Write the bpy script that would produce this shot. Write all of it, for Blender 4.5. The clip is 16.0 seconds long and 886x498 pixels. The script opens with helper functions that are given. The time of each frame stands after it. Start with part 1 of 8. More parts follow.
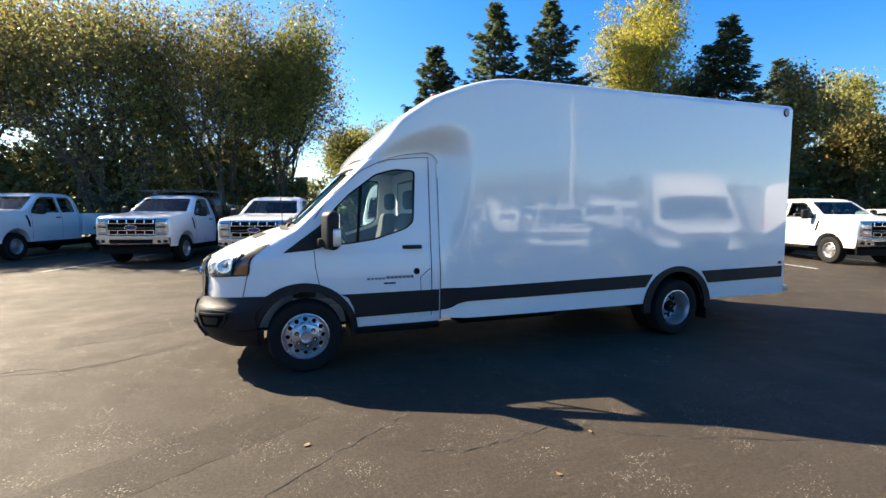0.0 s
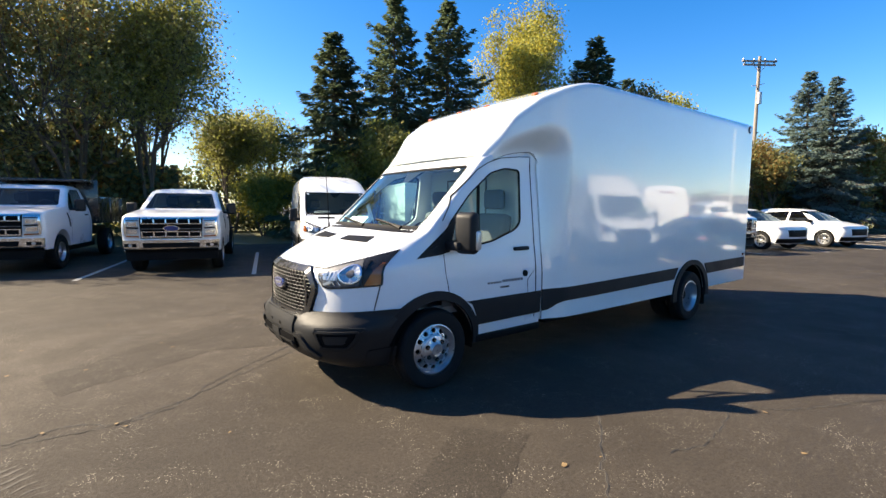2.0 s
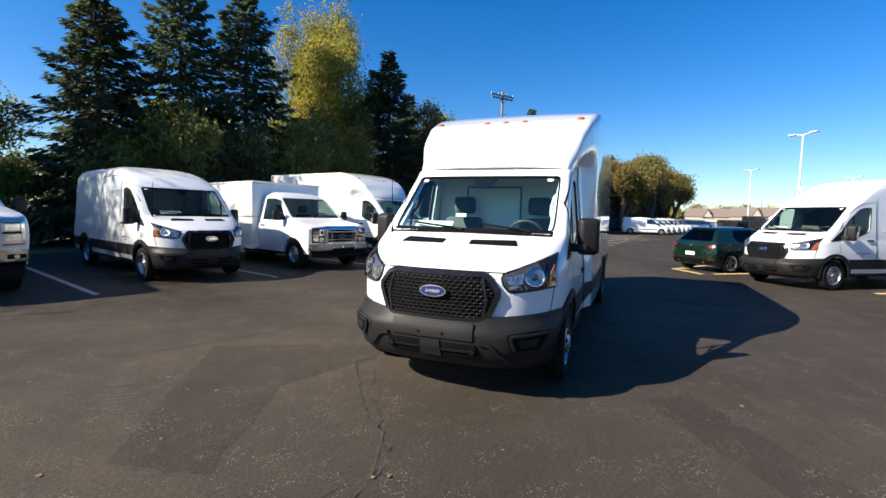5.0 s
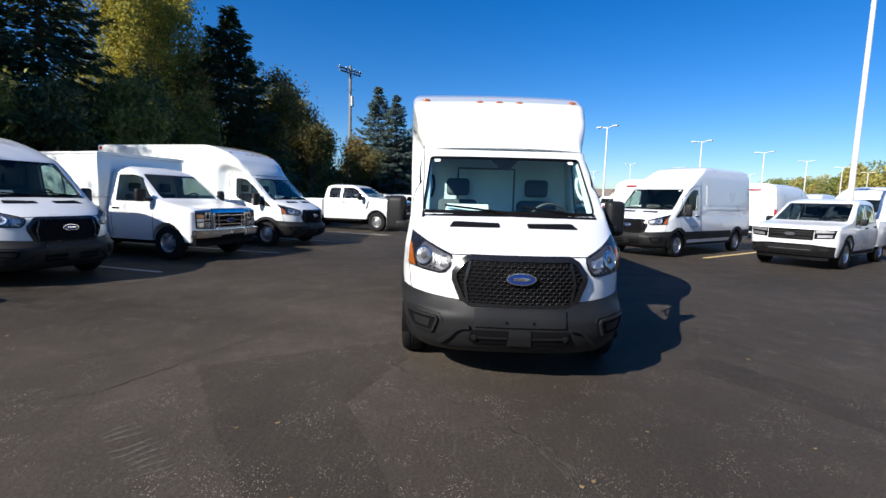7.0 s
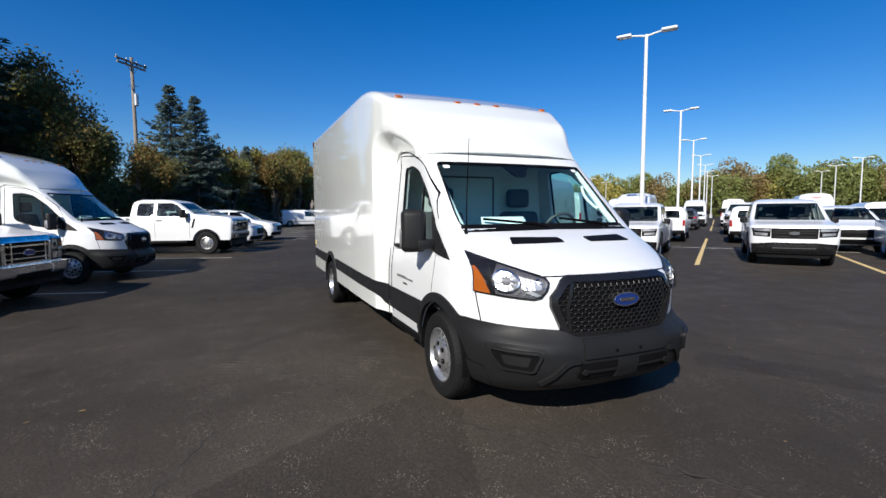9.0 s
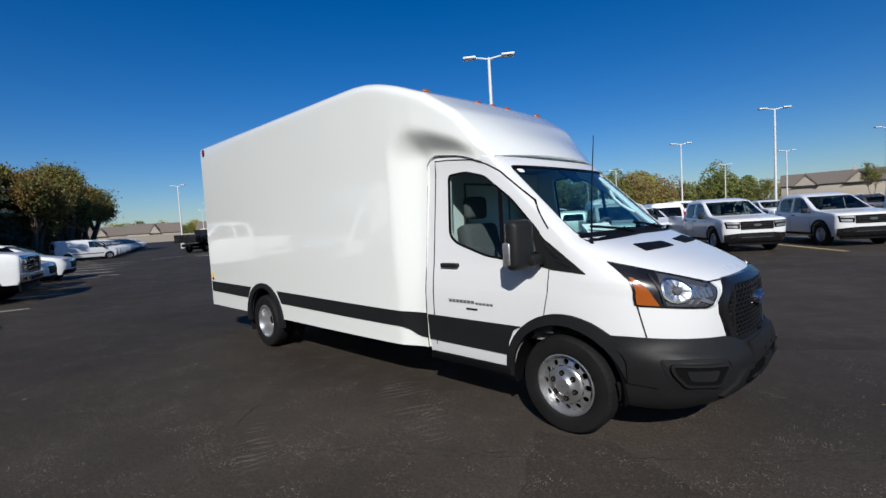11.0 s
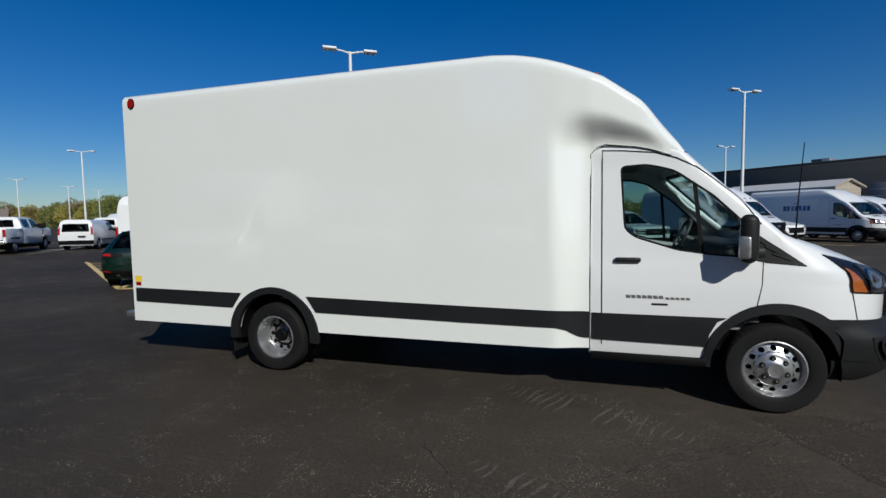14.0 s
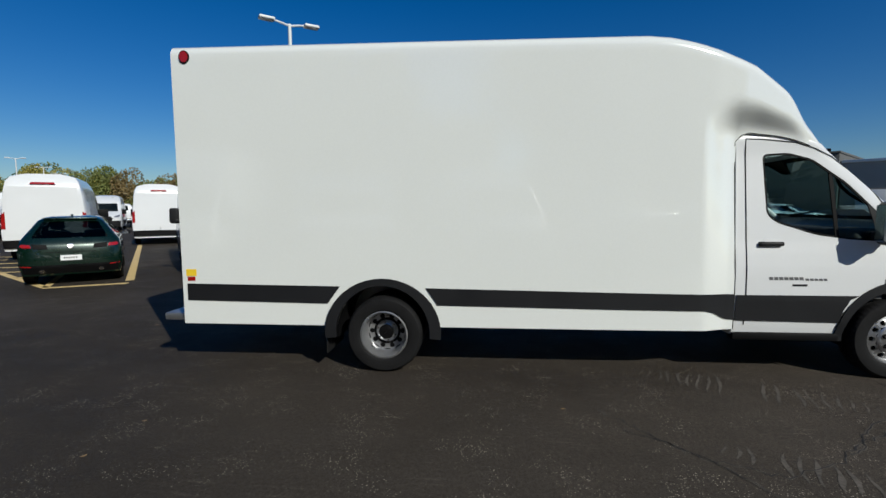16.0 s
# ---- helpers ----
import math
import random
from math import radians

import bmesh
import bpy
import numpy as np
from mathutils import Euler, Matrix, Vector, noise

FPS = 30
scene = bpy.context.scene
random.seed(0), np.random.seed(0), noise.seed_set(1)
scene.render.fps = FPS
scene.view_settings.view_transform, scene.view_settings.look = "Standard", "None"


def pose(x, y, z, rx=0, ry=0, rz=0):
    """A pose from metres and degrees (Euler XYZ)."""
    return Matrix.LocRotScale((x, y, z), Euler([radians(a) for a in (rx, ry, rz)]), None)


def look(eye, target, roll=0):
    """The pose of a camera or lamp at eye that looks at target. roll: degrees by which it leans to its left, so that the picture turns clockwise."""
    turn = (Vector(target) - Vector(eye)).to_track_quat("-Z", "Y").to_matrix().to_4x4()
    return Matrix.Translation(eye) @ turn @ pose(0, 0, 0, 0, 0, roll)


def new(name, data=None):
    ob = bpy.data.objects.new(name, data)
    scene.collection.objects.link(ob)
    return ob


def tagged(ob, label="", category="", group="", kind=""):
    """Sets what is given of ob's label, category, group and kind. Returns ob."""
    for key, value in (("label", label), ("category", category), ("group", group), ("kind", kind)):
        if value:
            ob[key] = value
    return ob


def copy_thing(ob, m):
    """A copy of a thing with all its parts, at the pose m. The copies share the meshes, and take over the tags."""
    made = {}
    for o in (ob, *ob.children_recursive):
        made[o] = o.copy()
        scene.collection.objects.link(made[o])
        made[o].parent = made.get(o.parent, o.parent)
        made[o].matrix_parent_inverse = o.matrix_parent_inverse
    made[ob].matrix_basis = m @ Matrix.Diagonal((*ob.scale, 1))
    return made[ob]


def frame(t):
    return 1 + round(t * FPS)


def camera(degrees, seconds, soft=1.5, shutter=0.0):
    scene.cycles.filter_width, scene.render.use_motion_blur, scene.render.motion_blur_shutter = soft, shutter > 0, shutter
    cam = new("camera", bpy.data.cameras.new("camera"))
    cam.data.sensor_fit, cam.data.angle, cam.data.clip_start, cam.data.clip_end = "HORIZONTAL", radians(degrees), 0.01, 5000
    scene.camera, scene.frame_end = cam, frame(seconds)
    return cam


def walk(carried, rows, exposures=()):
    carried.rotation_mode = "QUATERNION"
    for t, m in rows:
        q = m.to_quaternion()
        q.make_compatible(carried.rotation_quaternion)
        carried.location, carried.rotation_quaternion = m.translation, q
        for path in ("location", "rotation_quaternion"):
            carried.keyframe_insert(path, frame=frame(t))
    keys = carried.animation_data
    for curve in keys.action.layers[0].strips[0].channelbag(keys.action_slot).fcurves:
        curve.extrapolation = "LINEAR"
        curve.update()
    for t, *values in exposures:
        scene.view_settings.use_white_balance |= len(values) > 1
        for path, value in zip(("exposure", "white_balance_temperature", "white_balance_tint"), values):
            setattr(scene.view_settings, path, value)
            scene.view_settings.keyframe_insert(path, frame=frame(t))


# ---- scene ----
cam = camera(87.8, 16.0)
PATH = [
    (0, (0.23, 5.466, 1.521), (-0.445, 3.59, 1.365), 0.1),
    (0.5, (0.764, 5.181, 1.496), (-0.035, 3.353, 1.352), 0.4),
    (1, (1.306, 4.843, 1.545), (0.397, 3.071, 1.371), 0.3),
    (1.5, (1.837, 4.505, 1.587), (0.794, 2.809, 1.395), 0.9),
    (2, (2.322, 4.109, 1.568), (1.108, 2.529, 1.391), 0.5),
    (2.5, (2.831, 3.763, 1.583), (1.456, 2.319, 1.421), 0.3),
    (3, (3.22, 3.347, 1.547), (1.716, 2.038, 1.401), -0.2),
    (3.2, (3.391, 3.145, 1.539), (1.832, 1.9, 1.402), -0.5),
    (5.3, (4.555, 1.158, 1.529), (2.668, 0.516, 1.372), 1.2),
    (5.5, (4.592, 0.95, 1.537), (2.684, 0.373, 1.372), 0.8),
    (6, (4.695, 0.423, 1.528), (2.741, 0.034, 1.348), 1.0),
    (6.5, (4.709, -0.067, 1.519), (2.729, -0.266, 1.318), 1.8),
    (7, (4.552, -0.576, 1.517), (2.564, -0.6, 1.299), 1.5),
    (7.5, (4.395, -1.095, 1.511), (2.413, -0.929, 1.307), 1.1),
    (8, (4.097, -1.543, 1.484), (2.139, -1.175, 1.303), 0.9),
    (8.5, (3.771, -1.989, 1.494), (1.864, -1.405, 1.342), -0.0),
    (9, (3.406, -2.406, 1.512), (1.572, -1.624, 1.352), -0.3),
    (9.2, (3.214, -2.553, 1.487), (1.411, -1.701, 1.329), -0.6),
    (11.3, (1.405, -4.007, 1.558), (0.085, -2.51, 1.428), -3.3),
    (11.5, (1.231, -4.113, 1.556), (-0.04, -2.575, 1.416), -3.1),
    (12, (0.701, -4.362, 1.567), (-0.419, -2.711, 1.435), -3.2),
    (12.5, (0.19, -4.611, 1.546), (-0.812, -2.884, 1.426), -3.0),
    (13, (-0.338, -4.739, 1.533), (-1.227, -2.951, 1.411), -2.0),
    (13.5, (-0.86, -4.876, 1.533), (-1.6, -3.022, 1.411), -1.8),
    (14, (-1.353, -5.034, 1.539), (-1.958, -3.132, 1.408), -0.9),
    (14.5, (-1.913, -5.104, 1.53), (-2.401, -3.17, 1.387), -0.3),
    (15, (-2.434, -5.214, 1.516), (-2.833, -3.26, 1.366), -0.3),
    (15.5, (-2.976, -5.187, 1.477), (-3.259, -3.213, 1.319), 0.1),
    (16, (-3.54, -5.174, 1.502), (-3.708, -3.189, 1.325), -0.3),
]
walk(cam, [(t, look(eye, target, roll)) for t, eye, target, roll in PATH], [(0, 1.97, 8350, 10), (3, 1.70, 8400, 10), (5.5, 1.07, 7000, 10), (9, 0.46, 6500, 10), (12, -0.14, 6300, 9), (16, -0.24, 6400, 5)])


# ---- light: late-morning autumn sun, clear sky ----
SUN_AZ, SUN_EL = radians(-48.0), radians(34.3)
SUN_DIR = Vector((math.cos(SUN_AZ) * math.cos(SUN_EL), math.sin(SUN_AZ) * math.cos(SUN_EL), math.sin(SUN_EL)))
world = bpy.data.worlds.new("sky")
scene.world = world
world.use_nodes = True
wn = world.node_tree.nodes
sky = wn.new("ShaderNodeTexSky")
sky.sky_type = 'NISHITA'
sky.sun_disc = False
sky.sun_elevation = SUN_EL
sky.sun_rotation = radians(138.0)
sky.air_density, sky.dust_density, sky.ozone_density = 1.0, 0.5, 6.0
wn["Background"].inputs["Strength"].default_value = 0.077
deep = wn.new("ShaderNodeHueSaturation")
deep.inputs["Saturation"].default_value = 1.32
deep.inputs["Value"].default_value = 1.1
deep.inputs["Hue"].default_value = 0.509
world.node_tree.links.new(sky.outputs[0], deep.inputs["Color"])
world.node_tree.links.new(deep.outputs[0], wn["Background"].inputs["Color"])
sun = new("sun", bpy.data.lights.new("sun", 'SUN'))
sun.data.energy, sun.data.angle, sun.data.color = 5.0, radians(0.53), (1.0, 0.95, 0.87)
sun.matrix_world = look(SUN_DIR * 60, (0, 0, 0))


# ---- materials ----
def M(name, color, rough=0.5, metal=0.0, var=0.08, scale=6.0, fine=60.0, bump=0.0, coat=0.0, rvar=0.08, spec=0.5, island=0.0, obvar=0.0):
    """A surface with colour and gloss that vary at two scales."""
    m = bpy.data.materials.new(name)
    m.use_nodes = True
    nt = m.node_tree
    b = nt.nodes["Principled BSDF"]
    b.inputs["Roughness"].default_value, b.inputs["Metallic"].default_value = rough, metal
    b.inputs["Coat Weight"].default_value, b.inputs["Coat Roughness"].default_value = coat, 0.03
    b.inputs["Specular IOR Level"].default_value = spec
    tc = nt.nodes.new("ShaderNodeTexCoord")
    n1, n2 = nt.nodes.new("ShaderNodeTexNoise"), nt.nodes.new("ShaderNodeTexNoise")
    n1.inputs["Scale"].default_value, n2.inputs["Scale"].default_value = scale, fine
    n1.inputs["Detail"].default_value, n2.inputs["Detail"].default_value = 4, 3
    add = nt.nodes.new("ShaderNodeMath")
    add.operation = 'ADD'
    for n in (n1, n2):
        nt.links.new(tc.outputs["Object"], n.inputs["Vector"])
    nt.links.new(n1.outputs["Fac"], add.inputs[0])
    nt.links.new(n2.outputs["Fac"], add.inputs[1])
    src = add.outputs[0]
    if island or obvar:
        g = nt.nodes.new("ShaderNodeNewGeometry") if island else nt.nodes.new("ShaderNodeObjectInfo")
        ma = nt.nodes.new("ShaderNodeMath")
        ma.operation = 'MULTIPLY_ADD'
        nt.links.new(g.outputs["Random Per Island" if island else "Random"], ma.inputs[0])
        ma.inputs[1].default_value = 2 * (island or obvar)
        ma2 = nt.nodes.new("ShaderNodeMath")
        ma2.operation = 'SUBTRACT'
        nt.links.new(src, ma.inputs[2])
        nt.links.new(ma.outputs[0], ma2.inputs[0])
        ma2.inputs[1].default_value = island or obvar
        src = ma2.outputs[0]
    mr = nt.nodes.new("ShaderNodeMapRange")
    nt.links.new(src, mr.inputs["Value"])
    mr.inputs["From Min"].default_value, mr.inputs["From Max"].default_value = 0.6, 1.4
    mr.inputs["To Min"].default_value, mr.inputs["To Max"].default_value = 1 - var, 1 + var
    mix = nt.nodes.new("ShaderNodeVectorMath")
    mix.operation = 'SCALE'
    mix.inputs[0].default_value = color[:3]
    nt.links.new(mr.outputs[0], mix.inputs["Scale"])
    nt.links.new(mix.outputs[0], b.inputs["Base Color"])
    rr = nt.nodes.new("ShaderNodeMapRange")
    nt.links.new(n1.outputs["Fac"], rr.inputs["Value"])
    rr.inputs["From Min"].default_value, rr.inputs["From Max"].default_value = 0.3, 0.7
    rr.inputs["To Min"].default_value, rr.inputs["To Max"].default_value = max(0.01, rough - rvar), min(1, rough + rvar)
    nt.links.new(rr.outputs[0], b.inputs["Roughness"])
    if bump:
        bp = nt.nodes.new("ShaderNodeBump")
        bp.inputs["Strength"].default_value, bp.inputs["Distance"].default_value = bump, 0.01
        nt.links.new(n2.outputs["Fac"], bp.inputs["Height"])
        nt.links.new(bp.outputs[0], b.inputs["Normal"])
    return m


def glass_mat(name, color, rough=0.0, ior=1.5, gloss=0.96):
    """Thin tinted window glass: part sees through, part mirrors."""
    m = bpy.data.materials.new(name)
    m.use_nodes = True
    nt = m.node_tree
    nt.nodes.remove(nt.nodes["Principled BSDF"])
    out = nt.nodes["Material Output"]
    tr, gl, mx, lw, pw, ad = (nt.nodes.new("ShaderNode" + s) for s in ("BsdfTransparent", "BsdfGlossy", "MixShader", "LayerWeight", "Math", "Math"))
    tr.inputs["Color"].default_value = (*color, 1)
    gl.inputs["Roughness"].default_value = rough
    gl.inputs["Color"].default_value = (gloss, gloss, gloss, 1)
    # the same gloss from both sides of the sheet, rising at grazing angles
    f0 = ((ior - 1) / (ior + 1)) ** 2
    lw.inputs["Blend"].default_value = 0.5
    pw.operation, ad.operation = 'POWER', 'MULTIPLY_ADD'
    pw.inputs[1].default_value = 5.0
    ad.inputs[1].default_value, ad.inputs[2].default_value = 1 - f0, f0
    nt.links.new(lw.outputs["Facing"], pw.inputs[0])
    nt.links.new(pw.outputs[0], ad.inputs[0])
    nt.links.new(ad.outputs[0], mx.inputs[0])
    nt.links.new(tr.outputs[0], mx.inputs[1])
    nt.links.new(gl.outputs[0], mx.inputs[2])
    nt.links.new(mx.outputs[0], out.inputs["Surface"])
    return m


def asphalt_mat(name="asphalt", gain=1.0):
    """Worn sealed asphalt: dark binder, pale grit, wide worn and dusty patches, tyre-polished lanes."""
    m = bpy.data.materials.new(name)
    m.use_nodes = True
    nt = m.node_tree
    L, N = nt.links.new, nt.nodes.new
    b = nt.nodes["Principled BSDF"]
    tc = N("ShaderNodeTexCoord")

    def noise_tex(scale, detail, rough=0.6, stretch=None):
        n = N("ShaderNodeTexNoise")
        n.inputs["Scale"].default_value, n.inputs["Detail"].default_value, n.inputs["Roughness"].default_value = scale, detail, rough
        if stretch:
            mp = N("ShaderNodeMapping")
            mp.inputs["Scale"].default_value = stretch
            mp.inputs["Rotation"].default_value = (0, 0, radians(18))
            L(tc.outputs["Object"], mp.inputs["Vector"])
            L(mp.outputs[0], n.inputs["Vector"])
        else:
            L(tc.outputs["Object"], n.inputs["Vector"])
        return n.outputs["Fac"]

    def ramp(src, stops):
        r = N("ShaderNodeValToRGB")
        els = r.color_ramp.elements
        while len(els) < len(stops):
            els.new(0.5)
        for e, (p, c) in zip(els, stops):
            e.position, e.color = p, (c, c, c, 1) if not isinstance(c, tuple) else (*c, 1)
        L(src, r.inputs[0])
        return r.outputs[0]

    def mixc(fac, a, c, mode='MIX'):
        x = N("ShaderNodeMix")
        x.data_type, x.blend_type = 'RGBA', mode
        if isinstance(fac, float):
            x.inputs[0].default_value = fac
        else:
            L(fac, x.inputs[0])
        for v, i in ((a, 6), (c, 7)):
            if isinstance(v, tuple):
                x.inputs[i].default_value = (*v, 1)
            else:
                L(v, x.inputs[i])
        return x.outputs[2]

    wide = noise_tex(0.22, 5, 0.62)
    mid = noise_tex(1.6, 5, 0.65)
    lanes = noise_tex(0.5, 4, 0.6, (0.16, 1.6, 1))
    grit = noise_tex(140, 3, 0.7)
    speck = N("ShaderNodeTexVoronoi")
    speck.inputs["Scale"].default_value = 62
    L(tc.outputs["Object"], speck.inputs["Vector"])
    base = ramp(wide, [(0.30, (0.034, 0.0282, 0.0222)), (0.52, (0.053, 0.0442, 0.035)), (0.72, (0.082, 0.0685, 0.0545))])
    # noisy brightness slope over the lot: uneven light put into the colour
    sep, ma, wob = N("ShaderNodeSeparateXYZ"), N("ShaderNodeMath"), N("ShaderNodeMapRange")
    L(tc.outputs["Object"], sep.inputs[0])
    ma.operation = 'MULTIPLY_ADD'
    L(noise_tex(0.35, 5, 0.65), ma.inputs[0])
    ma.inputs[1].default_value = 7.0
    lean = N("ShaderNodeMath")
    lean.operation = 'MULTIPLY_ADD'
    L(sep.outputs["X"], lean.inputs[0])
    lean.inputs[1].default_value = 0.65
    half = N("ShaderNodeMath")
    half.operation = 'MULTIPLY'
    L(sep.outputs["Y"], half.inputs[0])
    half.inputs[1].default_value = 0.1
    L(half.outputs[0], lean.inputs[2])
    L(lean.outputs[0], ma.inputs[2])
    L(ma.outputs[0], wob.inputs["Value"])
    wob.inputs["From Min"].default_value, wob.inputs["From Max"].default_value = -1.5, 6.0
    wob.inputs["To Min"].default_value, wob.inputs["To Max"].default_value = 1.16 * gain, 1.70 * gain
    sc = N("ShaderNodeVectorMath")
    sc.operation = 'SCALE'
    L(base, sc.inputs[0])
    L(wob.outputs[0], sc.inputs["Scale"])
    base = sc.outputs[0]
    base = mixc(ramp(mid, [(0.45, 0.0), (0.72, 0.42)]), base, (0.070, 0.061, 0.052))
    base = mixc(ramp(lanes, [(0.55, 0.0), (0.78, 0.42)]), base, (0.085, 0.074, 0.063))
    # thin dusty scuffs
    scuff = ramp(noise_tex(1.0, 5, 0.7, (3.0, 26.0, 1)), [(0.56, 0.0), (0.68, 0.35)])
    where = ramp(noise_tex(0.8, 4, 0.7), [(0.44, 0.0), (0.60, 0.9)])
    base = mixc(mixc(1.0, scuff, where, 'MULTIPLY'), base, (0.20, 0.168, 0.135))
    grain = noise_tex(42, 5, 0.8)
    base = mixc(ramp(grain, [(0.36, 0.5), (0.60, 1.0)]), (0.004, 0.004, 0.004), base)
    base = mixc(ramp(grit, [(0.38, 0.5), (0.62, 1.0)]), (0.004, 0.004, 0.004), base)
    spots = ramp(speck.outputs["Distance"], [(0.0, 1.0), (0.17, 1.0), (0.24, 0.0)])
    pick = ramp(noise_tex(2.4, 7, 0.78), [(0.50, 0.0), (0.60, 1.0)])
    mm = N("ShaderNodeMath")
    mm.operation = 'MULTIPLY'
    L(spots, mm.inputs[0])
    L(pick, mm.inputs[1])
    base = mixc(mm.outputs[0], base, (0.36, 0.32, 0.26))
    L(base, b.inputs["Base Color"])
    L(ramp(mid, [(0.3, 0.60), (0.7, 0.80)]), b.inputs["Roughness"])
    b.inputs["Specular IOR Level"].default_value = 0.1
    bp = N("ShaderNodeBump")
    bp.inputs["Strength"].default_value, bp.inputs["Distance"].default_value = 0.6, 0.008
    hs = N("ShaderNodeMath")
    hs.operation = 'ADD'
    L(grit, hs.inputs[0])
    L(grain, hs.inputs[1])
    L(hs.outputs[0], bp.inputs["Height"])
    L(bp.outputs[0], b.inputs["Normal"])
    return m


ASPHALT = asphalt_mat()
SEALER = asphalt_mat("fresh_sealed_asphalt", 0.76)
PAINT = M("white_paint", (0.675, 0.69, 0.695), 0.30, var=0.015, scale=1.5, coat=0.6, rvar=0.04)
BOXW = M("white_gelcoat", (0.735, 0.76, 0.735), 0.14, var=0.02, scale=0.8, coat=1.0, rvar=0.04)
GREEN = M("dark_green_metallic_paint", (0.003, 0.017, 0.010), 0.28, 0.35, var=0.06, coat=1.0, rvar=0.03)
BLACKP = M("black_paint", (0.012, 0.012, 0.013), 0.28, var=0.1, coat=0.8)
GREYP = M("grey_paint", (0.10, 0.105, 0.115), 0.3, 0.5, var=0.05, coat=0.8)
PLASTIC = M("grey_black_moulded_plastic", (0.012, 0.0124, 0.0132), 0.50, spec=0.22, var=0.08, scale=4, fine=300, bump=0.12)
STRIPE = M("black_trim_band", (0.011, 0.0115, 0.013), 0.55, spec=0.25, var=0.08, scale=3, fine=300, bump=0.08)
GLOSSB = M("gloss_black_plastic", (0.010, 0.010, 0.011), 0.25, var=0.1)
DARK = M("dark_void_plastic", (0.0035, 0.0035, 0.004), 0.6, spec=0.12, var=0.1)
GRILLB = M("matt_black_grille_and_recess_shade", (0.006, 0.006, 0.0065), 0.6, var=0.1, spec=0.02)
MESHB = M("black_mesh_plastic", (0.010, 0.010, 0.011), 0.42, var=0.1, spec=0.3)
RUBBER = M("tyre_rubber", (0.010, 0.010, 0.0105), 0.7, var=0.25, scale=8, fine=120, bump=0.3, spec=0.15)
STEEL = M("silver_steel_wheel", (0.46, 0.465, 0.475), 0.33, 0.85, var=0.08, scale=9)
CHROME = M("chrome", (0.78, 0.77, 0.76), 0.2, 1.0, var=0.03)
GALV = M("galvanised_steel", (0.45, 0.46, 0.47), 0.45, 0.9, var=0.15, scale=12)
POLE_P = M("pale_grey_pole_paint", (0.62, 0.63, 0.62), 0.45, var=0.04)
LENS = glass_mat("clear_lamp_lens", (0.90, 0.92, 0.94), 0.0, 1.10, 0.22)
SMOKE = M("smoked_lamp_reflector", (0.09, 0.09, 0.10), 0.5, 0.6, var=0.3, scale=40)
AMBER = M("amber_lens", (0.34, 0.085, 0.012), 0.15, var=0.06, coat=1)
REDL = M("red_lens", (0.30, 0.008, 0.008), 0.15, var=0.06, coat=1)
LAMPCHROME = M("lamp_bowl_chrome", (0.46, 0.46, 0.46), 0.30, 0.9, var=0.14, scale=30, rvar=.05)
REFLECT = M("lamp_reflector", (0.50, 0.50, 0.51), 0.36, 0.85, var=0.1, scale=30)
GLASS = glass_mat("tinted_window_glass", (0.47, 0.60, 0.585))
ROWGLASS = glass_mat("dark_windscreen_glass", (0.27, 0.33, 0.33), 0.0, 1.5, .62)
VANGLASS = glass_mat("van_windscreen_glass", (0.46, 0.58, 0.56), 0.0, 1.5, .70)
WSGLASS = glass_mat("windscreen_glass", (0.66, 0.95, 0.93), 0.0, 1.62)
BULK = M("pale_bulkhead_paint", (0.82, 0.86, 0.86), 0.6, var=0.05)
DGLASS = glass_mat("dark_privacy_glass", (0.10, 0.12, 0.13), 0.0, 1.28)
CLOTH = M("dark_grey_seat_cloth", (0.10, 0.102, 0.108), 0.9, var=0.2, fine=200, bump=0.2)
TRIMG = M("grey_cabin_trim", (0.20, 0.20, 0.20), 0.7, var=0.06)
DASH = M("dark_dashboard", (0.05, 0.051, 0.053), 0.6, var=0.1)
LETTER = M("grey_decal", (0.10, 0.10, 0.105), 0.5, var=0.1)
DECALR = M("dark_red_decal", (0.16, 0.035, 0.025), 0.5, var=0.2)
DECALT = M("tan_decal", (0.32, 0.22, 0.14), 0.5, var=0.2)
BLUEO = M("blue_badge_enamel", (0.01, 0.035, 0.18), 0.2, 0.3, var=0.04, coat=1)
PAPER = M("white_paper", (0.75, 0.78, 0.78), 0.7, var=0.04)
YLINE = M("worn_yellow_line_paint", (0.62, 0.46, 0.20), 0.7, var=0.22, scale=5, fine=45, bump=0.1)
WLINE = M("worn_pale_line_paint", (0.34, 0.33, 0.30), 0.75, var=0.3, scale=5, fine=40)
BARK = M("rough_bark", (0.085, 0.065, 0.05), 0.9, var=0.35, scale=6, fine=40, bump=0.6)
WOODPOLE = M("weathered_pole_timber", (0.22, 0.19, 0.16), 0.85, var=0.25, scale=3, fine=60, bump=0.3)
LICENCE = M("white_plate", (0.75, 0.76, 0.76), 0.4, var=0.05)
YELLOW = M("yellow_sticker", (0.80, 0.55, 0.03), 0.4, var=0.04)


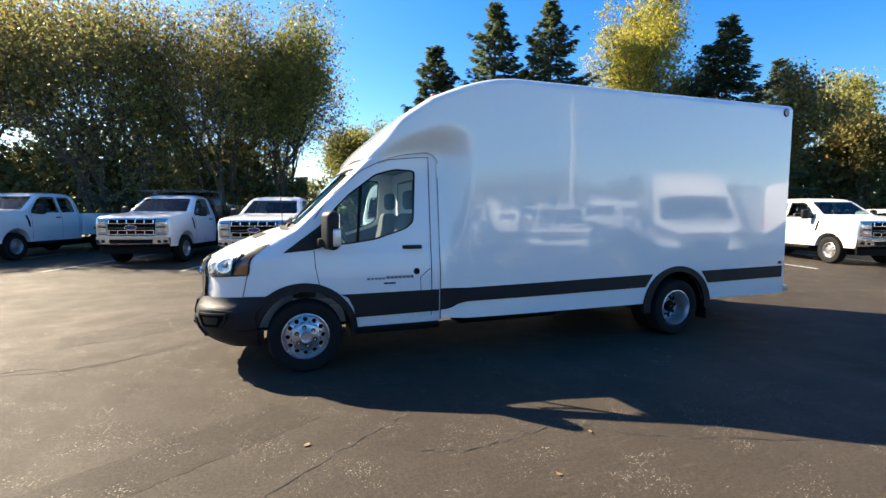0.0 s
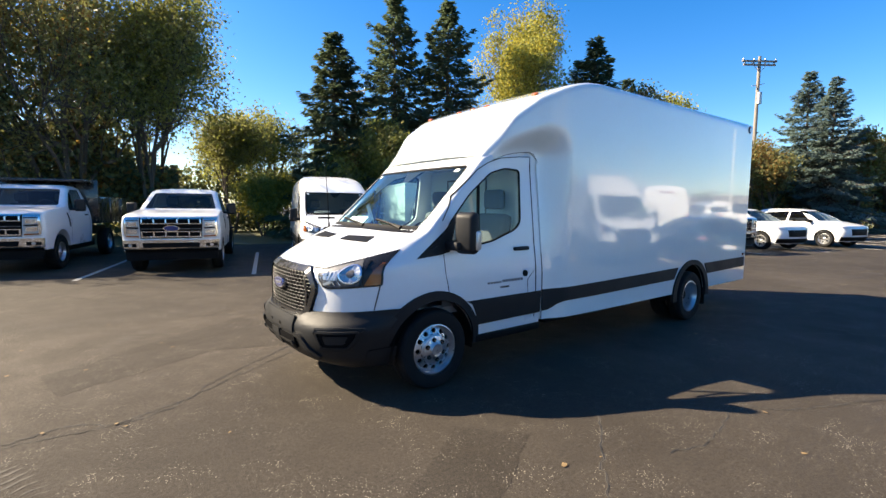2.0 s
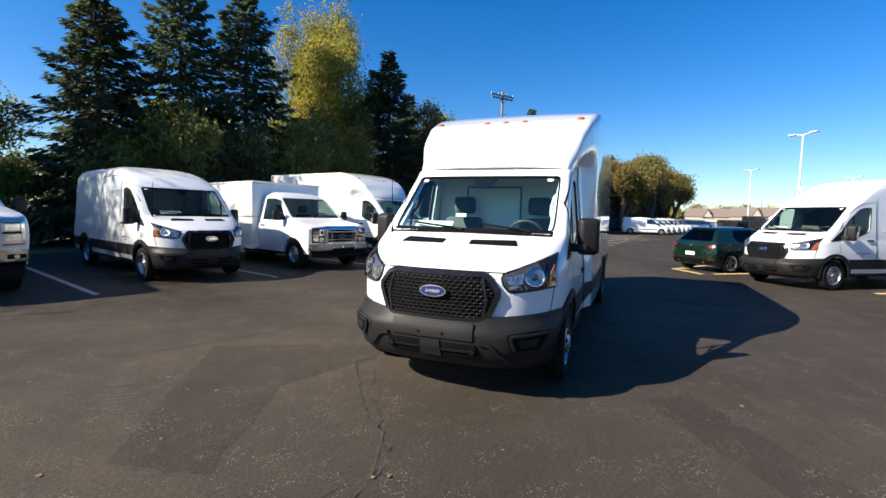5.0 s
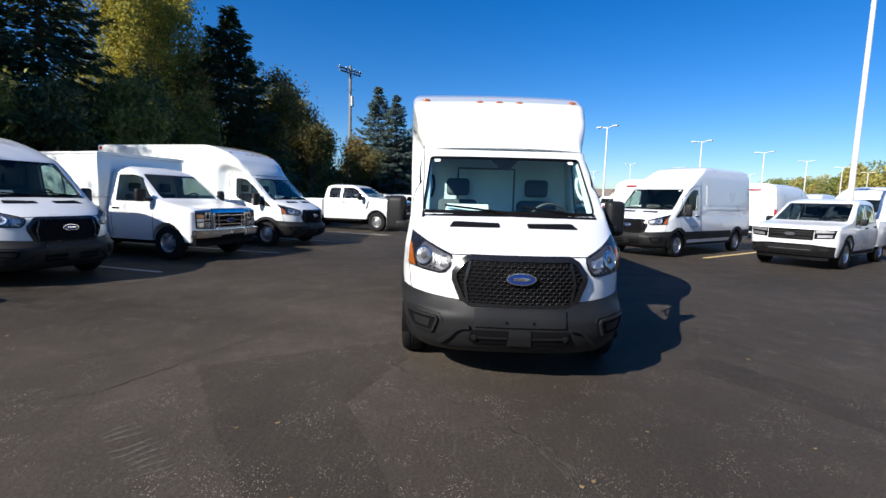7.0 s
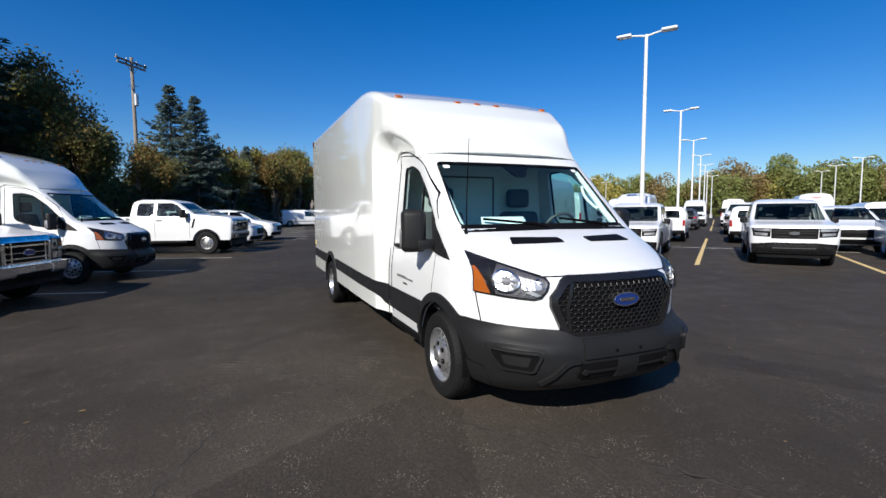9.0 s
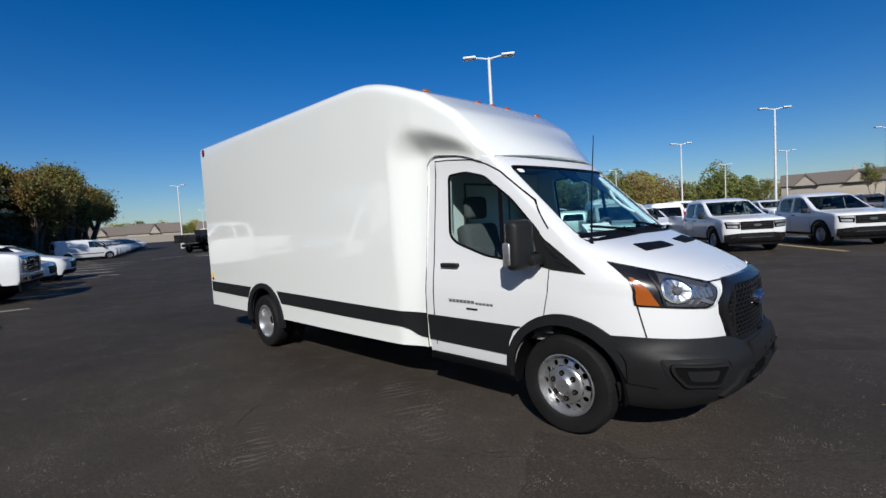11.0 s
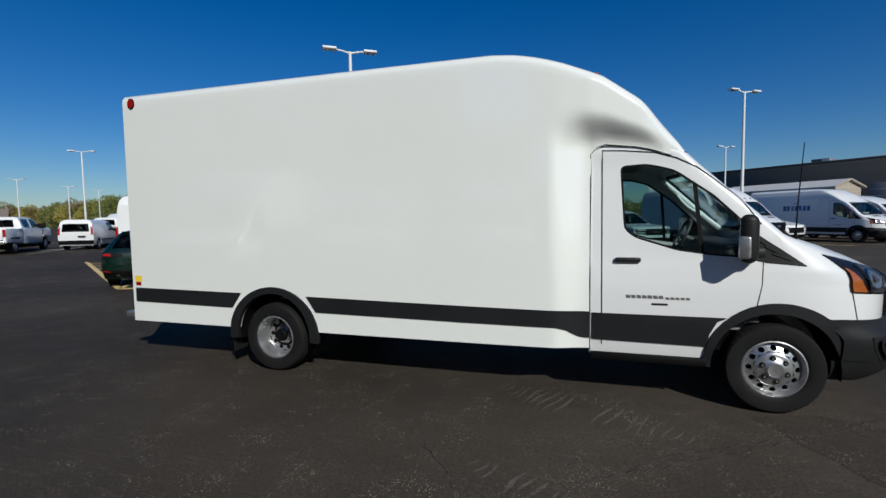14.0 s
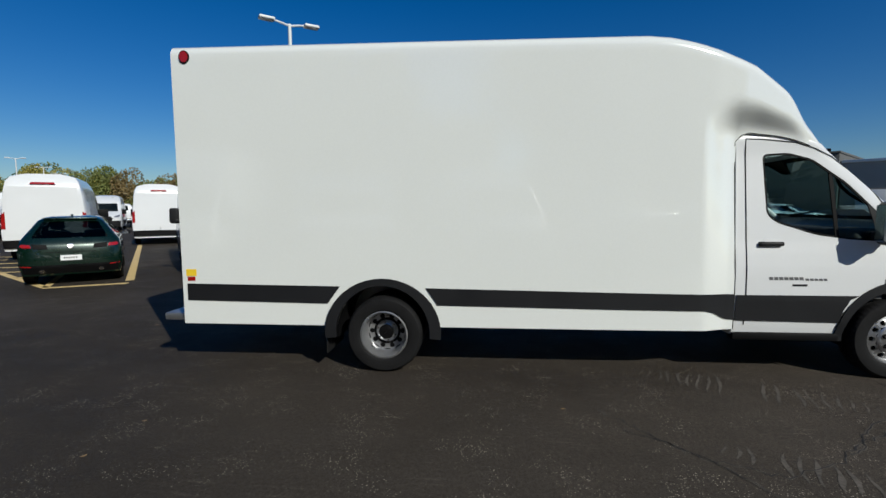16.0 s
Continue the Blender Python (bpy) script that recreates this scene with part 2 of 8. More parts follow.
def leaf_mat(name, color, var=0.35, island=0.22):
    m = M(name, color, 0.55, var=var, scale=0.6, fine=3, island=island, rvar=0.1, spec=0.3)
    nt = m.node_tree
    b, out = nt.nodes["Principled BSDF"], nt.nodes["Material Output"]
    tl, mx = nt.nodes.new("ShaderNodeBsdfTranslucent"), nt.nodes.new("ShaderNodeMixShader")
    nt.links.new(b.inputs["Base Color"].links[0].from_socket, tl.inputs["Color"])
    mx.inputs[0].default_value = 0.5
    nt.links.new(b.outputs[0], mx.inputs[1])
    nt.links.new(tl.outputs[0], mx.inputs[2])
    nt.links.new(mx.outputs[0], out.inputs["Surface"])
    return m


LEAF_GREEN = leaf_mat("olive_green_leaves", (0.205, 0.20, 0.075))
LEAF_YEL = leaf_mat("yellow_autumn_leaves", (0.37, 0.31, 0.05))
LEAF_RUST = leaf_mat("rusty_autumn_leaves", (0.22, 0.13, 0.04))
LEAF_SHRUB = leaf_mat("yellow_green_leaves", (0.26, 0.26, 0.062))
NEEDLE = leaf_mat("dark_spruce_needles", (0.085, 0.115, 0.062))
NEEDLE_B = leaf_mat("blue_grey_spruce_needles", (0.13, 0.18, 0.16))
# far leaves: paler, flatter tones with distance haze put into the colour
FAR_G = leaf_mat("far_green_leaves", (0.26, 0.29, 0.095), 0.2, 0.15)
FAR_Y = leaf_mat("far_yellowing_leaves", (0.46, 0.41, 0.12), 0.2, 0.15)
FAR_R = leaf_mat("far_brown_leaves", (0.33, 0.25, 0.115), 0.2, 0.15)
GRASS = M("dry_grass", (0.075, 0.075, 0.026), 0.9, var=0.4, scale=2, fine=25, bump=0.5)


# ---- mesh helpers ----
def part(name, bm, material, parent=None, label="", smooth=35):
    """One bmesh as one mesh object, under a thing or a part."""
    me = bpy.data.meshes.new(name)
    bmesh.ops.recalc_face_normals(bm, faces=bm.faces)
    bm.to_mesh(me)
    bm.free()
    me.materials.append(material)
    if smooth:
        me.shade_smooth()
        me.set_sharp_from_angle(angle=radians(smooth))
    ob = new(name, me)
    ob.parent = parent
    if label:
        tagged(ob, label)
    return ob


def thing(name, m, label, category, group="", kind=""):
    ob = new(name)
    ob.empty_display_size = 0.1
    ob.matrix_basis = m
    return tagged(ob, label, category, group, kind)


def add_box(bm, x0, x1, y0, y1, z0, z1, bevel=0.0, seg=2):
    g = bmesh.ops.create_cube(bm, size=1.0, matrix=Matrix.Translation(((x0 + x1) / 2, (y0 + y1) / 2, (z0 + z1) / 2)) @ Matrix.Diagonal((x1 - x0, y1 - y0, z1 - z0, 1)))
    if bevel:
        es = list({e for v in g["verts"] for e in v.link_edges})
        bmesh.ops.bevel(bm, geom=es, offset=bevel, segments=seg, affect='EDGES', profile=0.5)
    return bm


def boxm(x0, x1, y0, y1, z0, z1, bevel=0.0, seg=2):
    return add_box(bmesh.new(), x0, x1, y0, y1, z0, z1, bevel, seg)


def add_tube(bm, pts, r, seg=8, caps=True, r1=None):
    """A round bar through points; r1: the radius at its end."""
    pts = [Vector(p) for p in pts]
    rings = []
    for i, p in enumerate(pts):
        d = (pts[min(i + 1, len(pts) - 1)] - pts[max(i - 1, 0)]).normalized()
        side = d.cross(Vector((0, 0, 1)))
        side = side.normalized() if side.length > 1e-3 else Vector((1, 0, 0))
        up = side.cross(d)
        rad = r if r1 is None else r + (r1 - r) * i / (len(pts) - 1)
        rings.append([bm.verts.new(p + (side * math.cos(a) + up * math.sin(a)) * rad) for a in (2 * math.pi * k / seg for k in range(seg))])
    for a, b in zip(rings, rings[1:]):
        for k in range(seg):
            bm.faces.new((a[k], a[(k + 1) % seg], b[(k + 1) % seg], b[k]))
    if caps:
        bm.faces.new(rings[0][::-1])
        bm.faces.new(rings[-1])
    return bm


def tube(pts, r, seg=8, r1=None):
    return add_tube(bmesh.new(), pts, r, seg, True, r1)


def lathe_y(profile, seg=32, yflip=1, bm=None, centre=(0, 0, 0)):
    """Turns a profile of (radius, y) round the y axis."""
    bm = bm or bmesh.new()
    c = Vector(centre)
    rings = [[bm.verts.new(c + Vector((r * math.cos(a), y * yflip, r * math.sin(a)))) for a in (2 * math.pi * k / seg for k in range(seg))] for r, y in profile]
    for a, b in zip(rings, rings[1:]):
        for k in range(seg):
            bm.faces.new((a[k], a[(k + 1) % seg], b[(k + 1) % seg], b[k]))
    return bm


def prism(poly, axis, a, b):
    """A polygon drawn across an axis, drawn out along it from a to b."""
    bm = bmesh.new()

    def at(p, w):
        return (p[0], w, p[1]) if axis == 'y' else (w, p[0], p[1]) if axis == 'x' else (p[0], p[1], w)
    lo, hi = [bm.verts.new(at(p, a)) for p in poly], [bm.verts.new(at(p, b)) for p in poly]
    n = len(poly)
    bm.faces.new(lo)
    bm.faces.new(hi[::-1])
    for i in range(n):
        bm.faces.new((lo[i], hi[i], hi[(i + 1) % n], lo[(i + 1) % n]))
    bmesh.ops.recalc_face_normals(bm, faces=bm.faces)
    return bm


def rounded(poly, r, seg=4):
    """A polygon with its corners rounded off."""
    out, n = [], len(poly)
    for i in range(n):
        p, a, b = Vector(poly[i]), Vector(poly[i - 1]), Vector(poly[(i + 1) % n])
        ra = min(r, (a - p).length * 0.45, (b - p).length * 0.45)
        s, e = p + (a - p).normalized() * ra, p + (b - p).normalized() * ra
        for k in range(seg + 1):
            t = k / seg
            out.append(tuple(s * (1 - t) ** 2 + p * (2 * t * (1 - t)) + e * t * t))
    return out


def patch(poly, fn, thick=0.006, step=0.09):
    """A polygon in (u, v) laid on a surface fn(u, v, lift), with thickness, cut up finely enough to follow it."""
    bm = bmesh.new()
    f = bm.faces.new([bm.verts.new((p[0], p[1], 0)) for p in poly])
    bmesh.ops.triangulate(bm, faces=[f])
    for _ in range(5):
        es = [e for e in bm.edges if e.calc_length() > step]
        if not es:
            break
        bmesh.ops.subdivide_edges(bm, edges=es, cuts=1)
        bmesh.ops.triangulate(bm, faces=[f for f in bm.faces if len(f.verts) > 3])
    flat = {v: (v.co.x, v.co.y) for v in bm.verts}
    rim = [e for e in bm.edges if e.is_boundary]
    rimv = {v for e in rim for v in e.verts}
    back = {v: bm.verts.new(fn(*flat[v], -thick)) for v in rimv}
    for e in rim:
        a, b = e.verts
        bm.faces.new((a, b, back[b], back[a]))
    for v, (u, w) in flat.items():
        v.co = fn(u, w, 0.0)
    return bm


def cut(bm, cutters):
    """The mesh with each cutter taken out of it."""
    me = bpy.data.meshes.new("raw")
    bm.to_mesh(me)
    bm.free()
    ob = new("raw", me)
    tools = []
    for c in cutters:
        cm = bpy.data.meshes.new("tool")
        c.to_mesh(cm)
        c.free()
        t = new("tool", cm)
        md = ob.modifiers.new("cut", 'BOOLEAN')
        md.operation, md.solver, md.object = 'DIFFERENCE', 'EXACT', t
        tools.append(t)
    def area():
        dg = bpy.context.evaluated_depsgraph_get()
        return sum(p.area for p in ob.evaluated_get(dg).to_mesh().polygons)
    whole = sum(p.area for p in me.polygons)
    if area() < .35 * whole:
        # leave out a cutter that swallows the body
        mods = list(ob.modifiers)
        for md in mods:
            md.show_viewport = False
        for md in mods:
            md.show_viewport = True
            if area() < .35 * whole:
                md.show_viewport = False
    dg = bpy.context.evaluated_depsgraph_get()
    out = bmesh.new()
    out.from_mesh(ob.evaluated_get(dg).to_mesh())
    for t in (ob, *tools):
        d = t.data
        bpy.data.objects.remove(t)
        bpy.data.meshes.remove(d)
    return out


def lerp_table(tab, z):
    if z <= tab[0][0]:
        return tab[0][1]
    for (z0, a), (z1, b) in zip(tab, tab[1:]):
        if z <= z1:
            return a + (b - a) * (z - z0) / (z1 - z0)
    return tab[-1][1]


class Hull:
    """A car body told by level slices: for each height z the nose xf, where its rounding starts xc, half width w,
    tail xr, where its rounding starts xd. Tables of (z, value)."""

    def __init__(self, xf, xc, w, xr, xd, n=3.0, nr=5.0):
        self.t, self.n, self.nr = dict(xf=xf, xc=xc, w=w, xr=xr, xd=xd), n, nr

    def v(self, k, z):
        return lerp_table(self.t[k], z)

    def nose(self, y, z):
        w, n = self.v("w", z), self.n
        xc, xf = self.v("xc", z), self.v("xf", z)
        return xc + (xf - xc) * max(0.0, 1 - min(1, abs(y) / w) ** n) ** (1 / n)

    def tail(self, y, z):
        w, n = self.v("w", z), self.nr
        xc, xf = self.v("xd", z), self.v("xr", z)
        return xc + (xf - xc) * max(0.0, 1 - min(1, abs(y) / w) ** n) ** (1 / n)

    def side(self, x, z):
        w, xc, xd = self.v("w", z), self.v("xc", z), self.v("xd", z)
        if x > xc:
            return w * max(0.0, 1 - min(1, (x - xc) / max(1e-4, self.v("xf", z) - xc)) ** self.n) ** (1 / self.n)
        if x < xd:
            return w * max(0.0, 1 - min(1, (xd - x) / max(1e-4, xd - self.v("xr", z))) ** self.nr) ** (1 / self.nr)
        return w

    def wrap(self, th, z):
        """Round the nose: th 0 where the side ends, 1 at the middle; below 0, metres back along the side."""
        w, xc, xf, a = self.v("w", z), self.v("xc", z), self.v("xf", z), 2 / self.n
        if th < 0:
            return Vector((xc + th, w, z))
        s, c = math.sin(th * math.pi / 2), math.cos(th * math.pi / 2)
        return Vector((xc + (xf - xc) * max(s, 0) ** a, w * max(c, 0) ** a, z))

    def on_side(self, sgn):
        return lambda x, z, lift: Vector((x, sgn * (self.side(x, z) + lift), z))

    def on_wrap(self, sgn, out=0.0):
        def f(th, z, lift):
            p = self.wrap(th, z)
            q = self.wrap(th + 0.01, z)
            d = (q - p)
            nrm = Vector((-d.y, d.x, 0))
            nrm = nrm.normalized() if nrm.length > 1e-6 else Vector((0, 1, 0))
            if nrm.y < 0 and th < 0.5 or nrm.x < 0 and th >= 0.5:
                nrm = -nrm
            p = p + nrm * (lift + out)
            return Vector((p.x, sgn * p.y, p.z))
        return f

    def build(self, zs, inset=0.0, ns=10, nf=14, nb=6):
        bm, rings = bmesh.new(), []
        for i, z in enumerate(zs):
            w = self.v("w", z) - inset
            xc, xf, xd, xr = self.v("xc", z), self.v("xf", z) - inset, self.v("xd", z), self.v("xr", z) + inset
            xc, xd = min(xc, xf - 0.01), max(xd, xr + 0.005)
            half = []
            for k in range(nb):
                t = (k / nb) * math.pi / 2
                half.append((xd + (xr - xd) * math.cos(t) ** (2 / self.nr), w * math.sin(t) ** (2 / self.nr)))
            for k in range(ns + 1):
                half.append((xd + (xc - xd) * k / ns, w))
            for k in range(1, nf + 1):
                t = (k / nf) * math.pi / 2
                half.append((xc + (xf - xc) * math.sin(t) ** (2 / self.n), w * max(0, math.cos(t)) ** (2 / self.n) if k < nf else 0.0))
            ring = [bm.verts.new((x, y, z)) for x, y in half]
            ring += [bm.verts.new((x, -y, z)) for x, y in half[-2:0:-1]]
            rings.append(ring)
        m = len(rings[0])
        for a, b in zip(rings, rings[1:]):
            for k in range(m):
                bm.faces.new((a[k], a[(k + 1) % m], b[(k + 1) % m], b[k]))
        bm.faces.new(rings[0][::-1])
        bm.faces.new(rings[-1])
        bmesh.ops.recalc_face_normals(bm, faces=bm.faces)
        return bm


def arange(a, b, step):
    n = max(1, round((b - a) / step))
    return [a + (b - a) * i / n for i in range(n + 1)]


# ---- wheels, shared by all the vehicles ----
def disc_holes(bm, ra, rb, count, hr, hw, yf, depth, seg=12):
    """A dished ring from radius ra to rb with a row of real holes, each with a lip."""
    rc = (ra + rb) / 2
    for k in range(count):
        a0, da = 2 * math.pi * k / count, math.pi / count

        def at(r, a, dy=0.0):
            return bm.verts.new((r * math.cos(a0 + a), yf(r) + dy, r * math.sin(a0 + a)))
        outer, inner, lip = [], [], []
        for j in range(seg):
            t = 2 * math.pi * (j + 0.5) / seg
            c, s = math.cos(t), math.sin(t)
            q = 1 / max(abs(c), abs(s))
            outer.append(at(rc + (rb - ra) / 2 * c * q, da * s * q))
            inner.append(at(rc + hr * c, hw * s))
            lip.append(at(rc + hr * c, hw * s, -depth))
        for j in range(seg):
            i = (j + 1) % seg
            bm.faces.new((outer[j], outer[i], inner[i], inner[j]))
            bm.faces.new((inner[j], inner[i], lip[i], lip[j]))


WHEELS = {}
POCKET = {}


def wheel_meshes(style, r, rr, width, far=False):
    """Meshes of a wheel's tyre, rim, hub, nuts and dark barrel; y points outward, the origin lies in the hub."""
    key = (style, r, rr, width, far)
    if key in WHEELS:
        return WHEELS[key]
    h = width / 2
    b = lathe_y([(rr - 0.01, -h * .8), (rr + .02, -h), (r * .9, -h), (r * .975, -h * .82), (r, -h * .55), (r, -h * .2), (r - .008, -h * .18), (r - .008, -h * .12), (r, -h * .1), (r, h * .1), (r - .008, h * .12), (r - .008, h * .18), (r, h * .2),
                 (r, h * .55), (r * .975, h * .82), (r * .93, h * .97), (r * .86, h * 1.0), (rr + .03, h * .98), (rr + .012, h * .93), (rr - 0.005, h * .8)], 144 if style.startswith("dual") else 20 if far else 36)
    me = bpy.data.meshes.new("tyre")
    # grooves across the shoulders of the tread
    for v in b.verts:
        q = math.hypot(v.co.x, v.co.z)
        k = int(round(math.atan2(v.co.z, v.co.x) / (2 * math.pi) * 144)) % 3
        if q > r * .96 and abs(v.co.y) > h * .5 and k == 0:
            v.co.x *= 1 - .005 / q
            v.co.z *= 1 - .005 / q
    bmesh.ops.recalc_face_normals(b, faces=b.faces)
    b.to_mesh(me)
    b.free()
    rim = bmesh.new()
    out = h * .86
    if style == "dual_rear":
        lathe_y([(rr + .004, out - .03), (rr + .006, out), (rr - .008, out + .004), (rr - .018, out - .02), (rr - .03, out - .05), (rr - .036, out - .155)], 48, bm=rim)
        yf = lambda q: out - .155 - (rr - .036 - q) * 0.05
        holes = (rr - .036, .108, 10, .024, .17)
        hubp = [(.105, yf(.105)), (.098, yf(.1) + .01), (.085, yf(.1) + .015), (.08, yf(.1) + .03), (.05, yf(.1) + .045), (.0, yf(.1) + .045)]
    elif style == "dual_front":
        lathe_y([(rr + .004, out - .03), (rr + .006, out), (rr - .006, out + .004), (rr - .016, out - .015), (rr - .026, out - .04), (rr - .032, out - .035)], 48, bm=rim)
        yf = lambda q: out - .035 + (rr - .032 - q) * .45
        holes = (rr - .028, .134, 12, .0215, .140)
        t0 = yf(.134)
        hubp = [(.134, t0), (.122, t0 + .012), (.112, t0 + .014), (.085, t0 + .020), (.062, t0 + .034), (.052, t0 + .046), (.046, t0 + .044), (0, t0 + .046)]
    elif style == "steel":
        lathe_y([(rr + .004, out - .03), (rr + .006, out), (rr - .006, out + .004), (rr - .016, out - .015), (rr - .03, out - .06), (rr - .04, out - .05)], 20 if far else 36, bm=rim)
        yf = lambda q: out - .05 + (rr - .04 - q) * .25
        holes = (rr - .04, .10, 8, .026, .2)
        t0 = yf(.10)
        hubp = [(.10, t0), (.09, t0 + .012), (.055, t0 + .014), (.05, t0 + .03), (0, t0 + .034)]
    else:
        lathe_y([(rr + .004, out - .03), (rr + .008, out), (rr - .008, out + .003), (rr - .022, out - .02), (rr - .03, out - .025)], 20 if far else 36, bm=rim)
        yf = lambda q: out - .025 - (rr - .03 - q) * .1
        holes = (rr - .03, .065, 6 if style == "six" else 5, (rr - .095) / 2 * .86, .40)
        t0 = yf(.065)
        hubp = [(.065, t0), (.055, t0 + .004), (.03, t0 + .006), (0, t0 + .006)]
    rb, ra, cnt, hr, hw = holes
    disc_holes(rim, ra, rb, cnt, hr, hw, yf, .02, 6 if far else 10)
    lathe_y(hubp[:-1] + [(0.004, hubp[-1][1])], 12 if far else 28, bm=rim)
    bmesh.ops.recalc_face_normals(rim, faces=rim.faces)
    rm = bpy.data.meshes.new("rim")
    rim.to_mesh(rm)
    rim.free()
    nut = bmesh.new()
    ny = hubp[2][1] + .004
    bmesh.ops.create_cone(nut, cap_ends=True, segments=6, radius1=.012, radius2=.010, depth=.03, matrix=Matrix.Translation((0, ny, 0)) @ Matrix.Rotation(radians(-90), 4, 'X'))
    nm = bpy.data.meshes.new("nuts")
    nut.to_mesh(nm)
    nut.free()
    dk = lathe_y([(rr - .005, h * .5), (rr - .005, -h * .8), (.05, -h * .8), (.02, -h * .8)], 24)
    dm = bpy.data.meshes.new("barrel")
    dk.to_mesh(dm)
    dk.free()
    for q, mat in ((me, RUBBER), (rm, STEEL), (nm, CHROME), (dm, DARK)):
        q.materials.append(mat)
        q.shade_smooth()
        q.set_sharp_from_angle(angle=radians(35))
    WHEELS[key] = (me, rm, nm, dm)
    return WHEELS[key]


def wheel(parent, x, y, style="steel", r=.35, rr=.215, width=.2, z=None, turn=0.0, spin=0.0):
    me, rm, nm, dm = wheel_meshes(style, r, rr, width)
    z = r if z is None else z
    w = new("wheel", rm)
    w.parent = parent
    w.matrix_basis = pose(x, y, z, 0, spin, (0 if y > 0 else 180) + turn)
    for nme, q in (("tyre", me), ("brake_drum", dm)):
        o = new(nme, q)
        o.parent = w
    if style == "dual_rear":
        hub = part("axle_hub", lathe_y([(.070, -.02), (.070, .05), (.055, .072), (.004, .075)], 20), DARK, w, "dark axle hub")
        hub.location = (0, width / 2 * .86 - .155, 0)
    if style.startswith("dual"):
        # dark raised discs stand in for the shade inside the nut pockets
        if style not in POCKET:
            b = bmesh.new()
            bmesh.ops.create_cone(b, cap_ends=True, segments=16, radius1=.021, radius2=.019, depth=.014, matrix=Matrix.Rotation(radians(-90), 4, 'X'))
            q = bpy.data.meshes.new("nut_pocket")
            b.to_mesh(q)
            b.free()
            q.materials.append(DARK)
            POCKET[style] = q
        yn = width / 2 * .86 - .035 + (rr - .032 - .126) * .45 + .018
        for k in range(6):
            a = 2 * math.pi * (k + .35) / 6
            o = new("wheel_nut", nm)
            o.parent = w
            o.matrix_basis = Matrix.Translation((.088 * math.cos(a), .002, .088 * math.sin(a)))
            if style == "dual_front":
                o = new("nut_pocket", POCKET[style])
                o.parent = w
                o.matrix_basis = Matrix.Translation((.088 * math.cos(a), yn, .088 * math.sin(a)))
    return w


def sheet(us, nv, fn, v0, v1, thick=0.02, back=None):
    """A bent panel: for each u a column from v0(u) to v1(u) on fn(u, v, lift), with a turned-in rim."""
    bm = bmesh.new()
    cols = [[bm.verts.new(fn(u, v0(u) + (v1(u) - v0(u)) * j / nv, 0)) for j in range(nv + 1)] for u in us]
    inn = [[bm.verts.new(fn(u, v0(u) + (v1(u) - v0(u)) * j / nv, -thick)) for j in range(nv + 1)] for u in us]
    for a, b in ((cols, 1), (inn, -1)):
        for c, d in zip(a, a[1:]):
            for j in range(nv):
                f = (c[j], d[j], d[j + 1], c[j + 1])
                bm.faces.new(f if b > 0 else f[::-1])
    for c, d, e, f in zip(cols, cols[1:], inn, inn[1:]):
        bm.faces.new((c[0], d[0], f[0], e[0]))
        bm.faces.new((c[-1], e[-1], f[-1], d[-1]))
    for c, e in ((cols[0], inn[0]), (cols[-1], inn[-1])):
        for j in range(nv):
            bm.faces.new((c[j], c[j + 1], e[j + 1], e[j]))
    return bm


def strip(points, width, fn, thick=0.003):
    """A narrow band along points (u, v) on a surface."""
    bm = bmesh.new()
    pts = [Vector(p).to_2d() for p in points]
    fine = []
    for a, b in zip(pts, pts[1:]):
        n = max(1, int((b - a).length / 0.08))
        fine += [a + (b - a) * k / n for k in range(n)]
    fine.append(pts[-1])
    rows = []
    for i, p in enumerate(fine):
        d = fine[min(i + 1, len(fine) - 1)] - fine[max(i - 1, 0)]
        nrm = Vector((-d.y, d.x)).normalized() * width / 2
        a, b = p + nrm, p - nrm
        rows.append([bm.verts.new(fn(a.x, a.y, 0)), bm.verts.new(fn(b.x, b.y, 0)), bm.verts.new(fn(b.x, b.y, -thick)), bm.verts.new(fn(a.x, a.y, -thick))])
    for a, b in zip(rows, rows[1:]):
        for k in range(4):
            bm.faces.new((a[k], a[(k + 1) % 4], b[(k + 1) % 4], b[k]))
    bm.faces.new(rows[0])
    bm.faces.new(rows[-1][::-1])
    return bm


def lifted(fn, d):
    return lambda u, v, lift: fn(u, v, lift + d)


def dish(cx, cy, a, b, fn, rim, deep, n=20):
    """A faceted bowl sunk into a surface: rim and deep are the lifts at its edge and its middle."""
    bm, rings = bmesh.new(), []
    for f in (1.0, .82, .58, .34):
        lf = deep + (rim - deep) * f ** 2
        rings.append([bm.verts.new(fn(cx + a * f * math.cos(2 * math.pi * k / n), cy + b * f * math.sin(2 * math.pi * k / n), lf - (.0012 if k % 2 else 0))) for k in range(n)])
    mid = bm.verts.new(fn(cx, cy, deep))
    for p, q in zip(rings, rings[1:]):
        for k in range(n):
            bm.faces.new((p[k], p[(k + 1) % n], q[(k + 1) % n], q[k]))
    for k in range(n):
        bm.faces.new((rings[-1][k], rings[-1][(k + 1) % n], mid))
    return bm


def ellipse(cx, cy, a, b, n=28):
    return [(cx + a * math.cos(2 * math.pi * k / n), cy + b * math.sin(2 * math.pi * k / n)) for k in range(n)]


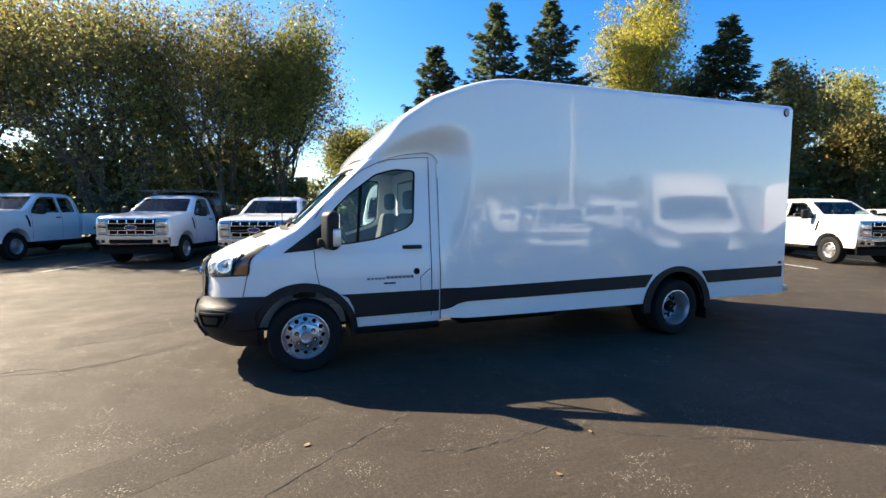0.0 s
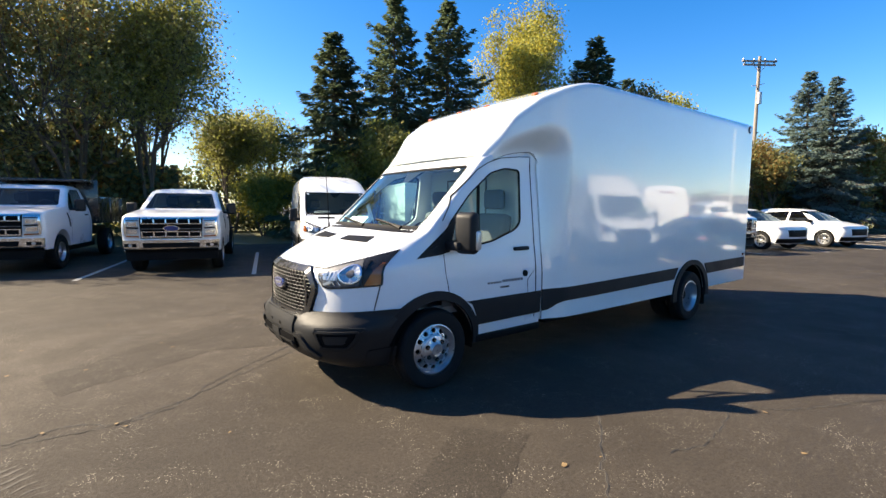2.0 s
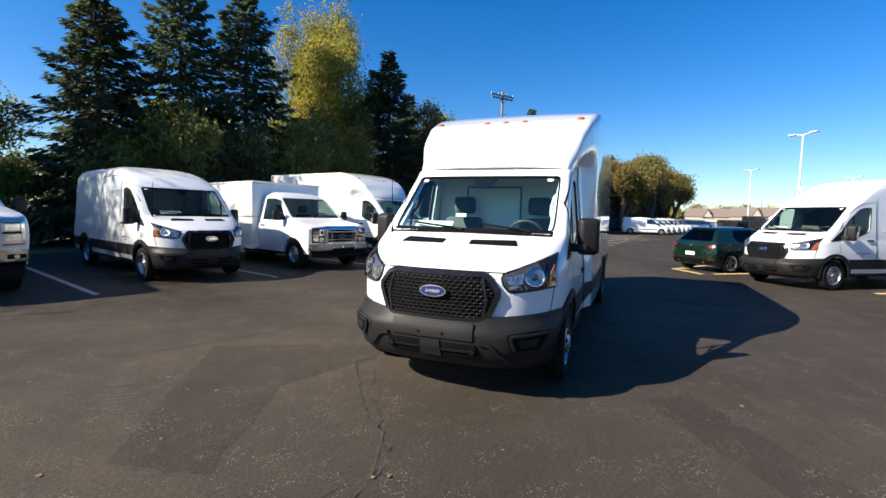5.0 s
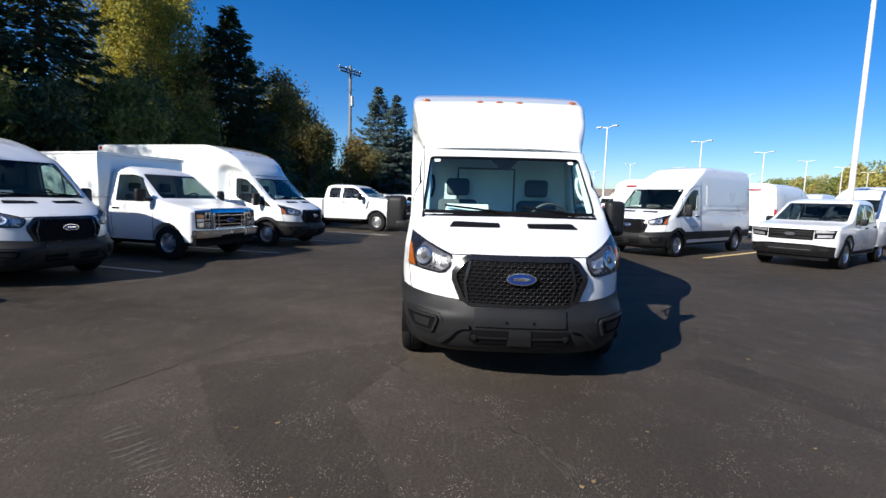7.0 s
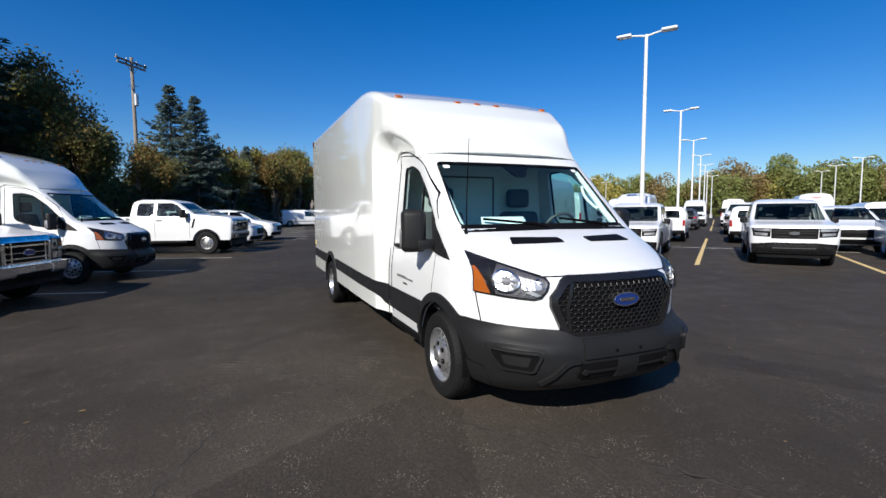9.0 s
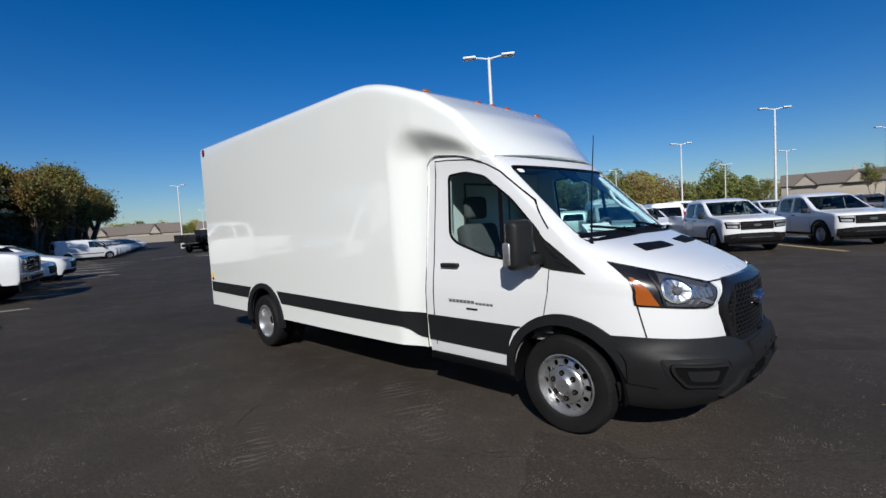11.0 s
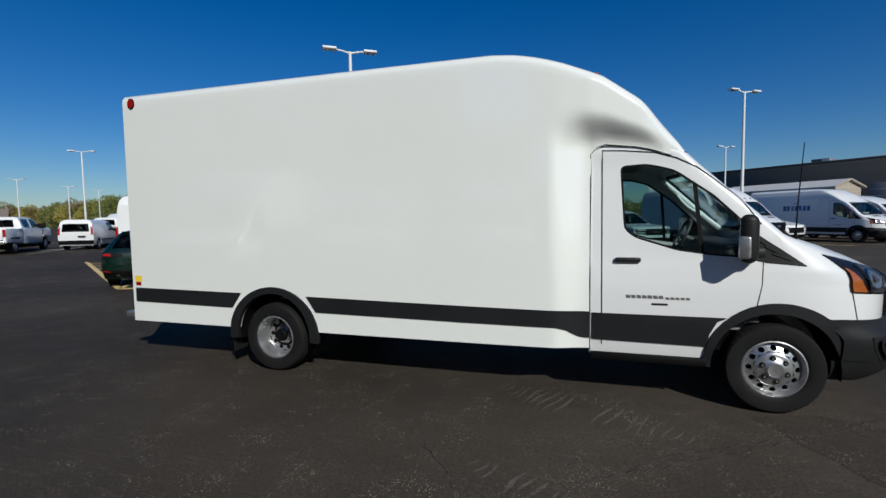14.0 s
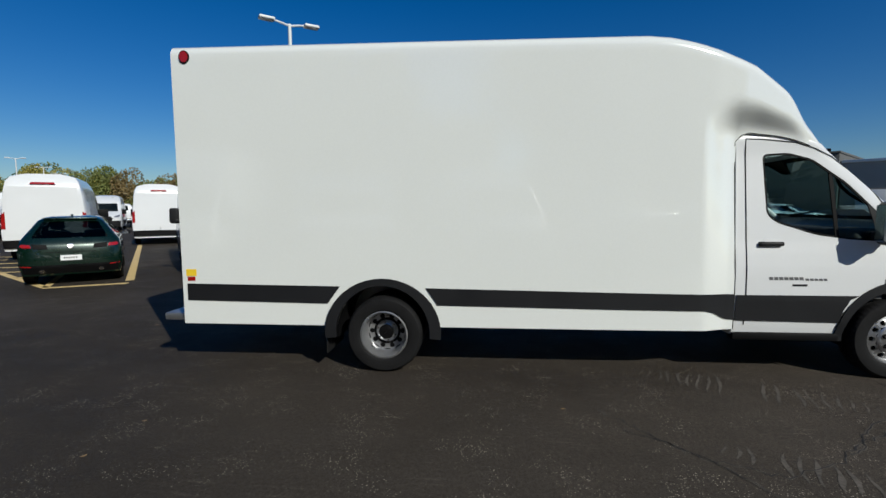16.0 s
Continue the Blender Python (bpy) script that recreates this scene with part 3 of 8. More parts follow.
def seat(parent, x, y, z, mat=None):
    """A bucket seat with cushion, back and headrest."""
    mat = mat or CLOTH
    s = part("seat", boxm(x - .25, x + .25, y - .25, y + .25, z, z + .16, .06, 3), mat, parent)
    b = boxm(x - .34, x - .18, y - .24, y + .24, z + .1, z + .72, .06, 3)
    bmesh.ops.transform(b, matrix=Matrix.Translation((x - .2, 0, z)) @ Matrix.Rotation(radians(-12), 4, 'Y') @ Matrix.Translation((-x + .2, 0, -z)), verts=b.verts)
    part("seat_back", b, mat, s)
    h = boxm(x - .46, x - .36, y - .14, y + .14, z + .74, z + .95, .045, 3)
    part("headrest", h, mat, s)
    return s


def steering_wheel(parent, x, y, z, r=.19):
    bm = bmesh.new()
    ring = [(x + r * math.sin(a) * .42, y + r * math.cos(a), z + r * math.sin(a) * .9) for a in (2 * math.pi * k / 24 for k in range(25))]
    add_tube(bm, ring, .016, 6, False)
    add_tube(bm, [(x, y - r, z), (x, y + r, z)], .014, 6)
    add_tube(bm, [(x + .25, y, z - .12), (x, y, z)], .035, 8)
    return part("steering_wheel", bm, DASH, parent)


def mirror(parent, hull, sgn, x, y, z, w=.19, h=.36, d=.14, lens=True, low=False):
    """A door mirror: dark housing on an arm, glass facing aft, a clear repeater."""
    bm = boxm(x - d / 2, x + d / 2, y - w / 2, y + w / 2, z - h / 2, z + h / 2, .045, 4)
    for v in bm.verts:
        if v.co.x > x:
            k = (v.co.x - x) / (d / 2)
            v.co.y = y + (v.co.y - y) * (1 - .12 * k)
            v.co.z = z + (v.co.z - z) * (1 - .08 * k)
    toe = Matrix.Translation((x, y, 0)) @ Matrix.Rotation(radians(18), 4, 'Z') @ Matrix.Translation((-x, -y, 0))
    flip = Matrix.Diagonal((1, sgn, 1, 1))
    bm.transform(flip @ toe)
    mb = part("mirror", bm, PLASTIC, parent, "grey-black plastic door mirror")
    yi = hull.side(x + .1, z - h * .35) - .02
    arm = boxm(x - .01, x + .11, min(yi, y - .02), y, z - h * .42, z - h * .20, .02)
    for v in arm.verts:
        v.co.y *= sgn
    part("mirror_arm", arm, PLASTIC, mb)
    g = boxm(x - d / 2 - .003, x - d / 2 + .003, y - w * .4, y + w * .4, z - h * .42, z + h * .42, 0)
    g.transform(flip @ toe)
    part("mirror_glass", g, CHROME, mb)
    if lens:
        L = boxm(x - d * .56, x + d * .14, y + w * .34, y + w * .55, z - h * .40, z + h * .06, .018, 3)
        L.transform(flip @ toe)
        part("repeater_lens", L, REFLECT, mb, "clear ribbed turn repeater")
    return mb


# ---- the van family: cab with sloped nose; as box truck or panel van ----
def transit(name, m, label, kind="box", paint=None, roof=2.52, tail=-4.75, axle=-3.75, badge=True, group=""):
    paint = paint or PAINT
    root = thing(name, m, label, "box truck" if kind == "box" else "van", group)
    box = kind == "box"
    xf = [(.30, .90), (.5, .94), (.68, .955), (.90, .962), (1.0, .955), (1.04, .935), (1.08, .882), (1.13, .80), (1.20, .655), (1.28, .46), (1.33, .31), (1.375, .15), (1.97, -.45)]
    xc = [(.30, -.02), (.90, .0), (1.0, .0), (1.1, .09), (1.2, .07), (1.3, .03), (1.38, .0), (1.97, -.60)]
    w = [(.38, .975), (.50, 1.0), (.70, 1.012), (.95, 1.008), (1.1, .99), (1.2, .974), (1.36, .957), (1.97, .888)]
    if box:
        xf += [(2.04, -.52), (2.09, -.66), (2.13, -.98)]
        xc += [(2.04, -.66), (2.09, -.78), (2.13, -1.08)]
        w += [(2.04, .89), (2.09, .888), (2.13, .875)]
        xr, xd, top = [(0, -1.36)], [(0, -1.34)], 2.13
    else:
        r = roof
        xf += [(2.04, -.55), (2.04 + (r - 2.04) * .45, -.95), (r - .10, -1.45), (r - .03, -1.9), (r, -2.5)]
        xc += [(2.04, -.74), (2.04 + (r - 2.04) * .45, -1.25), (r - .10, -1.8), (r - .03, -2.2), (r, -2.7)]
        w = w[:-2] + [(1.36, .968), (2.0, .92), (2.04 + (r - 2.04) * .5, .885), (r - .12, .81), (r - .05, .70), (r - .015, .50), (r, .30)]
        xr, xd, top = [(.4, tail), (r - .3, tail + .03), (r - .06, tail + .10), (r, tail + .3)], [(.4, tail + .14), (r - .3, tail + .16), (r, tail + .35)], r
    hull = Hull(xf, xc, w, xr, xd, n=2.45, nr=6)
    zs = arange(.38, .98, .1) + arange(1.0, 1.40, .02) + arange(1.46, 1.98, .065) + ([2.04, 2.065, 2.09, 2.11, 2.13] if box else arange(2.04, top - .12, .08) + [top - .08, top - .05, top - .03, top - .012, top])
    shell = hull.build(zs, ns=8 if box else 22)
    inner = hull.build([.62, .8, 1.0, 1.1, 1.2, 1.3, 1.36, 1.6, 1.97] + ([2.05] if box else [top - .15, top - .06]), inset=.05, ns=4)
    for v in inner.verts:
        if v.co.x > .05 and v.co.z < 1.35:
            v.co.x = .05
    win = rounded([(-1.11, 1.955), (-.90, 1.965), (-.70, 1.91), (-.42, 1.70), (-.16, 1.43), (-.13, 1.20), (-.40, 1.215), (-.68, 1.255), (-1.00, 1.36), (-1.08, 1.43)], .05)
    ws = rounded([(-.83, 1.392), (.83, 1.392), (.835, 1.50), (.80, 1.972), (-.80, 1.972), (-.835, 1.50)], .045)
    tools = [inner, prism(win, 'y', -1.3, -.6), prism(win, 'y', .6, 1.3), prism(ws, 'x', -.92, .8)]
    axles = [(0, .44)] + ([] if box else [(axle, .43)])
    for ax, ar in axles:
        for s in (-1, 1):
            c = bmesh.new()
            lathe_y([(.001, .62), (ar, .62), (ar, 1.3), (.001, 1.3)], 40, s, c, (ax, 0, .35))
            bmesh.ops.recalc_face_normals(c, faces=c.faces)
            tools.append(c)
    part("cab_body" if box else "body", cut(shell, tools), paint, root, smooth=32)
    front = lambda y, z, lift: Vector((hull.nose(y, z) + lift, y, z))
    part("windscreen", patch(ws, lifted(front, -.014), .005), WSGLASS if box else VANGLASS, root, "raked windscreen glass").visible_shadow = False
    part("windscreen_border", strip(ws + [ws[0]], .036, lifted(front, -.008), .012), DARK, root)
    for s in (-1, 1):
        f = hull.on_side(s)
        part("door_glass", patch(win, lifted(f, -.014), .005), GLASS, root).visible_shadow = False
        part("window_seal", strip(win + [win[0]], .032, lifted(f, -.002), .014), DARK, root)
        part("window_divider", strip([(-.555, 1.84), (-.50, 1.21)], .03, lifted(f, -.006), .012), DARK, root)
        part("mirror_corner_trim", patch([(-.27, 1.53), (-.13, 1.385), (.02, 1.275), (.19, 1.146), (-.06, 1.168), (-.16, 1.19)], lifted(f, .006), .012), PLASTIC, root, "black corner trim ahead of window")
        for k in range(3):
            part("trim_rib", strip([(-.13 + .05 * k, 1.35 - .055 * k), (-.03 + .06 * k, 1.275 - .042 * k)], .014, lifted(f, .013), .008), STRIPE, root)
        part("door_seam", strip([(-1.25, .47), (-1.25, 2.09), (-1.1, 2.082), (-.84, 2.052), (-.68, 2.0), (-.54, 1.925), (-.24, 1.675), (-.10, 1.46)], .007, lifted(f, .005), .010), DARK, root)
        part("door_seam", strip([(-.09, 1.17), (-.10, 1.0), (-.14, .80), (-.22, .70)], .007, lifted(f, .001), .004), DARK, root)
        part("wing_seam", strip([(.545, .745), (.50, .945)], .007, lifted(f, .001), .004), DARK, root)
        h = part("door_handle", boxm(-1.15, -.95, min(s * .965, s * 1.012), max(s * .965, s * 1.012), 1.16, 1.198, .014, 3), PLASTIC, root, "black pull door handle")
        part("handle_bowl", patch(ellipse(-1.05, 1.195, .062, .036), lifted(f, .003), .004), paint, h)
        xe = -1.33 if box else axle + .47
        part("side_band", patch([(xe, .51), (-.47, .50), (-.45, .60), (-.40, .70), (-.33, .735), (xe, .735)], lifted(f, .008), .014), STRIPE, root, "black lower door band")
        if not box:
            part("side_band", patch([(tail + .12, .51), (axle - .45, .51), (axle - .40, .70), (axle - .36, .735), (tail + .12, .735)], lifted(f, .008), .014), STRIPE, root)
            part("body_seam", strip([(-2.55, .75), (-2.55, 2.25), (-1.32, 2.25)] if s < 0 else [(-1.30, .75), (-1.30, 2.2)], .009, lifted(f, .001), .004), DARK, root)
            part("body_rib", strip([(-1.5, 1.42), (tail + .35, 1.42)], .05, lifted(f, .009), .014), paint, root)
            part("side_panel_press", patch(rounded([(-1.62, 1.52), (tail + .35, 1.52), (tail + .35, 2.12), (-1.62, 2.12)], .08), lifted(f, .007), .012), paint, root)
        for k in range(12 if badge else 0):
            x0, wd, z0, hh = (-1.06 + .041 * k, .033, .868, .026) if k < 7 else (-.765 + .037 * (k - 7), .028, .864, .019)
            part("badge_bar", patch([(x0, z0), (x0 + wd, z0), (x0 + wd + .006 * s, z0 + hh), (x0 + .006 * s, z0 + hh)], lifted(f, .002), .003), LETTER, root, "grey maker's lettering as plain bars")
        part("badge_bar", patch([(-.87, .815), (-.75, .815), (-.75, .832), (-.87, .832)], lifted(f, .002), .003), STRIPE, root)
        for ax, ar in axles:
            ring = [(ax + .02 + (ar + .075) * math.cos(a), .35 + (ar + .075) * math.sin(a)) for a in (radians(-2 + 184 * k / 24) for k in range(25))]
            ring += [(ax + (ar - .005) * math.cos(a), .35 + (ar - .005) * math.sin(a)) for a in (radians(182 - 184 * k / 24) for k in range(25))]
            part("arch_trim", patch(ring, lifted(f, .016), .03, .05), STRIPE, root, "black wheel arch moulding")
        for ax, ar in axles:
            arc = [(ax + (ar - .012) * math.cos(q), .35 + (ar - .012) * math.sin(q)) for q in (radians(-8 + 196 * k / 20) for k in range(21))]
            bm = bmesh.new()
            rows = [[bm.verts.new((x, s * y, z)) for y in (.60, .80, .985)] for x, z in arc]
            for c, d in zip(rows, rows[1:]):
                for k in range(2):
                    bm.faces.new((c[k], d[k], d[k + 1], c[k + 1]))
            part("wheel_liner", bm, DARK, root, "black wheel arch liner")
        part("sill", boxm(-1.34 if box else axle + .45, -.46, min(s * .90, s * 1.0), max(s * .90, s * 1.0), .33, .40, .015), DARK, root)
        # lamps
        g = hull.on_wrap(s)
        lens = [(.285, .952), (.30, .944), (.40, .934), (.50, .922), (.615, .910), (.652, .922), (.680, .970), (.692, 1.03), (.684, 1.062), (.66, 1.080), (.55, 1.128), (.40, 1.186), (.262, 1.230), (.252, 1.222), (.262, 1.15), (.272, 1.06)]
        hl = part("headlamp", patch(lens, lifted(g, .004), .03, .05), GLOSSB, root, "swept-back headlamp with amber corner")
        inner_lens = [(.405, .948), (.50, .936), (.61, .924), (.642, .934), (.668, .974), (.680, 1.03), (.672, 1.055), (.55, 1.112), (.455, 1.148), (.42, 1.10), (.405, 1.02)]
        part("reflector", patch(inner_lens, lifted(g, .008), .006, .05), SMOKE, hl)
        part("reflector_bowl", dish(.475, 1.038, .068, .072, lifted(g, .0), .022, .005, 22), LAMPCHROME, hl, "chrome main lamp bowl", 0)
        part("reflector_rim", strip(ellipse(.475, 1.038, .069, .073) + [(.544, 1.038)], .010, lifted(g, .024), .012), CHROME, hl)
        part("reflector_bowl", patch([(.548, 1.072), (.60, 1.052), (.652, 1.036), (.650, .985), (.60, .975), (.552, .985), (.560, 1.03)], lifted(g, .010), .006, .05), LAMPCHROME, hl)
        for k in range(4):
            part("reflector_fin", strip([(.556 + .022 * k, 1.066 - .009 * k), (.572 + .022 * k, .984)], .010, lifted(g, .018 - .002 * (k % 2)), .009), LAMPCHROME, hl, smooth=0)
        part("lamp_bulb", patch(ellipse(.475, 1.036, .022, .023, 14), lifted(g, .018), .012, .05), SMOKE, hl)
        part("running_lamp", patch([(.575, .966), (.632, .938), (.648, .950), (.600, .978)], lifted(g, .021), .012, .05), REFLECT, hl, "clear daytime running lamp blade")
        for k in range(3):
            part("reflector_fin", strip([(.53 + .035 * k, .948 - .004 * k), (.548 + .035 * k, .972 - .004 * k)], .006, lifted(g, .017), .008), CHROME, hl)
            part("reflector_fin", strip([(.625 + .016 * k, 1.048 - .022 * k), (.648 + .010 * k, 1.058 - .03 * k)], .005, lifted(g, .017), .008), CHROME, hl)
        part("lamp_divider", strip([(.405, 1.145), (.398, 1.04), (.415, .945)], .012, lifted(g, .020), .014), GLOSSB, hl)
        part("amber_lens", patch([(.296, .956), (.392, .946), (.385, .962), (.338, 1.06), (.300, 1.128), (.279, 1.13), (.284, 1.06)], lifted(g, .012), .008, .05), AMBER, hl)
        part("lens_cover", patch(lens, lifted(g, .027), .023, .05), LENS, hl).visible_shadow = False
        mirror(root, hull, s, -.225, 1.125, 1.357, .21, .36, .115, lens=True)
        part("bonnet_vent", patch(rounded([(s * .125, 1.305), (s * .535, 1.312), (s * .575, 1.268), (s * .125, 1.272)], .012), lambda y, z, lift: Vector((hull.nose(y, z) + lift * .4 + .003, y, z + lift + .005)), .008, .06), DARK, root, "black bonnet air vent")
    # bonnet shut lines and wipers
    part("bonnet_edge", strip([(-.56, 1.068), (-.3, 1.072), (0, 1.072), (.3, 1.072), (.56, 1.068)], .008, lifted(front, .002), .004), DARK, root)
    part("cowl", sheet([-.83 + 1.66 * k / 16 for k in range(17)], 2, lifted(front, .004), lambda u: 1.362 - .012 * abs(u), lambda u: 1.400, .02), DARK, root)
    for y0, y1 in ((-.62, -.05), (.12, .62)):
        bm = bmesh.new()
        q = [front(y0 + (y1 - y0) * k / 6, 1.40 + .055 * (1 - k / 6), .015) for k in range(7)]
        add_tube(bm, q, .011, 6)
        add_tube(bm, [front(y1, 1.385, .01), front(y1 - .15, 1.42, .03)], .012, 6)
        part("wiper", bm, DARK, root)
    part("rain_sensor", patch(rounded([(-.16, 1.962), (.16, 1.962), (.10, 1.90), (.05, 1.835), (-.05, 1.835), (-.10, 1.90)], .02), lifted(front, -.022), .03), DARK, root)
    part("sun_strip", patch([(-.79, 1.968), (.79, 1.968), (.795, 1.938), (-.795, 1.938)], lifted(front, -.021), .002), DARK, root)
    part("paper", patch([(-.62, 1.41), (-.20, 1.41), (-.20, 1.47), (-.60, 1.47)], lifted(front, -.05), .003), PAPER, root, "printed paper on the dashboard")
    for y in (-.72, .70):
        part("window_sticker", patch(rounded([(y - .03, 1.91), (y + .03, 1.91), (y + .03, 1.94), (y - .03, 1.94)], .01), lifted(front, -.010), .002), PAPER, root)
    # grille
    gr = [(-.40, 1.058), (.40, 1.058), (.455, 1.03), (.525, .93), (.525, .875), (.45, .70), (.42, .675), (-.42, .675), (-.45, .70), (-.525, .875), (-.525, .93), (-.455, 1.03)]
    grl = part("grille", patch(gr, lifted(front, .006), .03, .07), GRILLB, root, "black honeycomb grille with raised frame")
    part("grille_frame", strip(gr + [gr[0]], .042, lifted(front, .028), .05), GLOSSB, grl)
    hx = bmesh.new()
    cw, ch = .052, .029
    for row in range(13):
        z = .70 + row * ch
        for col in range(-10, 11):
            y = col * cw + (cw / 2 if row % 2 else 0)
            lim = .40 + .10 * (1 - abs(z - .9) / .2)
            if abs(y) > lim:
                continue
            a, b, c, d = (y - cw * .5, z), (y - cw * .30, z + ch * .28), (y + cw * .30, z + ch * .28), (y + cw * .5, z)
            for p, q in ((a, b), (b, c), (c, d), (d, (y + cw * .5, z - ch * .72))):
                add_tube(hx, [front(*p, .014), front(*q, .014)], .0036, 4, False)
    part("grille_mesh", hx, MESHB, grl, smooth=0)
    for s in (-1, 1):
        part("grille_bar", strip([(s * .415, .70), (s * .44, .86), (s * .40, 1.03)], .022, lifted(front, .022), .02), GLOSSB, grl)
    bd = part("emblem", patch(ellipse(0, .905, .118, .050), lifted(front, .045), .04), CHROME, grl, "blue oval maker's badge, plain")
    part("emblem_face", patch(ellipse(0, .905, .106, .041), lifted(front, .049), .004), BLUEO, bd)
    part("emblem_bar", patch(rounded([(-.065, .893), (.065, .893), (.07, .917), (-.06, .917)], .01), lifted(front, .052), .003), CHROME, bd)
    # bumper
    bh = Hull([(.24, .78), (.28, .885), (.34, .972), (.45, 1.018), (.58, 1.026), (.66, .998), (.80, .970)], [(.26, -.04), (.8, -.04)], [(.26, .92), (.35, .955), (.5, .985), (.60, 1.0), (.66, 1.002), (.8, 1.018)], [(0, 0)], [(0, .1)], n=3.2)

    def bump_fn(u, z, lift):
        sg, th = (1 if u >= 0 else -1), 1 - abs(u)
        k = min(1.0, max(0.0, (z - .60) / .12))
        k = k * k * (3 - 2 * k) * min(1.0, abs(u) / .3)
        return bh.on_wrap(sg)(th, z, lift) * (1 - k) + hull.on_wrap(sg, .010)(th, z, lift) * k

    def btop(u):
        a = abs(u)
        return .668 + .042 * min(1, max(0, (a - .16) / .08)) + .040 * min(1, max(0, (a - .25) / .5))

    def bbot(u):
        return .250 + .03 * max(0, abs(u) - .45) / .37
    us = [-.82 + 1.64 * k / 64 for k in range(65)]
    bp = part("bumper", sheet(us, 12, bump_fn, bbot, btop, .03), PLASTIC, root, "dark grey moulded plastic front bumper", smooth=40)
    bf = lambda y, z, lift: Vector((bh.nose(y, z) + lift, y, z))
    part("bumper_crease", sheet([-.36 + .72 * k / 16 for k in range(17)], 3, lifted(bf, .014), lambda u: .525, lambda u: .66, .016), PLASTIC, bp)
    # intake and fog recess are raised black patches, coloured as shade in openings
    for s in (-1, 1):
        part("lower_intake", patch([(s * .09, .385), (s * .37, .385), (s * .40, .405), (s * .385, .495), (s * .09, .495)], lifted(bf, .016), .012, .05), GRILLB, bp)
        part("intake_bar", strip([(s * .10, .435), (s * .385, .438)], .018, lifted(bf, .026), .014), PLASTIC, bp)
        part("tow_eye_plug", patch(ellipse(s * .36, .438, .022, .022, 14), lifted(bf, .034), .014), PLASTIC, bp)
        part("intake_lip", strip([(s * .64, .355), (s * .565, .42), (s * .50, .495), (s * .46, .515), (s * .40, .518)], .032, lifted(bf, .026), .03), PLASTIC, bp)
        w5 = bh.on_wrap(s)
        fog = rounded([(.365, .592), (.655, .578), (.662, .555), (.615, .446), (.43, .456), (.375, .54)], .02)
        part("fog_recess", patch(fog, lifted(w5, .010), .010, .05), GRILLB, bp)
        part("fog_frame", strip(fog + [fog[0]], .016, lifted(w5, .022), .022), PLASTIC, bp)
        part("fog_blade", patch(rounded([(.43, .555), (.61, .548), (.585, .482), (.455, .488)], .015), lifted(w5, .015), .012, .05), PLASTIC, bp)
        part("fog_surround", strip([(.33, .612), (.50, .617), (.68, .600), (.695, .56), (.64, .425), (.52, .415), (.41, .43), (.345, .53), (.33, .612)], .014, lifted(w5, .005), .012), PLASTIC, bp)
        part("bumper_split", strip([(.17, .440), (.30, .425)], .012, lifted(w5, .005), .01), DARK, bp)
        part("side_skirt", patch([(.14, .44), (.30, .425), (.36, .29), (.16, .30)], lifted(w5, .006), .012, .06), PLASTIC, bp)
        part("bumper_plug", patch(ellipse(s * .106, .565, .012, .013, 12), lifted(bf, .018), .006), DARK, bp)
    part("tow_cover", patch([(-.095, .37), (.095, .37), (.085, .505), (-.085, .505)], lifted(bf, .026), .022, .05), PLASTIC, bp)
    # cabin
    part("dashboard", boxm(-.32, .06, -.90, .90, .98, 1.30, .07, 3), DASH, root)
    part("cab_floor", boxm(-1.3, .1, -.88, .88, .62, .70, 0), TRIMG, root)
    for y in (-.48, .48):
        seat(root, -.75, y, .82)
    steering_wheel(root, -.40, .48, 1.32)
    if box:
        for s in (-1, 1):
            pil = [Vector((hull.nose(.80, z) - .075, s * .80, z)) for z in (1.36, 1.5, 1.65, 1.8, 1.94)]
            part("door_card", patch([(-1.25, .70), (-.10, .70), (-.10, 1.16), (-.40, 1.18), (-.68, 1.22), (-1.0, 1.32), (-1.12, 1.38), (-1.25, 1.38)], lifted(hull.on_side(s), -.064), .006), DASH, root, "dark grey door lining")
            ap = part("pillar_trim", tube(pil, .030, 8, .024), BULK, root, "pale beige pillar trim inside the cab")
            q = [pil[1].lerp(pil[3], f) + Vector((-.06 * math.sin(math.pi * f), -s * .055 * math.sin(math.pi * f) ** .5, 0)) for f in (.12, .22, .4, .6, .78, .88)]
            part("grab_handle", tube(q, .014, 8), BULK if s > 0 else DARK, ap)
        part("roof_lining", boxm(-1.3, -.86, -.78, .78, 2.035, 2.05, .004), TRIMG, root)
    if box or kind == "van":
        bk = part("bulkhead", boxm(-1.31 if box else -1.42, -1.29 if box else -1.39, -.87, .87, .66, 2.02 if box else 2.2, 0), BULK if box else TRIMG, root, "pale grey bulkhead behind the seats")
        part("bulkhead_door", boxm(-1.29 if box else -1.39, -1.275 if box else -1.375, -.48, .22, .72, 1.90, .005), BULK if box else TRIMG, bk)
        part("door_edge", strip([(-.48, .8), (-.48, 1.9), (.22, 1.9), (.22, .8)], .022, lambda y, z, lift: Vector(((-1.27 if box else -1.37) + lift, y, z)), .006), TRIMG, bk)
    part("underbody", boxm((-6.1 if box else tail + .2), .7, -.45, .45, .30, .46, .03), DARK, root)
    # aerial, on the right wing
    a0 = Vector((.165, -.825, 1.345))
    bm = tube([a0, a0 + Vector((.012, .0, .32)), a0 + Vector((.04, .005, .73))], .006, 6, .003)
    add_tube(bm, [a0 + Vector((0, 0, -.02)), a0 + Vector((0, 0, .05))], .016, 8, True, .010)
    part("aerial", bm, DARK, root, "thin black whip aerial")
    st = "dual_front" if box else "steel"
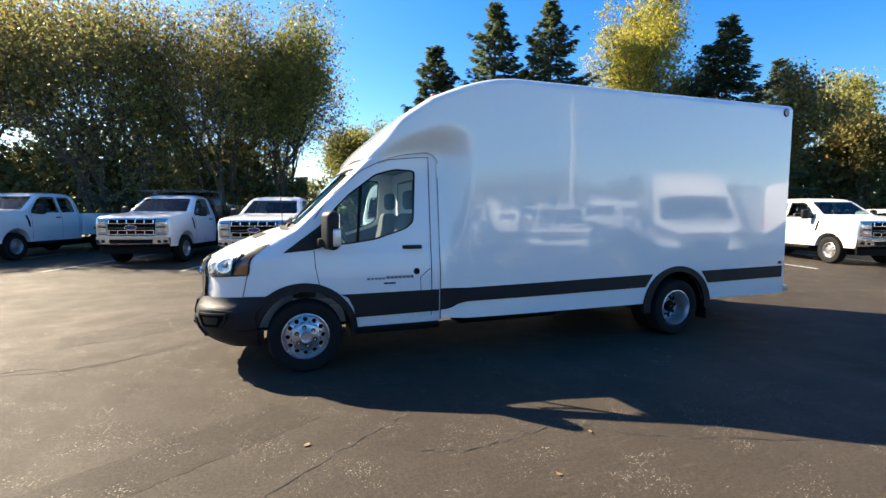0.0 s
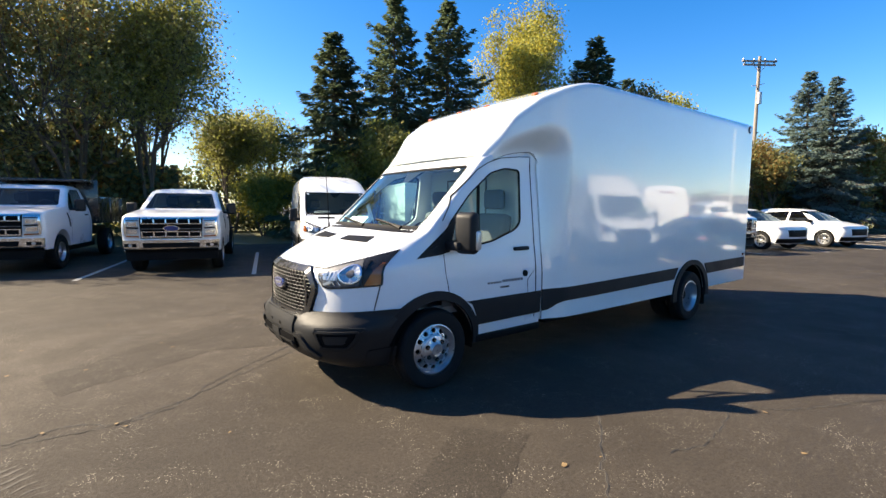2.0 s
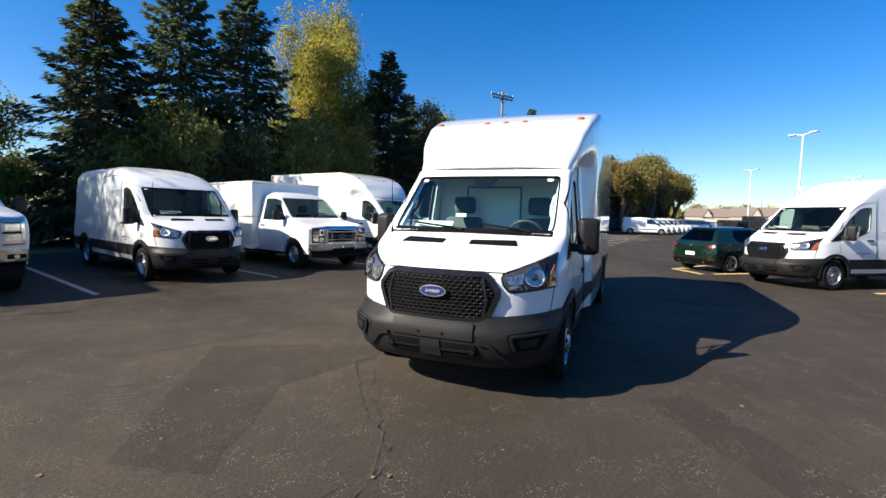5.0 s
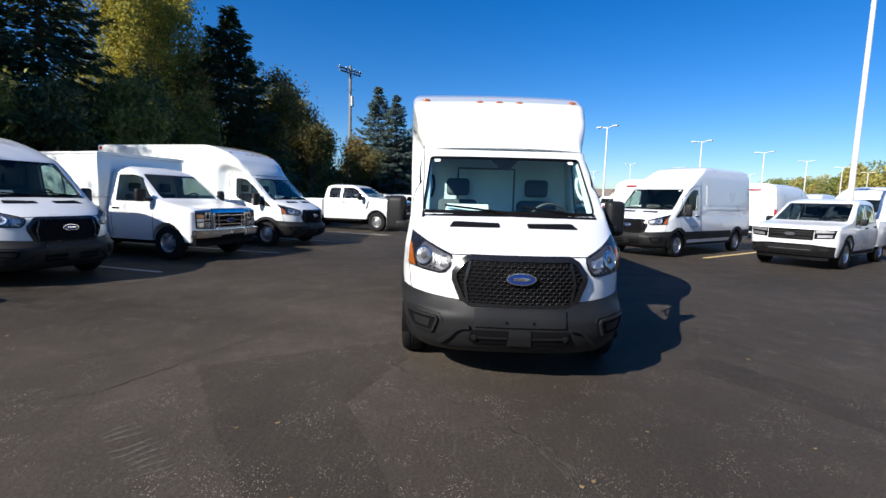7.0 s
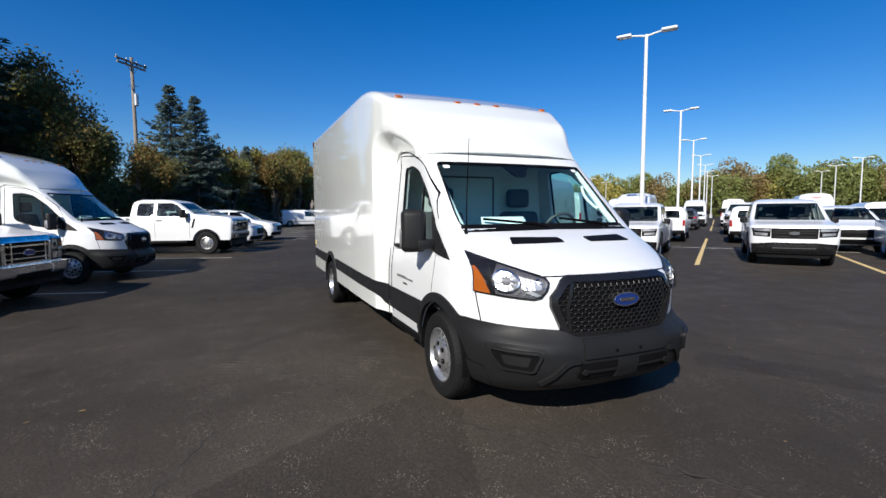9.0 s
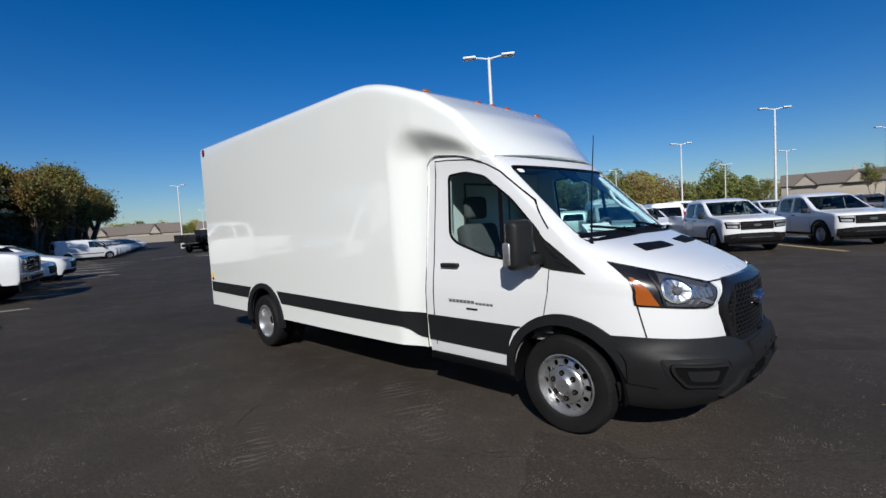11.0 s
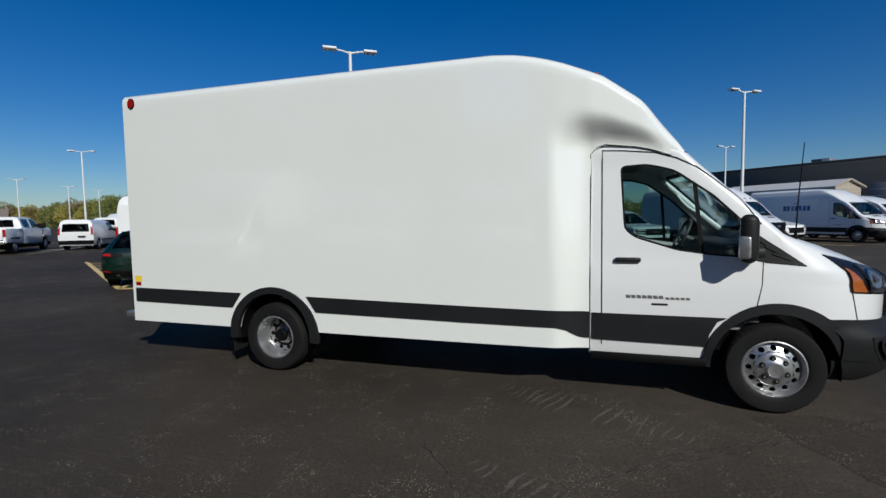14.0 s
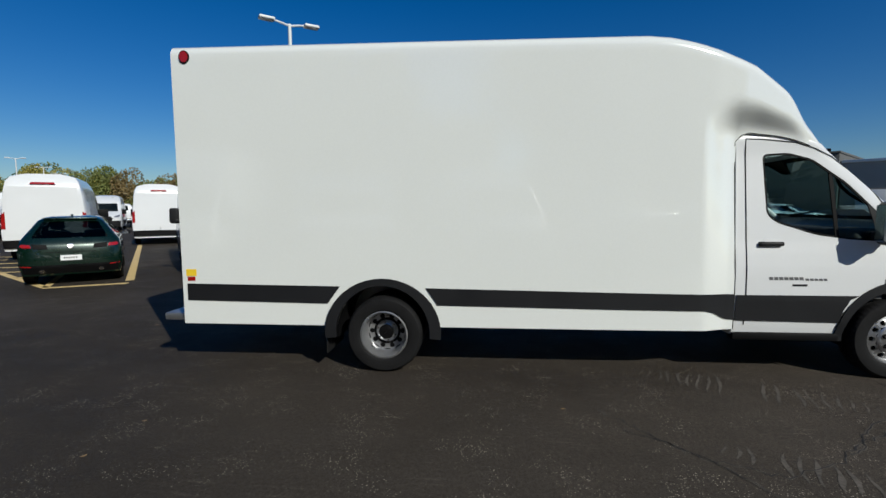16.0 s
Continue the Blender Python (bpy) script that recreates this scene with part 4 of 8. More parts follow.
    for s in (-1, 1):
        wheel(root, 0, s * (.90 if box else .89), st, .35, .217, .20)
        if box:
            wheel(root, -4.43, s * 1.03, "dual_rear", .35, .217, .19)
            wheel(root, -4.43, s * .78, "dual_rear", .35, .217, .19)
        else:
            wheel(root, axle, s * .89, st, .35, .217, .20)
    return root, hull


def box_body(root, rich=True):
    """The moulded cargo box with its swept wind fairing over the cab."""
    top_t = [(-6.34, 2.975), (-4.2, 2.955), (-2.15, 2.935), (-1.95, 2.915), (-1.75, 2.87), (-1.55, 2.805), (-1.25, 2.685), (-.95, 2.482), (-.65, 2.23), (-.55, 2.13), (-.50, 2.06)]
    up_t = [(-6.34, 1.11), (-2.4, 1.11), (-1.85, 1.10), (-1.6, 1.09), (-1.35, 1.062), (-1.1, 1.01), (-.85, .953), (-.6, .893), (-.5, .868)]
    cab_t = [(.3, 1.005), (.70, 1.012), (.95, 1.008), (1.2, .974), (1.36, .957), (1.97, .893), (2.05, .896), (2.14, .894)]
    lip_t = [(-1.7, 2.27), (-1.45, 2.335), (-1.37, 2.335), (-1.2, 2.295), (-1.0, 2.22), (-.86, 2.17), (-.65, 2.11), (-.5, 2.07)]
    start_t = [(-1.7, 2.06), (-1.45, 2.12), (-1.335, 2.125), (-1.23, 2.142), (-1.0, 2.112), (-.8, 2.072), (-.65, 2.036), (-.5, 2.0)]
    bot_t = [(-6.34, .43), (-1.345, .43), (-1.335, 2.06), (-1.29, 2.115), (-1.23, 2.135), (-1.0, 2.105), (-.8, 2.066), (-.65, 2.03), (-.5, 1.995)]

    def smooth(t):
        t = min(1, max(0, t))
        return t * t * (3 - 2 * t)

    def wid(x, z):
        up, hi = lerp_table(up_t, x), lerp_table(lip_t, x)
        cab = min(lerp_table(cab_t, min(2.14, max(.3, z))), up - .012 if x > -.7 else 2)
        k = smooth((x + 1.72) / .38)
        lo = 1.11 - min(1, .25 * smooth((x + 1.95) / .4)) * .02 * (1 - k) + (cab + .003 - 1.11) * k
        lo = min(lo, up)
        z0 = lerp_table(start_t, x)
        return lo + (up - lo) * smooth((z - z0) / (hi + .07 - z0))
    xs = arange(-6.34, -2.3, .4) + arange(-2.15, -1.70, .09) + arange(-1.66, -1.345, .045) + [-1.334] + arange(-1.30, -.52, .05) + [-.52, -.508, -.50]
    bm, rings = bmesh.new(), []
    for x in xs:
        zt, zb = lerp_table(top_t, x), lerp_table(bot_t, x)
        rd = min(.09, (zt - zb) * .45)
        n = 22
        # the same number of points on each ring
        zs0 = zb + .006 if x > -1.3449 else 2.066
        zl = [zb + (zs0 - zb) * k / 7 for k in range(8)] + [zs0 + (zt - rd - zs0) * (k + 1) / (n - 8) for k in range(n - 8)]
        half = [(wid(x, z), z) for z in zl]
        wt = wid(x, zt - rd)
        for k in range(1, 7):
            a = math.pi / 2 * k / 6
            half.append((wt - rd + rd * math.cos(a), zt - rd + rd * math.sin(a)))
        for k in range(1, 5):
            f = k / 4
            half.append(((wt - rd) * (1 - f), zt + .018 * (1 - (1 - f) ** 2)))
        bow = lambda y: x - .13 * (abs(y) / .87) ** 2.5 * smooth((x + 1.0) / .5)
        ring = [bm.verts.new((bow(y), y, z)) for y, z in half] + [bm.verts.new((bow(y), -y, z)) for y, z in half[-2::-1]]
        rings.append(ring)
    m = len(rings[0])
    for a, b in zip(rings, rings[1:]):
        for k in range(m):
            bm.faces.new((a[k], a[(k + 1) % m], b[(k + 1) % m], b[k]))
    bm.faces.new(rings[0][::-1])
    bm.faces.new(rings[-1])
    bmesh.ops.recalc_face_normals(bm, faces=bm.faces)
    tools = []
    for s in (-1, 1):
        c = bmesh.new()
        lathe_y([(.001, .5), (.44, .5), (.44, 1.4), (.001, 1.4)], 40, s, c, (-4.44, 0, .37))
        bmesh.ops.recalc_face_normals(c, faces=c.faces)
        tools.append(c)
    part("cargo_box", cut(bm, tools), BOXW, root, "glossy white moulded cargo box with wind fairing", smooth=38)
    side = lambda s: (lambda x, z, lift: Vector((x - .13 * smooth((x + 1.0) / .5), s * (wid(x, z) + lift), z)))
    for s in (-1, 1):
        f = side(s)
        part("side_band", patch([(-6.29, .655), (-4.945, .638), (-4.83, .795), (-6.29, .81)], lifted(f, .009), .014), STRIPE, root, "black band along the box skirt")
        part("side_band", patch([(-3.935, .632), (-1.62, .605), (-1.53, .58), (-1.47, .545), (-1.42, .525), (-1.345, .52), (-1.345, .742), (-1.6, .748), (-4.04, .785)], lifted(f, .009), .014), STRIPE, root)
        ring = [(-4.44 + .535 * math.cos(a), .37 + .50 * math.sin(a)) for a in (radians(-6 + 192 * k / 24) for k in range(25))]
        ring += [(-4.44 + .435 * math.cos(a), .37 + .435 * math.sin(a)) for a in (radians(186 - 192 * k / 24) for k in range(25))]
        part("arch_trim", patch(ring, lifted(f, .022), .04, .05), STRIPE, root, "black rear wheel arch moulding")
        arc = [(-4.44 + .43 * math.cos(q), .37 + .43 * math.sin(q)) for q in (radians(-8 + 196 * k / 20) for k in range(21))]
        bm = bmesh.new()
        rows = [[bm.verts.new((x, s * y, z)) for y in (.55, .80, 1.09)] for x, z in arc]
        for c, d in zip(rows, rows[1:]):
            for k in range(2):
                bm.faces.new((c[k], d[k], d[k + 1], c[k + 1]))
        part("wheel_liner", bm, DARK, root, "black wheel arch liner")
        lp = part("marker_lamp", patch(ellipse(-6.21, 2.865, .04, .048, 18), lifted(f, .014), .014), REDL, root, "round red marker lamp")
        part("lamp_bezel", strip(ellipse(-6.21, 2.865, .043, .051, 18) + [(-6.167, 2.865)], .012, lifted(f, .010), .010), DARK, lp)
        part("reflector_sticker", patch([(-6.29, .835), (-6.215, .835), (-6.215, .875), (-6.29, .875)], lifted(f, .002), .002), REDL, root)
        if s < 0:
            part("warning_sticker", patch([(-6.30, .88), (-6.20, .88), (-6.20, .945), (-6.30, .945)], lifted(f, .002), .002), YELLOW, root)
        flap = boxm(-4.98, -4.965, min(s * .60, s * 1.08), max(s * .60, s * 1.08), .16, .62, 0)
        part("mud_flap", flap, RUBBER, root)
        part("box_seam", strip([(-1.345, .43), (-1.345, 2.06), (-1.295, 2.118), (-1.23, 2.138), (-1.0, 2.108), (-.8, 2.069), (-.65, 2.033), (-.5, 1.998)], .005, lifted(f, .003), .006), DARK, root)
    for y, x in ((-.895, -1.30), (-.24, -1.25), (0, -1.25), (.24, -1.25), (.895, -1.30)):
        bm = bmesh.new()
        zz = lerp_table(top_t, x)
        bmesh.ops.create_uvsphere(bm, u_segments=16, v_segments=8, radius=1, matrix=Matrix.Translation((x, y, zz + .012)) @ Matrix.Rotation(radians(30), 4, 'Y') @ Matrix.Diagonal((.026, .046, .018, 1)))
        part("clearance_lamp", bm, AMBER, root, "small amber clearance lamp")
    part("rear_door", boxm(-6.36, -6.335, -1.0, 1.0, .55, 2.85, .008), BOXW, root)
    part("rear_step", boxm(-6.62, -6.34, -1.0, 1.0, .43, .50, .012), GALV, root, "galvanised rear step bumper")
    for y in (-.35, .35):
        part("chassis_rail", boxm(-6.3, .2, y - .05, y + .05, .42, .56, .01), DARK, root)
    part("rear_axle", tube([(-4.44, -.95, .35), (-4.44, .95, .35)], .06, 10), DARK, root)
    part("differential", lathe_y([(.01, -.14), (.12, -.12), (.16, 0), (.12, .12), (.01, .14)], 14, centre=(-4.44, 0, .35)), DARK, root)
    part("exhaust_pipe", tube([(-3.2, -.55, .42), (-4.9, -.62, .40), (-5.4, -.75, .36)], .035, 8), DARK, root)
    part("fuel_tank", boxm(-2.9, -1.6, .35, .85, .30, .56, .06, 3), DARK, root)


subject, cab_hull = transit("box_truck", pose(0, 0, 0), "white box truck with moulded cargo box standing on asphalt", "box")
box_body(subject)
part("flap_seam", strip([(-1.135, .74), (-1.13, .87), (-1.235, .955)], .006, lifted(cab_hull.on_side(1), .001), .004), DARK, subject)
part("fuel_flap", patch(ellipse(-1.09, .933, .030, .032, 20), lifted(cab_hull.on_side(1), .012), .014), DARK, subject, "round black fuel filler cap")


# ---- the other vehicles, told by a table each and built by one function ----
def vehicle(name, m, label, category, S, paint, lite=False, group=""):
    root = thing(name, m, label, category, group)
    hull = Hull(S["xf"], S["xc"], S["w"], S["xr"], S["xd"], n=S.get("n", 3.0), nr=S.get("nr", 5.0))
    k = 2 if lite else 1
    shell = hull.build(S["zs"][::k] + ([S["zs"][-1]] if (len(S["zs"]) - 1) % k else []), ns=8 if lite else 16, nf=8 if lite else 14, nb=4 if lite else 6)
    x0, x1 = S["cab"]
    inner = hull.build([S["floor"], *[z for z in S["zs"] if S["floor"] < z < S["zs"][-1] - .05][::2], S["zs"][-1] - .05], inset=.045, ns=4, nf=8, nb=4)
    for v in inner.verts:
        v.co.x = min(x1, max(x0, v.co.x))
    tools = [inner]
    for p in S["win"]:
        q = rounded(p, .035, 3)
        tools += [prism(q, 'y', -1.4, -.45), prism(q, 'y', .45, 1.4)]
    tools.append(prism(rounded(S["ws"], .04, 3), 'x', S["wsx"], 2.0))
    if S.get("rw"):
        tools.append(prism(rounded(S["rw"], .04, 3), 'x', -9, S["rwx"]))
    for ax, ar, az in S["arch"]:
        for s in (-1, 1):
            c = bmesh.new()
            lathe_y([(.001, .5), (ar, .5), (ar, 1.5), (.001, 1.5)], 28, s, c, (ax, 0, az))
            bmesh.ops.recalc_face_normals(c, faces=c.faces)
            tools.append(c)
    for t in S.get("cuts", ()):
        tools.append(boxm(*t))
    part("body", cut(shell, tools), paint, root, smooth=35)
    front = lambda y, z, lift: Vector((hull.nose(y, z) + lift, y, z))
    rear = lambda y, z, lift: Vector((hull.tail(y, z) - lift, y, z))
    part("windscreen", patch(rounded(S["ws"], .04, 3), lifted(front, -.012), .005, .2), S.get("glass_front", ROWGLASS), root).visible_shadow = False
    if S.get("rw"):
        part("rear_window", patch(rounded(S["rw"], .04, 3), lifted(rear, -.012), .005, .2), S.get("glass_rear", DGLASS), root).visible_shadow = False
    faces = {"front": front, "rear": rear}
    for s in (-1, 1):
        f = hull.on_side(s)
        for p in S["win"]:
            q = rounded(p, .035, 3)
            part("side_window", patch(q, lifted(f, -.012), .005, .2), S.get("glass_side", GLASS), root).visible_shadow = False
            if not lite:
                part("window_seal", strip(q + [q[0]], .025, lifted(f, -.003), .012), DARK, root)
        for nm, p, mat, lift, th in S.get("side", ()):
            part(nm, patch(p, lifted(f, lift), th, .15), mat, root)
        if not lite:
            for p in S.get("seams", ()):
                part("door_seam", strip(p, .009, lifted(f, .001), .004), DARK, root)
            for x, z in S.get("handles", ()):
                y = hull.side(x, z)
                part("door_handle", boxm(x - .10, x + .10, s * y - .02, s * y + .02, z - .018, z + .018, .008), S.get("handle", DARK), root)
        if S.get("mirror") and not lite:
            x, y, z, w, h = S["mirror"]
            mirror(root, hull, s, x, y, z, w, h, .12, lens=False)
        if S.get("trim_arch") and not lite:
            for ax, ar, az in S["arch"]:
                ring = [(ax + (ar + .06) * math.cos(a), az + (ar + .06) * math.sin(a)) for a in (radians(-5 + 190 * j / 16) for j in range(17))]
                ring += [(ax + (ar - .005) * math.cos(a), az + (ar - .005) * math.sin(a)) for a in (radians(185 - 190 * j / 16) for j in range(17))]
                part("arch_trim", patch(ring, lifted(f, .012), .02, .08), S["trim_arch"], root)
    for nm, where, p, mat, lift, th, both in S["marks"]:
        for s in ((-1, 1) if both else (1,)):
            q = [(s * a, b) for a, b in p]
            part(nm, patch(q, lifted(faces[where], lift), th, .12), mat, root)
    for nm, b, mat in S.get("boxes", ()):
        part(nm, boxm(*b[:6], b[6] if len(b) > 6 else .01), mat, root)
    if not lite:
        for x, y, z in S["seats"]:
            seat(root, x, y, z)
        part("dashboard", boxm(*S["dash"], .05, 2), DASH, root)
        x, y, z = S["dash"][0] - .1, .42, S["dash"][5]
        steering_wheel(root, x, y, z)
    else:
        for s in (-1, 1):
            x, y, z, w_, h_ = S["mirror"]
            part("mirror", boxm(x - .06, x + .06, min(s * .85, s * (y + w_ / 2)), max(s * .85, s * (y + w_ / 2)), z - h_ / 2, z + h_ / 2, .03), DARK, root)
        part("bench_seat", boxm(x0 + .15, x1 - .75, -.6, .6, S["floor"], S["floor"] + .75, .1), CLOTH, root)
    st, r, rr, wd, ty = S["wheel"]
    for ax in S["axles"]:
        for s in (-1, 1):
            if lite:
                me, rm, _, _ = wheel_meshes(st, r, rr, wd, True)
                w_ = new("wheel", rm)
                w_.parent = root
                w_.matrix_basis = pose(ax, s * ty, r, 0, 0, 0 if s > 0 else 180)
                o = new("tyre", me)
                o.parent = w_
            else:
                wheel(root, ax, s * ty, st, r, rr, wd)
    part("underbody", boxm(S["axles"][-1] - .3, .5, -.5, .5, .28, .5, .03), DARK, root)
    return root, hull


def superduty(rear=-2.05, seats2=False):
    """Heavy pickup cab; rear: the cab's back wall."""
    win = [[(-1.22, 1.90), (-1.00, 1.80), (-.62, 1.46), (-.62, 1.40), (-1.72, 1.40), (-1.72, 1.90)]]
    if rear < -2.3:
        win.append([(-1.82, 1.90), (-1.82, 1.40), (rear + .25, 1.42), (rear + .25, 1.80), (rear + .35, 1.90)])
    return dict(
        xf=[(.52, .88), (.60, .97), (1.24, .98), (1.33, .94), (1.38, .78), (1.43, .2), (1.47, -.36), (1.92, -1.02), (1.99, -1.2), (2.03, -1.5)],
        xc=[(.52, .76), (1.24, .82), (1.33, .76), (1.38, .45), (1.43, -.1), (1.47, -.52), (1.92, -1.17), (1.99, -1.4), (2.03, -1.7)],
        w=[(.52, .98), (.9, 1.01), (1.15, 1.01), (1.36, .97), (1.47, .93), (1.92, .78), (1.99, .70), (2.03, .52)],
        xr=[(.52, rear), (1.4, rear), (1.9, rear + .06), (2.03, rear + .3)], xd=[(.52, rear + .06), (1.9, rear + .16), (2.03, rear + .4)],
        zs=[.52, .56, .60, .75, .9, 1.05, 1.2, 1.26, 1.30, 1.34, 1.37, 1.39, 1.41, 1.43, 1.45, 1.47, 1.56, 1.68, 1.8, 1.92, 1.96, 1.99, 2.015, 2.03], n=4.0, nr=8,
        floor=.75, cab=(rear + .05, -.40), ws=[(-.80, 1.50), (.80, 1.50), (.665, 1.90), (-.665, 1.90)], wsx=-1.35, win=win,
        rw=[(-.60, 1.45), (.60, 1.45), (.55, 1.86), (-.55, 1.86)], rwx=rear + .3,
        arch=[(0, .50, .44)], axles=[0], wheel=("steel", .41, .225, .25, .86), mirror=(-.72, 1.15, 1.50, .24, .30),
        seams=[[(-.55, 1.45), (-.58, .60)], [(-1.77, .60), (-1.77, 1.93)], [(rear + .12, .6), (rear + .12, 1.85)]] if rear < -2.3 else [[(-.55, 1.45), (-.58, .60)], [(-1.85, .60), (-1.85, 1.93)]],
        handles=[(-1.62, 1.25)], seats=[(-1.35, -.42, .85), (-1.35, .42, .85)], dash=(-.75, -.42, -.85, .85, 1.15, 1.46), glass_front=ROWGLASS,
        boxes=[("running_board", (rear + .12, -.66, *y, .42, .50, .02), DARK) for y in ((.80, 1.05), (-1.05, -.80))] if rear < -2.3 else [],
        side=[("fender_vent", [(-.42, 1.32), (-.36, 1.32), (-.44, .98), (-.50, .98)], DARK, .008, .01)],
        marks=[("grille", "front", [(-.62, .82), (.62, .82), (.64, 1.30), (-.64, 1.30)], GRILLB, .006, .02, False)]
        + [("grille_bar", "front", [(-.62, z), (.62, z), (.62, z + h), (-.62, z + h)], CHROME, .03, .03, False) for z, h in ((1.268, .028), (1.150, .018), (.965, .018), (.845, .026))]
        + [("grille_post", "front", [(y, z), (y + .03, z), (y + .03, z + .085), (y, z + .085)], CHROME, .024, .02, True) for y in (.10, .34, .575) for z in (.876, 1.172)]
        + [("grille_slot", "front", [(.05, 1.03), (.60, 1.03), (.60, 1.05), (.05, 1.05)], GREYP, .016, .01, True),
           ("emblem", "front", ellipse(0, 1.05, .17, .07, 20), CHROME, .045, .03, False),
           ("emblem_face", "front", ellipse(0, 1.05, .150, .055, 20), BLUEO, .049, .004, False),
           ("headlamp", "front", [(.645, .81), (.93, .83), (.96, 1.0), (.94, 1.31), (.65, 1.31)], REFLECT, .010, .03, True),
           ("lamp_bezel", "front", [(.655, 1.04), (.90, 1.05), (.90, 1.085), (.655, 1.075)], DARK, .016, .01, True), ("lamp_bezel", "front", [(.655, 1.215), (.90, 1.22), (.90, 1.24), (.655, 1.235)], DARK, .016, .01, True),
           ("headlamp_lens", "front", [(.69, .93), (.87, .94), (.88, 1.03), (.69, 1.02)], CHROME, .018, .02, True),
           ("headlamp_lens", "front", [(.90, .86), (.935, .87), (.945, 1.0), (.925, 1.27), (.89, 1.27)], CHROME, .018, .02, True),
           ("headlamp_lens", "front", [(.69, 1.10), (.87, 1.11), (.87, 1.20), (.69, 1.19)], CHROME, .018, .02, True),
           ("lamp_bezel", "front", [(.65, 1.25), (.93, 1.25), (.93, 1.285), (.65, 1.285)], CHROME, .018, .02, True), ("lamp_bezel", "front", [(.65, .85), (.90, .86), (.90, .89), (.65, .88)], AMBER, .018, .02, True),
           ("bumper", "front", [(-.97, .58), (.97, .58), (.98, .79), (-.98, .79)], CHROME, .06, .07, False),
           ("bumper_intake", "front", [(-.56, .615), (.56, .615), (.58, .725), (-.58, .725)], DARK, .067, .01, False),
           ("fog_recess", "front", [(.70, .63), (.94, .64), (.94, .71), (.70, .71)], DARK, .067, .01, True),
           ("fog_lamp", "front", ellipse(.82, .672, .038, .032, 12), REFLECT, .072, .01, True),
           ("valance", "front", [(-.93, .32), (.93, .32), (.95, .575), (-.95, .575)], DARK, .035, .05, False)],
    )


def with_bed(S, front, tail, axle, dual=False, tailgate=True):
    """Adds a pickup bed."""
    S = dict(S)
    S["axles"] = [0, axle]
    m = CUR_PAINT[0]
    S["boxes"] = list(S.get("boxes", ())) + [
        ("bed_side", (tail, front, .86, 1.0, .62, 1.38, .04), m), ("bed_side", (tail, front, -1.0, -.86, .62, 1.38, .04), m),
        ("bed_front", (front - .06, front, -.86, .86, .70, 1.36), m), ("tailgate", (tail - .02, tail + .06, -.86, .86, .78, 1.37, .02), m),
        ("bed_floor", (tail, front, -.86, .86, .66, .74), DARK), ("tail_lamp", (tail - .03, tail + .02, .86, .99, .95, 1.33, .01), REDL), ("tail_lamp", (tail - .03, tail + .02, -.99, -.86, .95, 1.33, .01), REDL),
        ("rear_bumper", (tail - .14, tail - .02, -.95, .95, .55, .72, .02), CHROME),
        ("arch_trim", (axle - .52, axle + .52, .93, 1.015, .80, .90, .03), DARK), ("arch_trim", (axle - .52, axle + .52, -1.015, -.93, .80, .90, .03), DARK)]
    return S


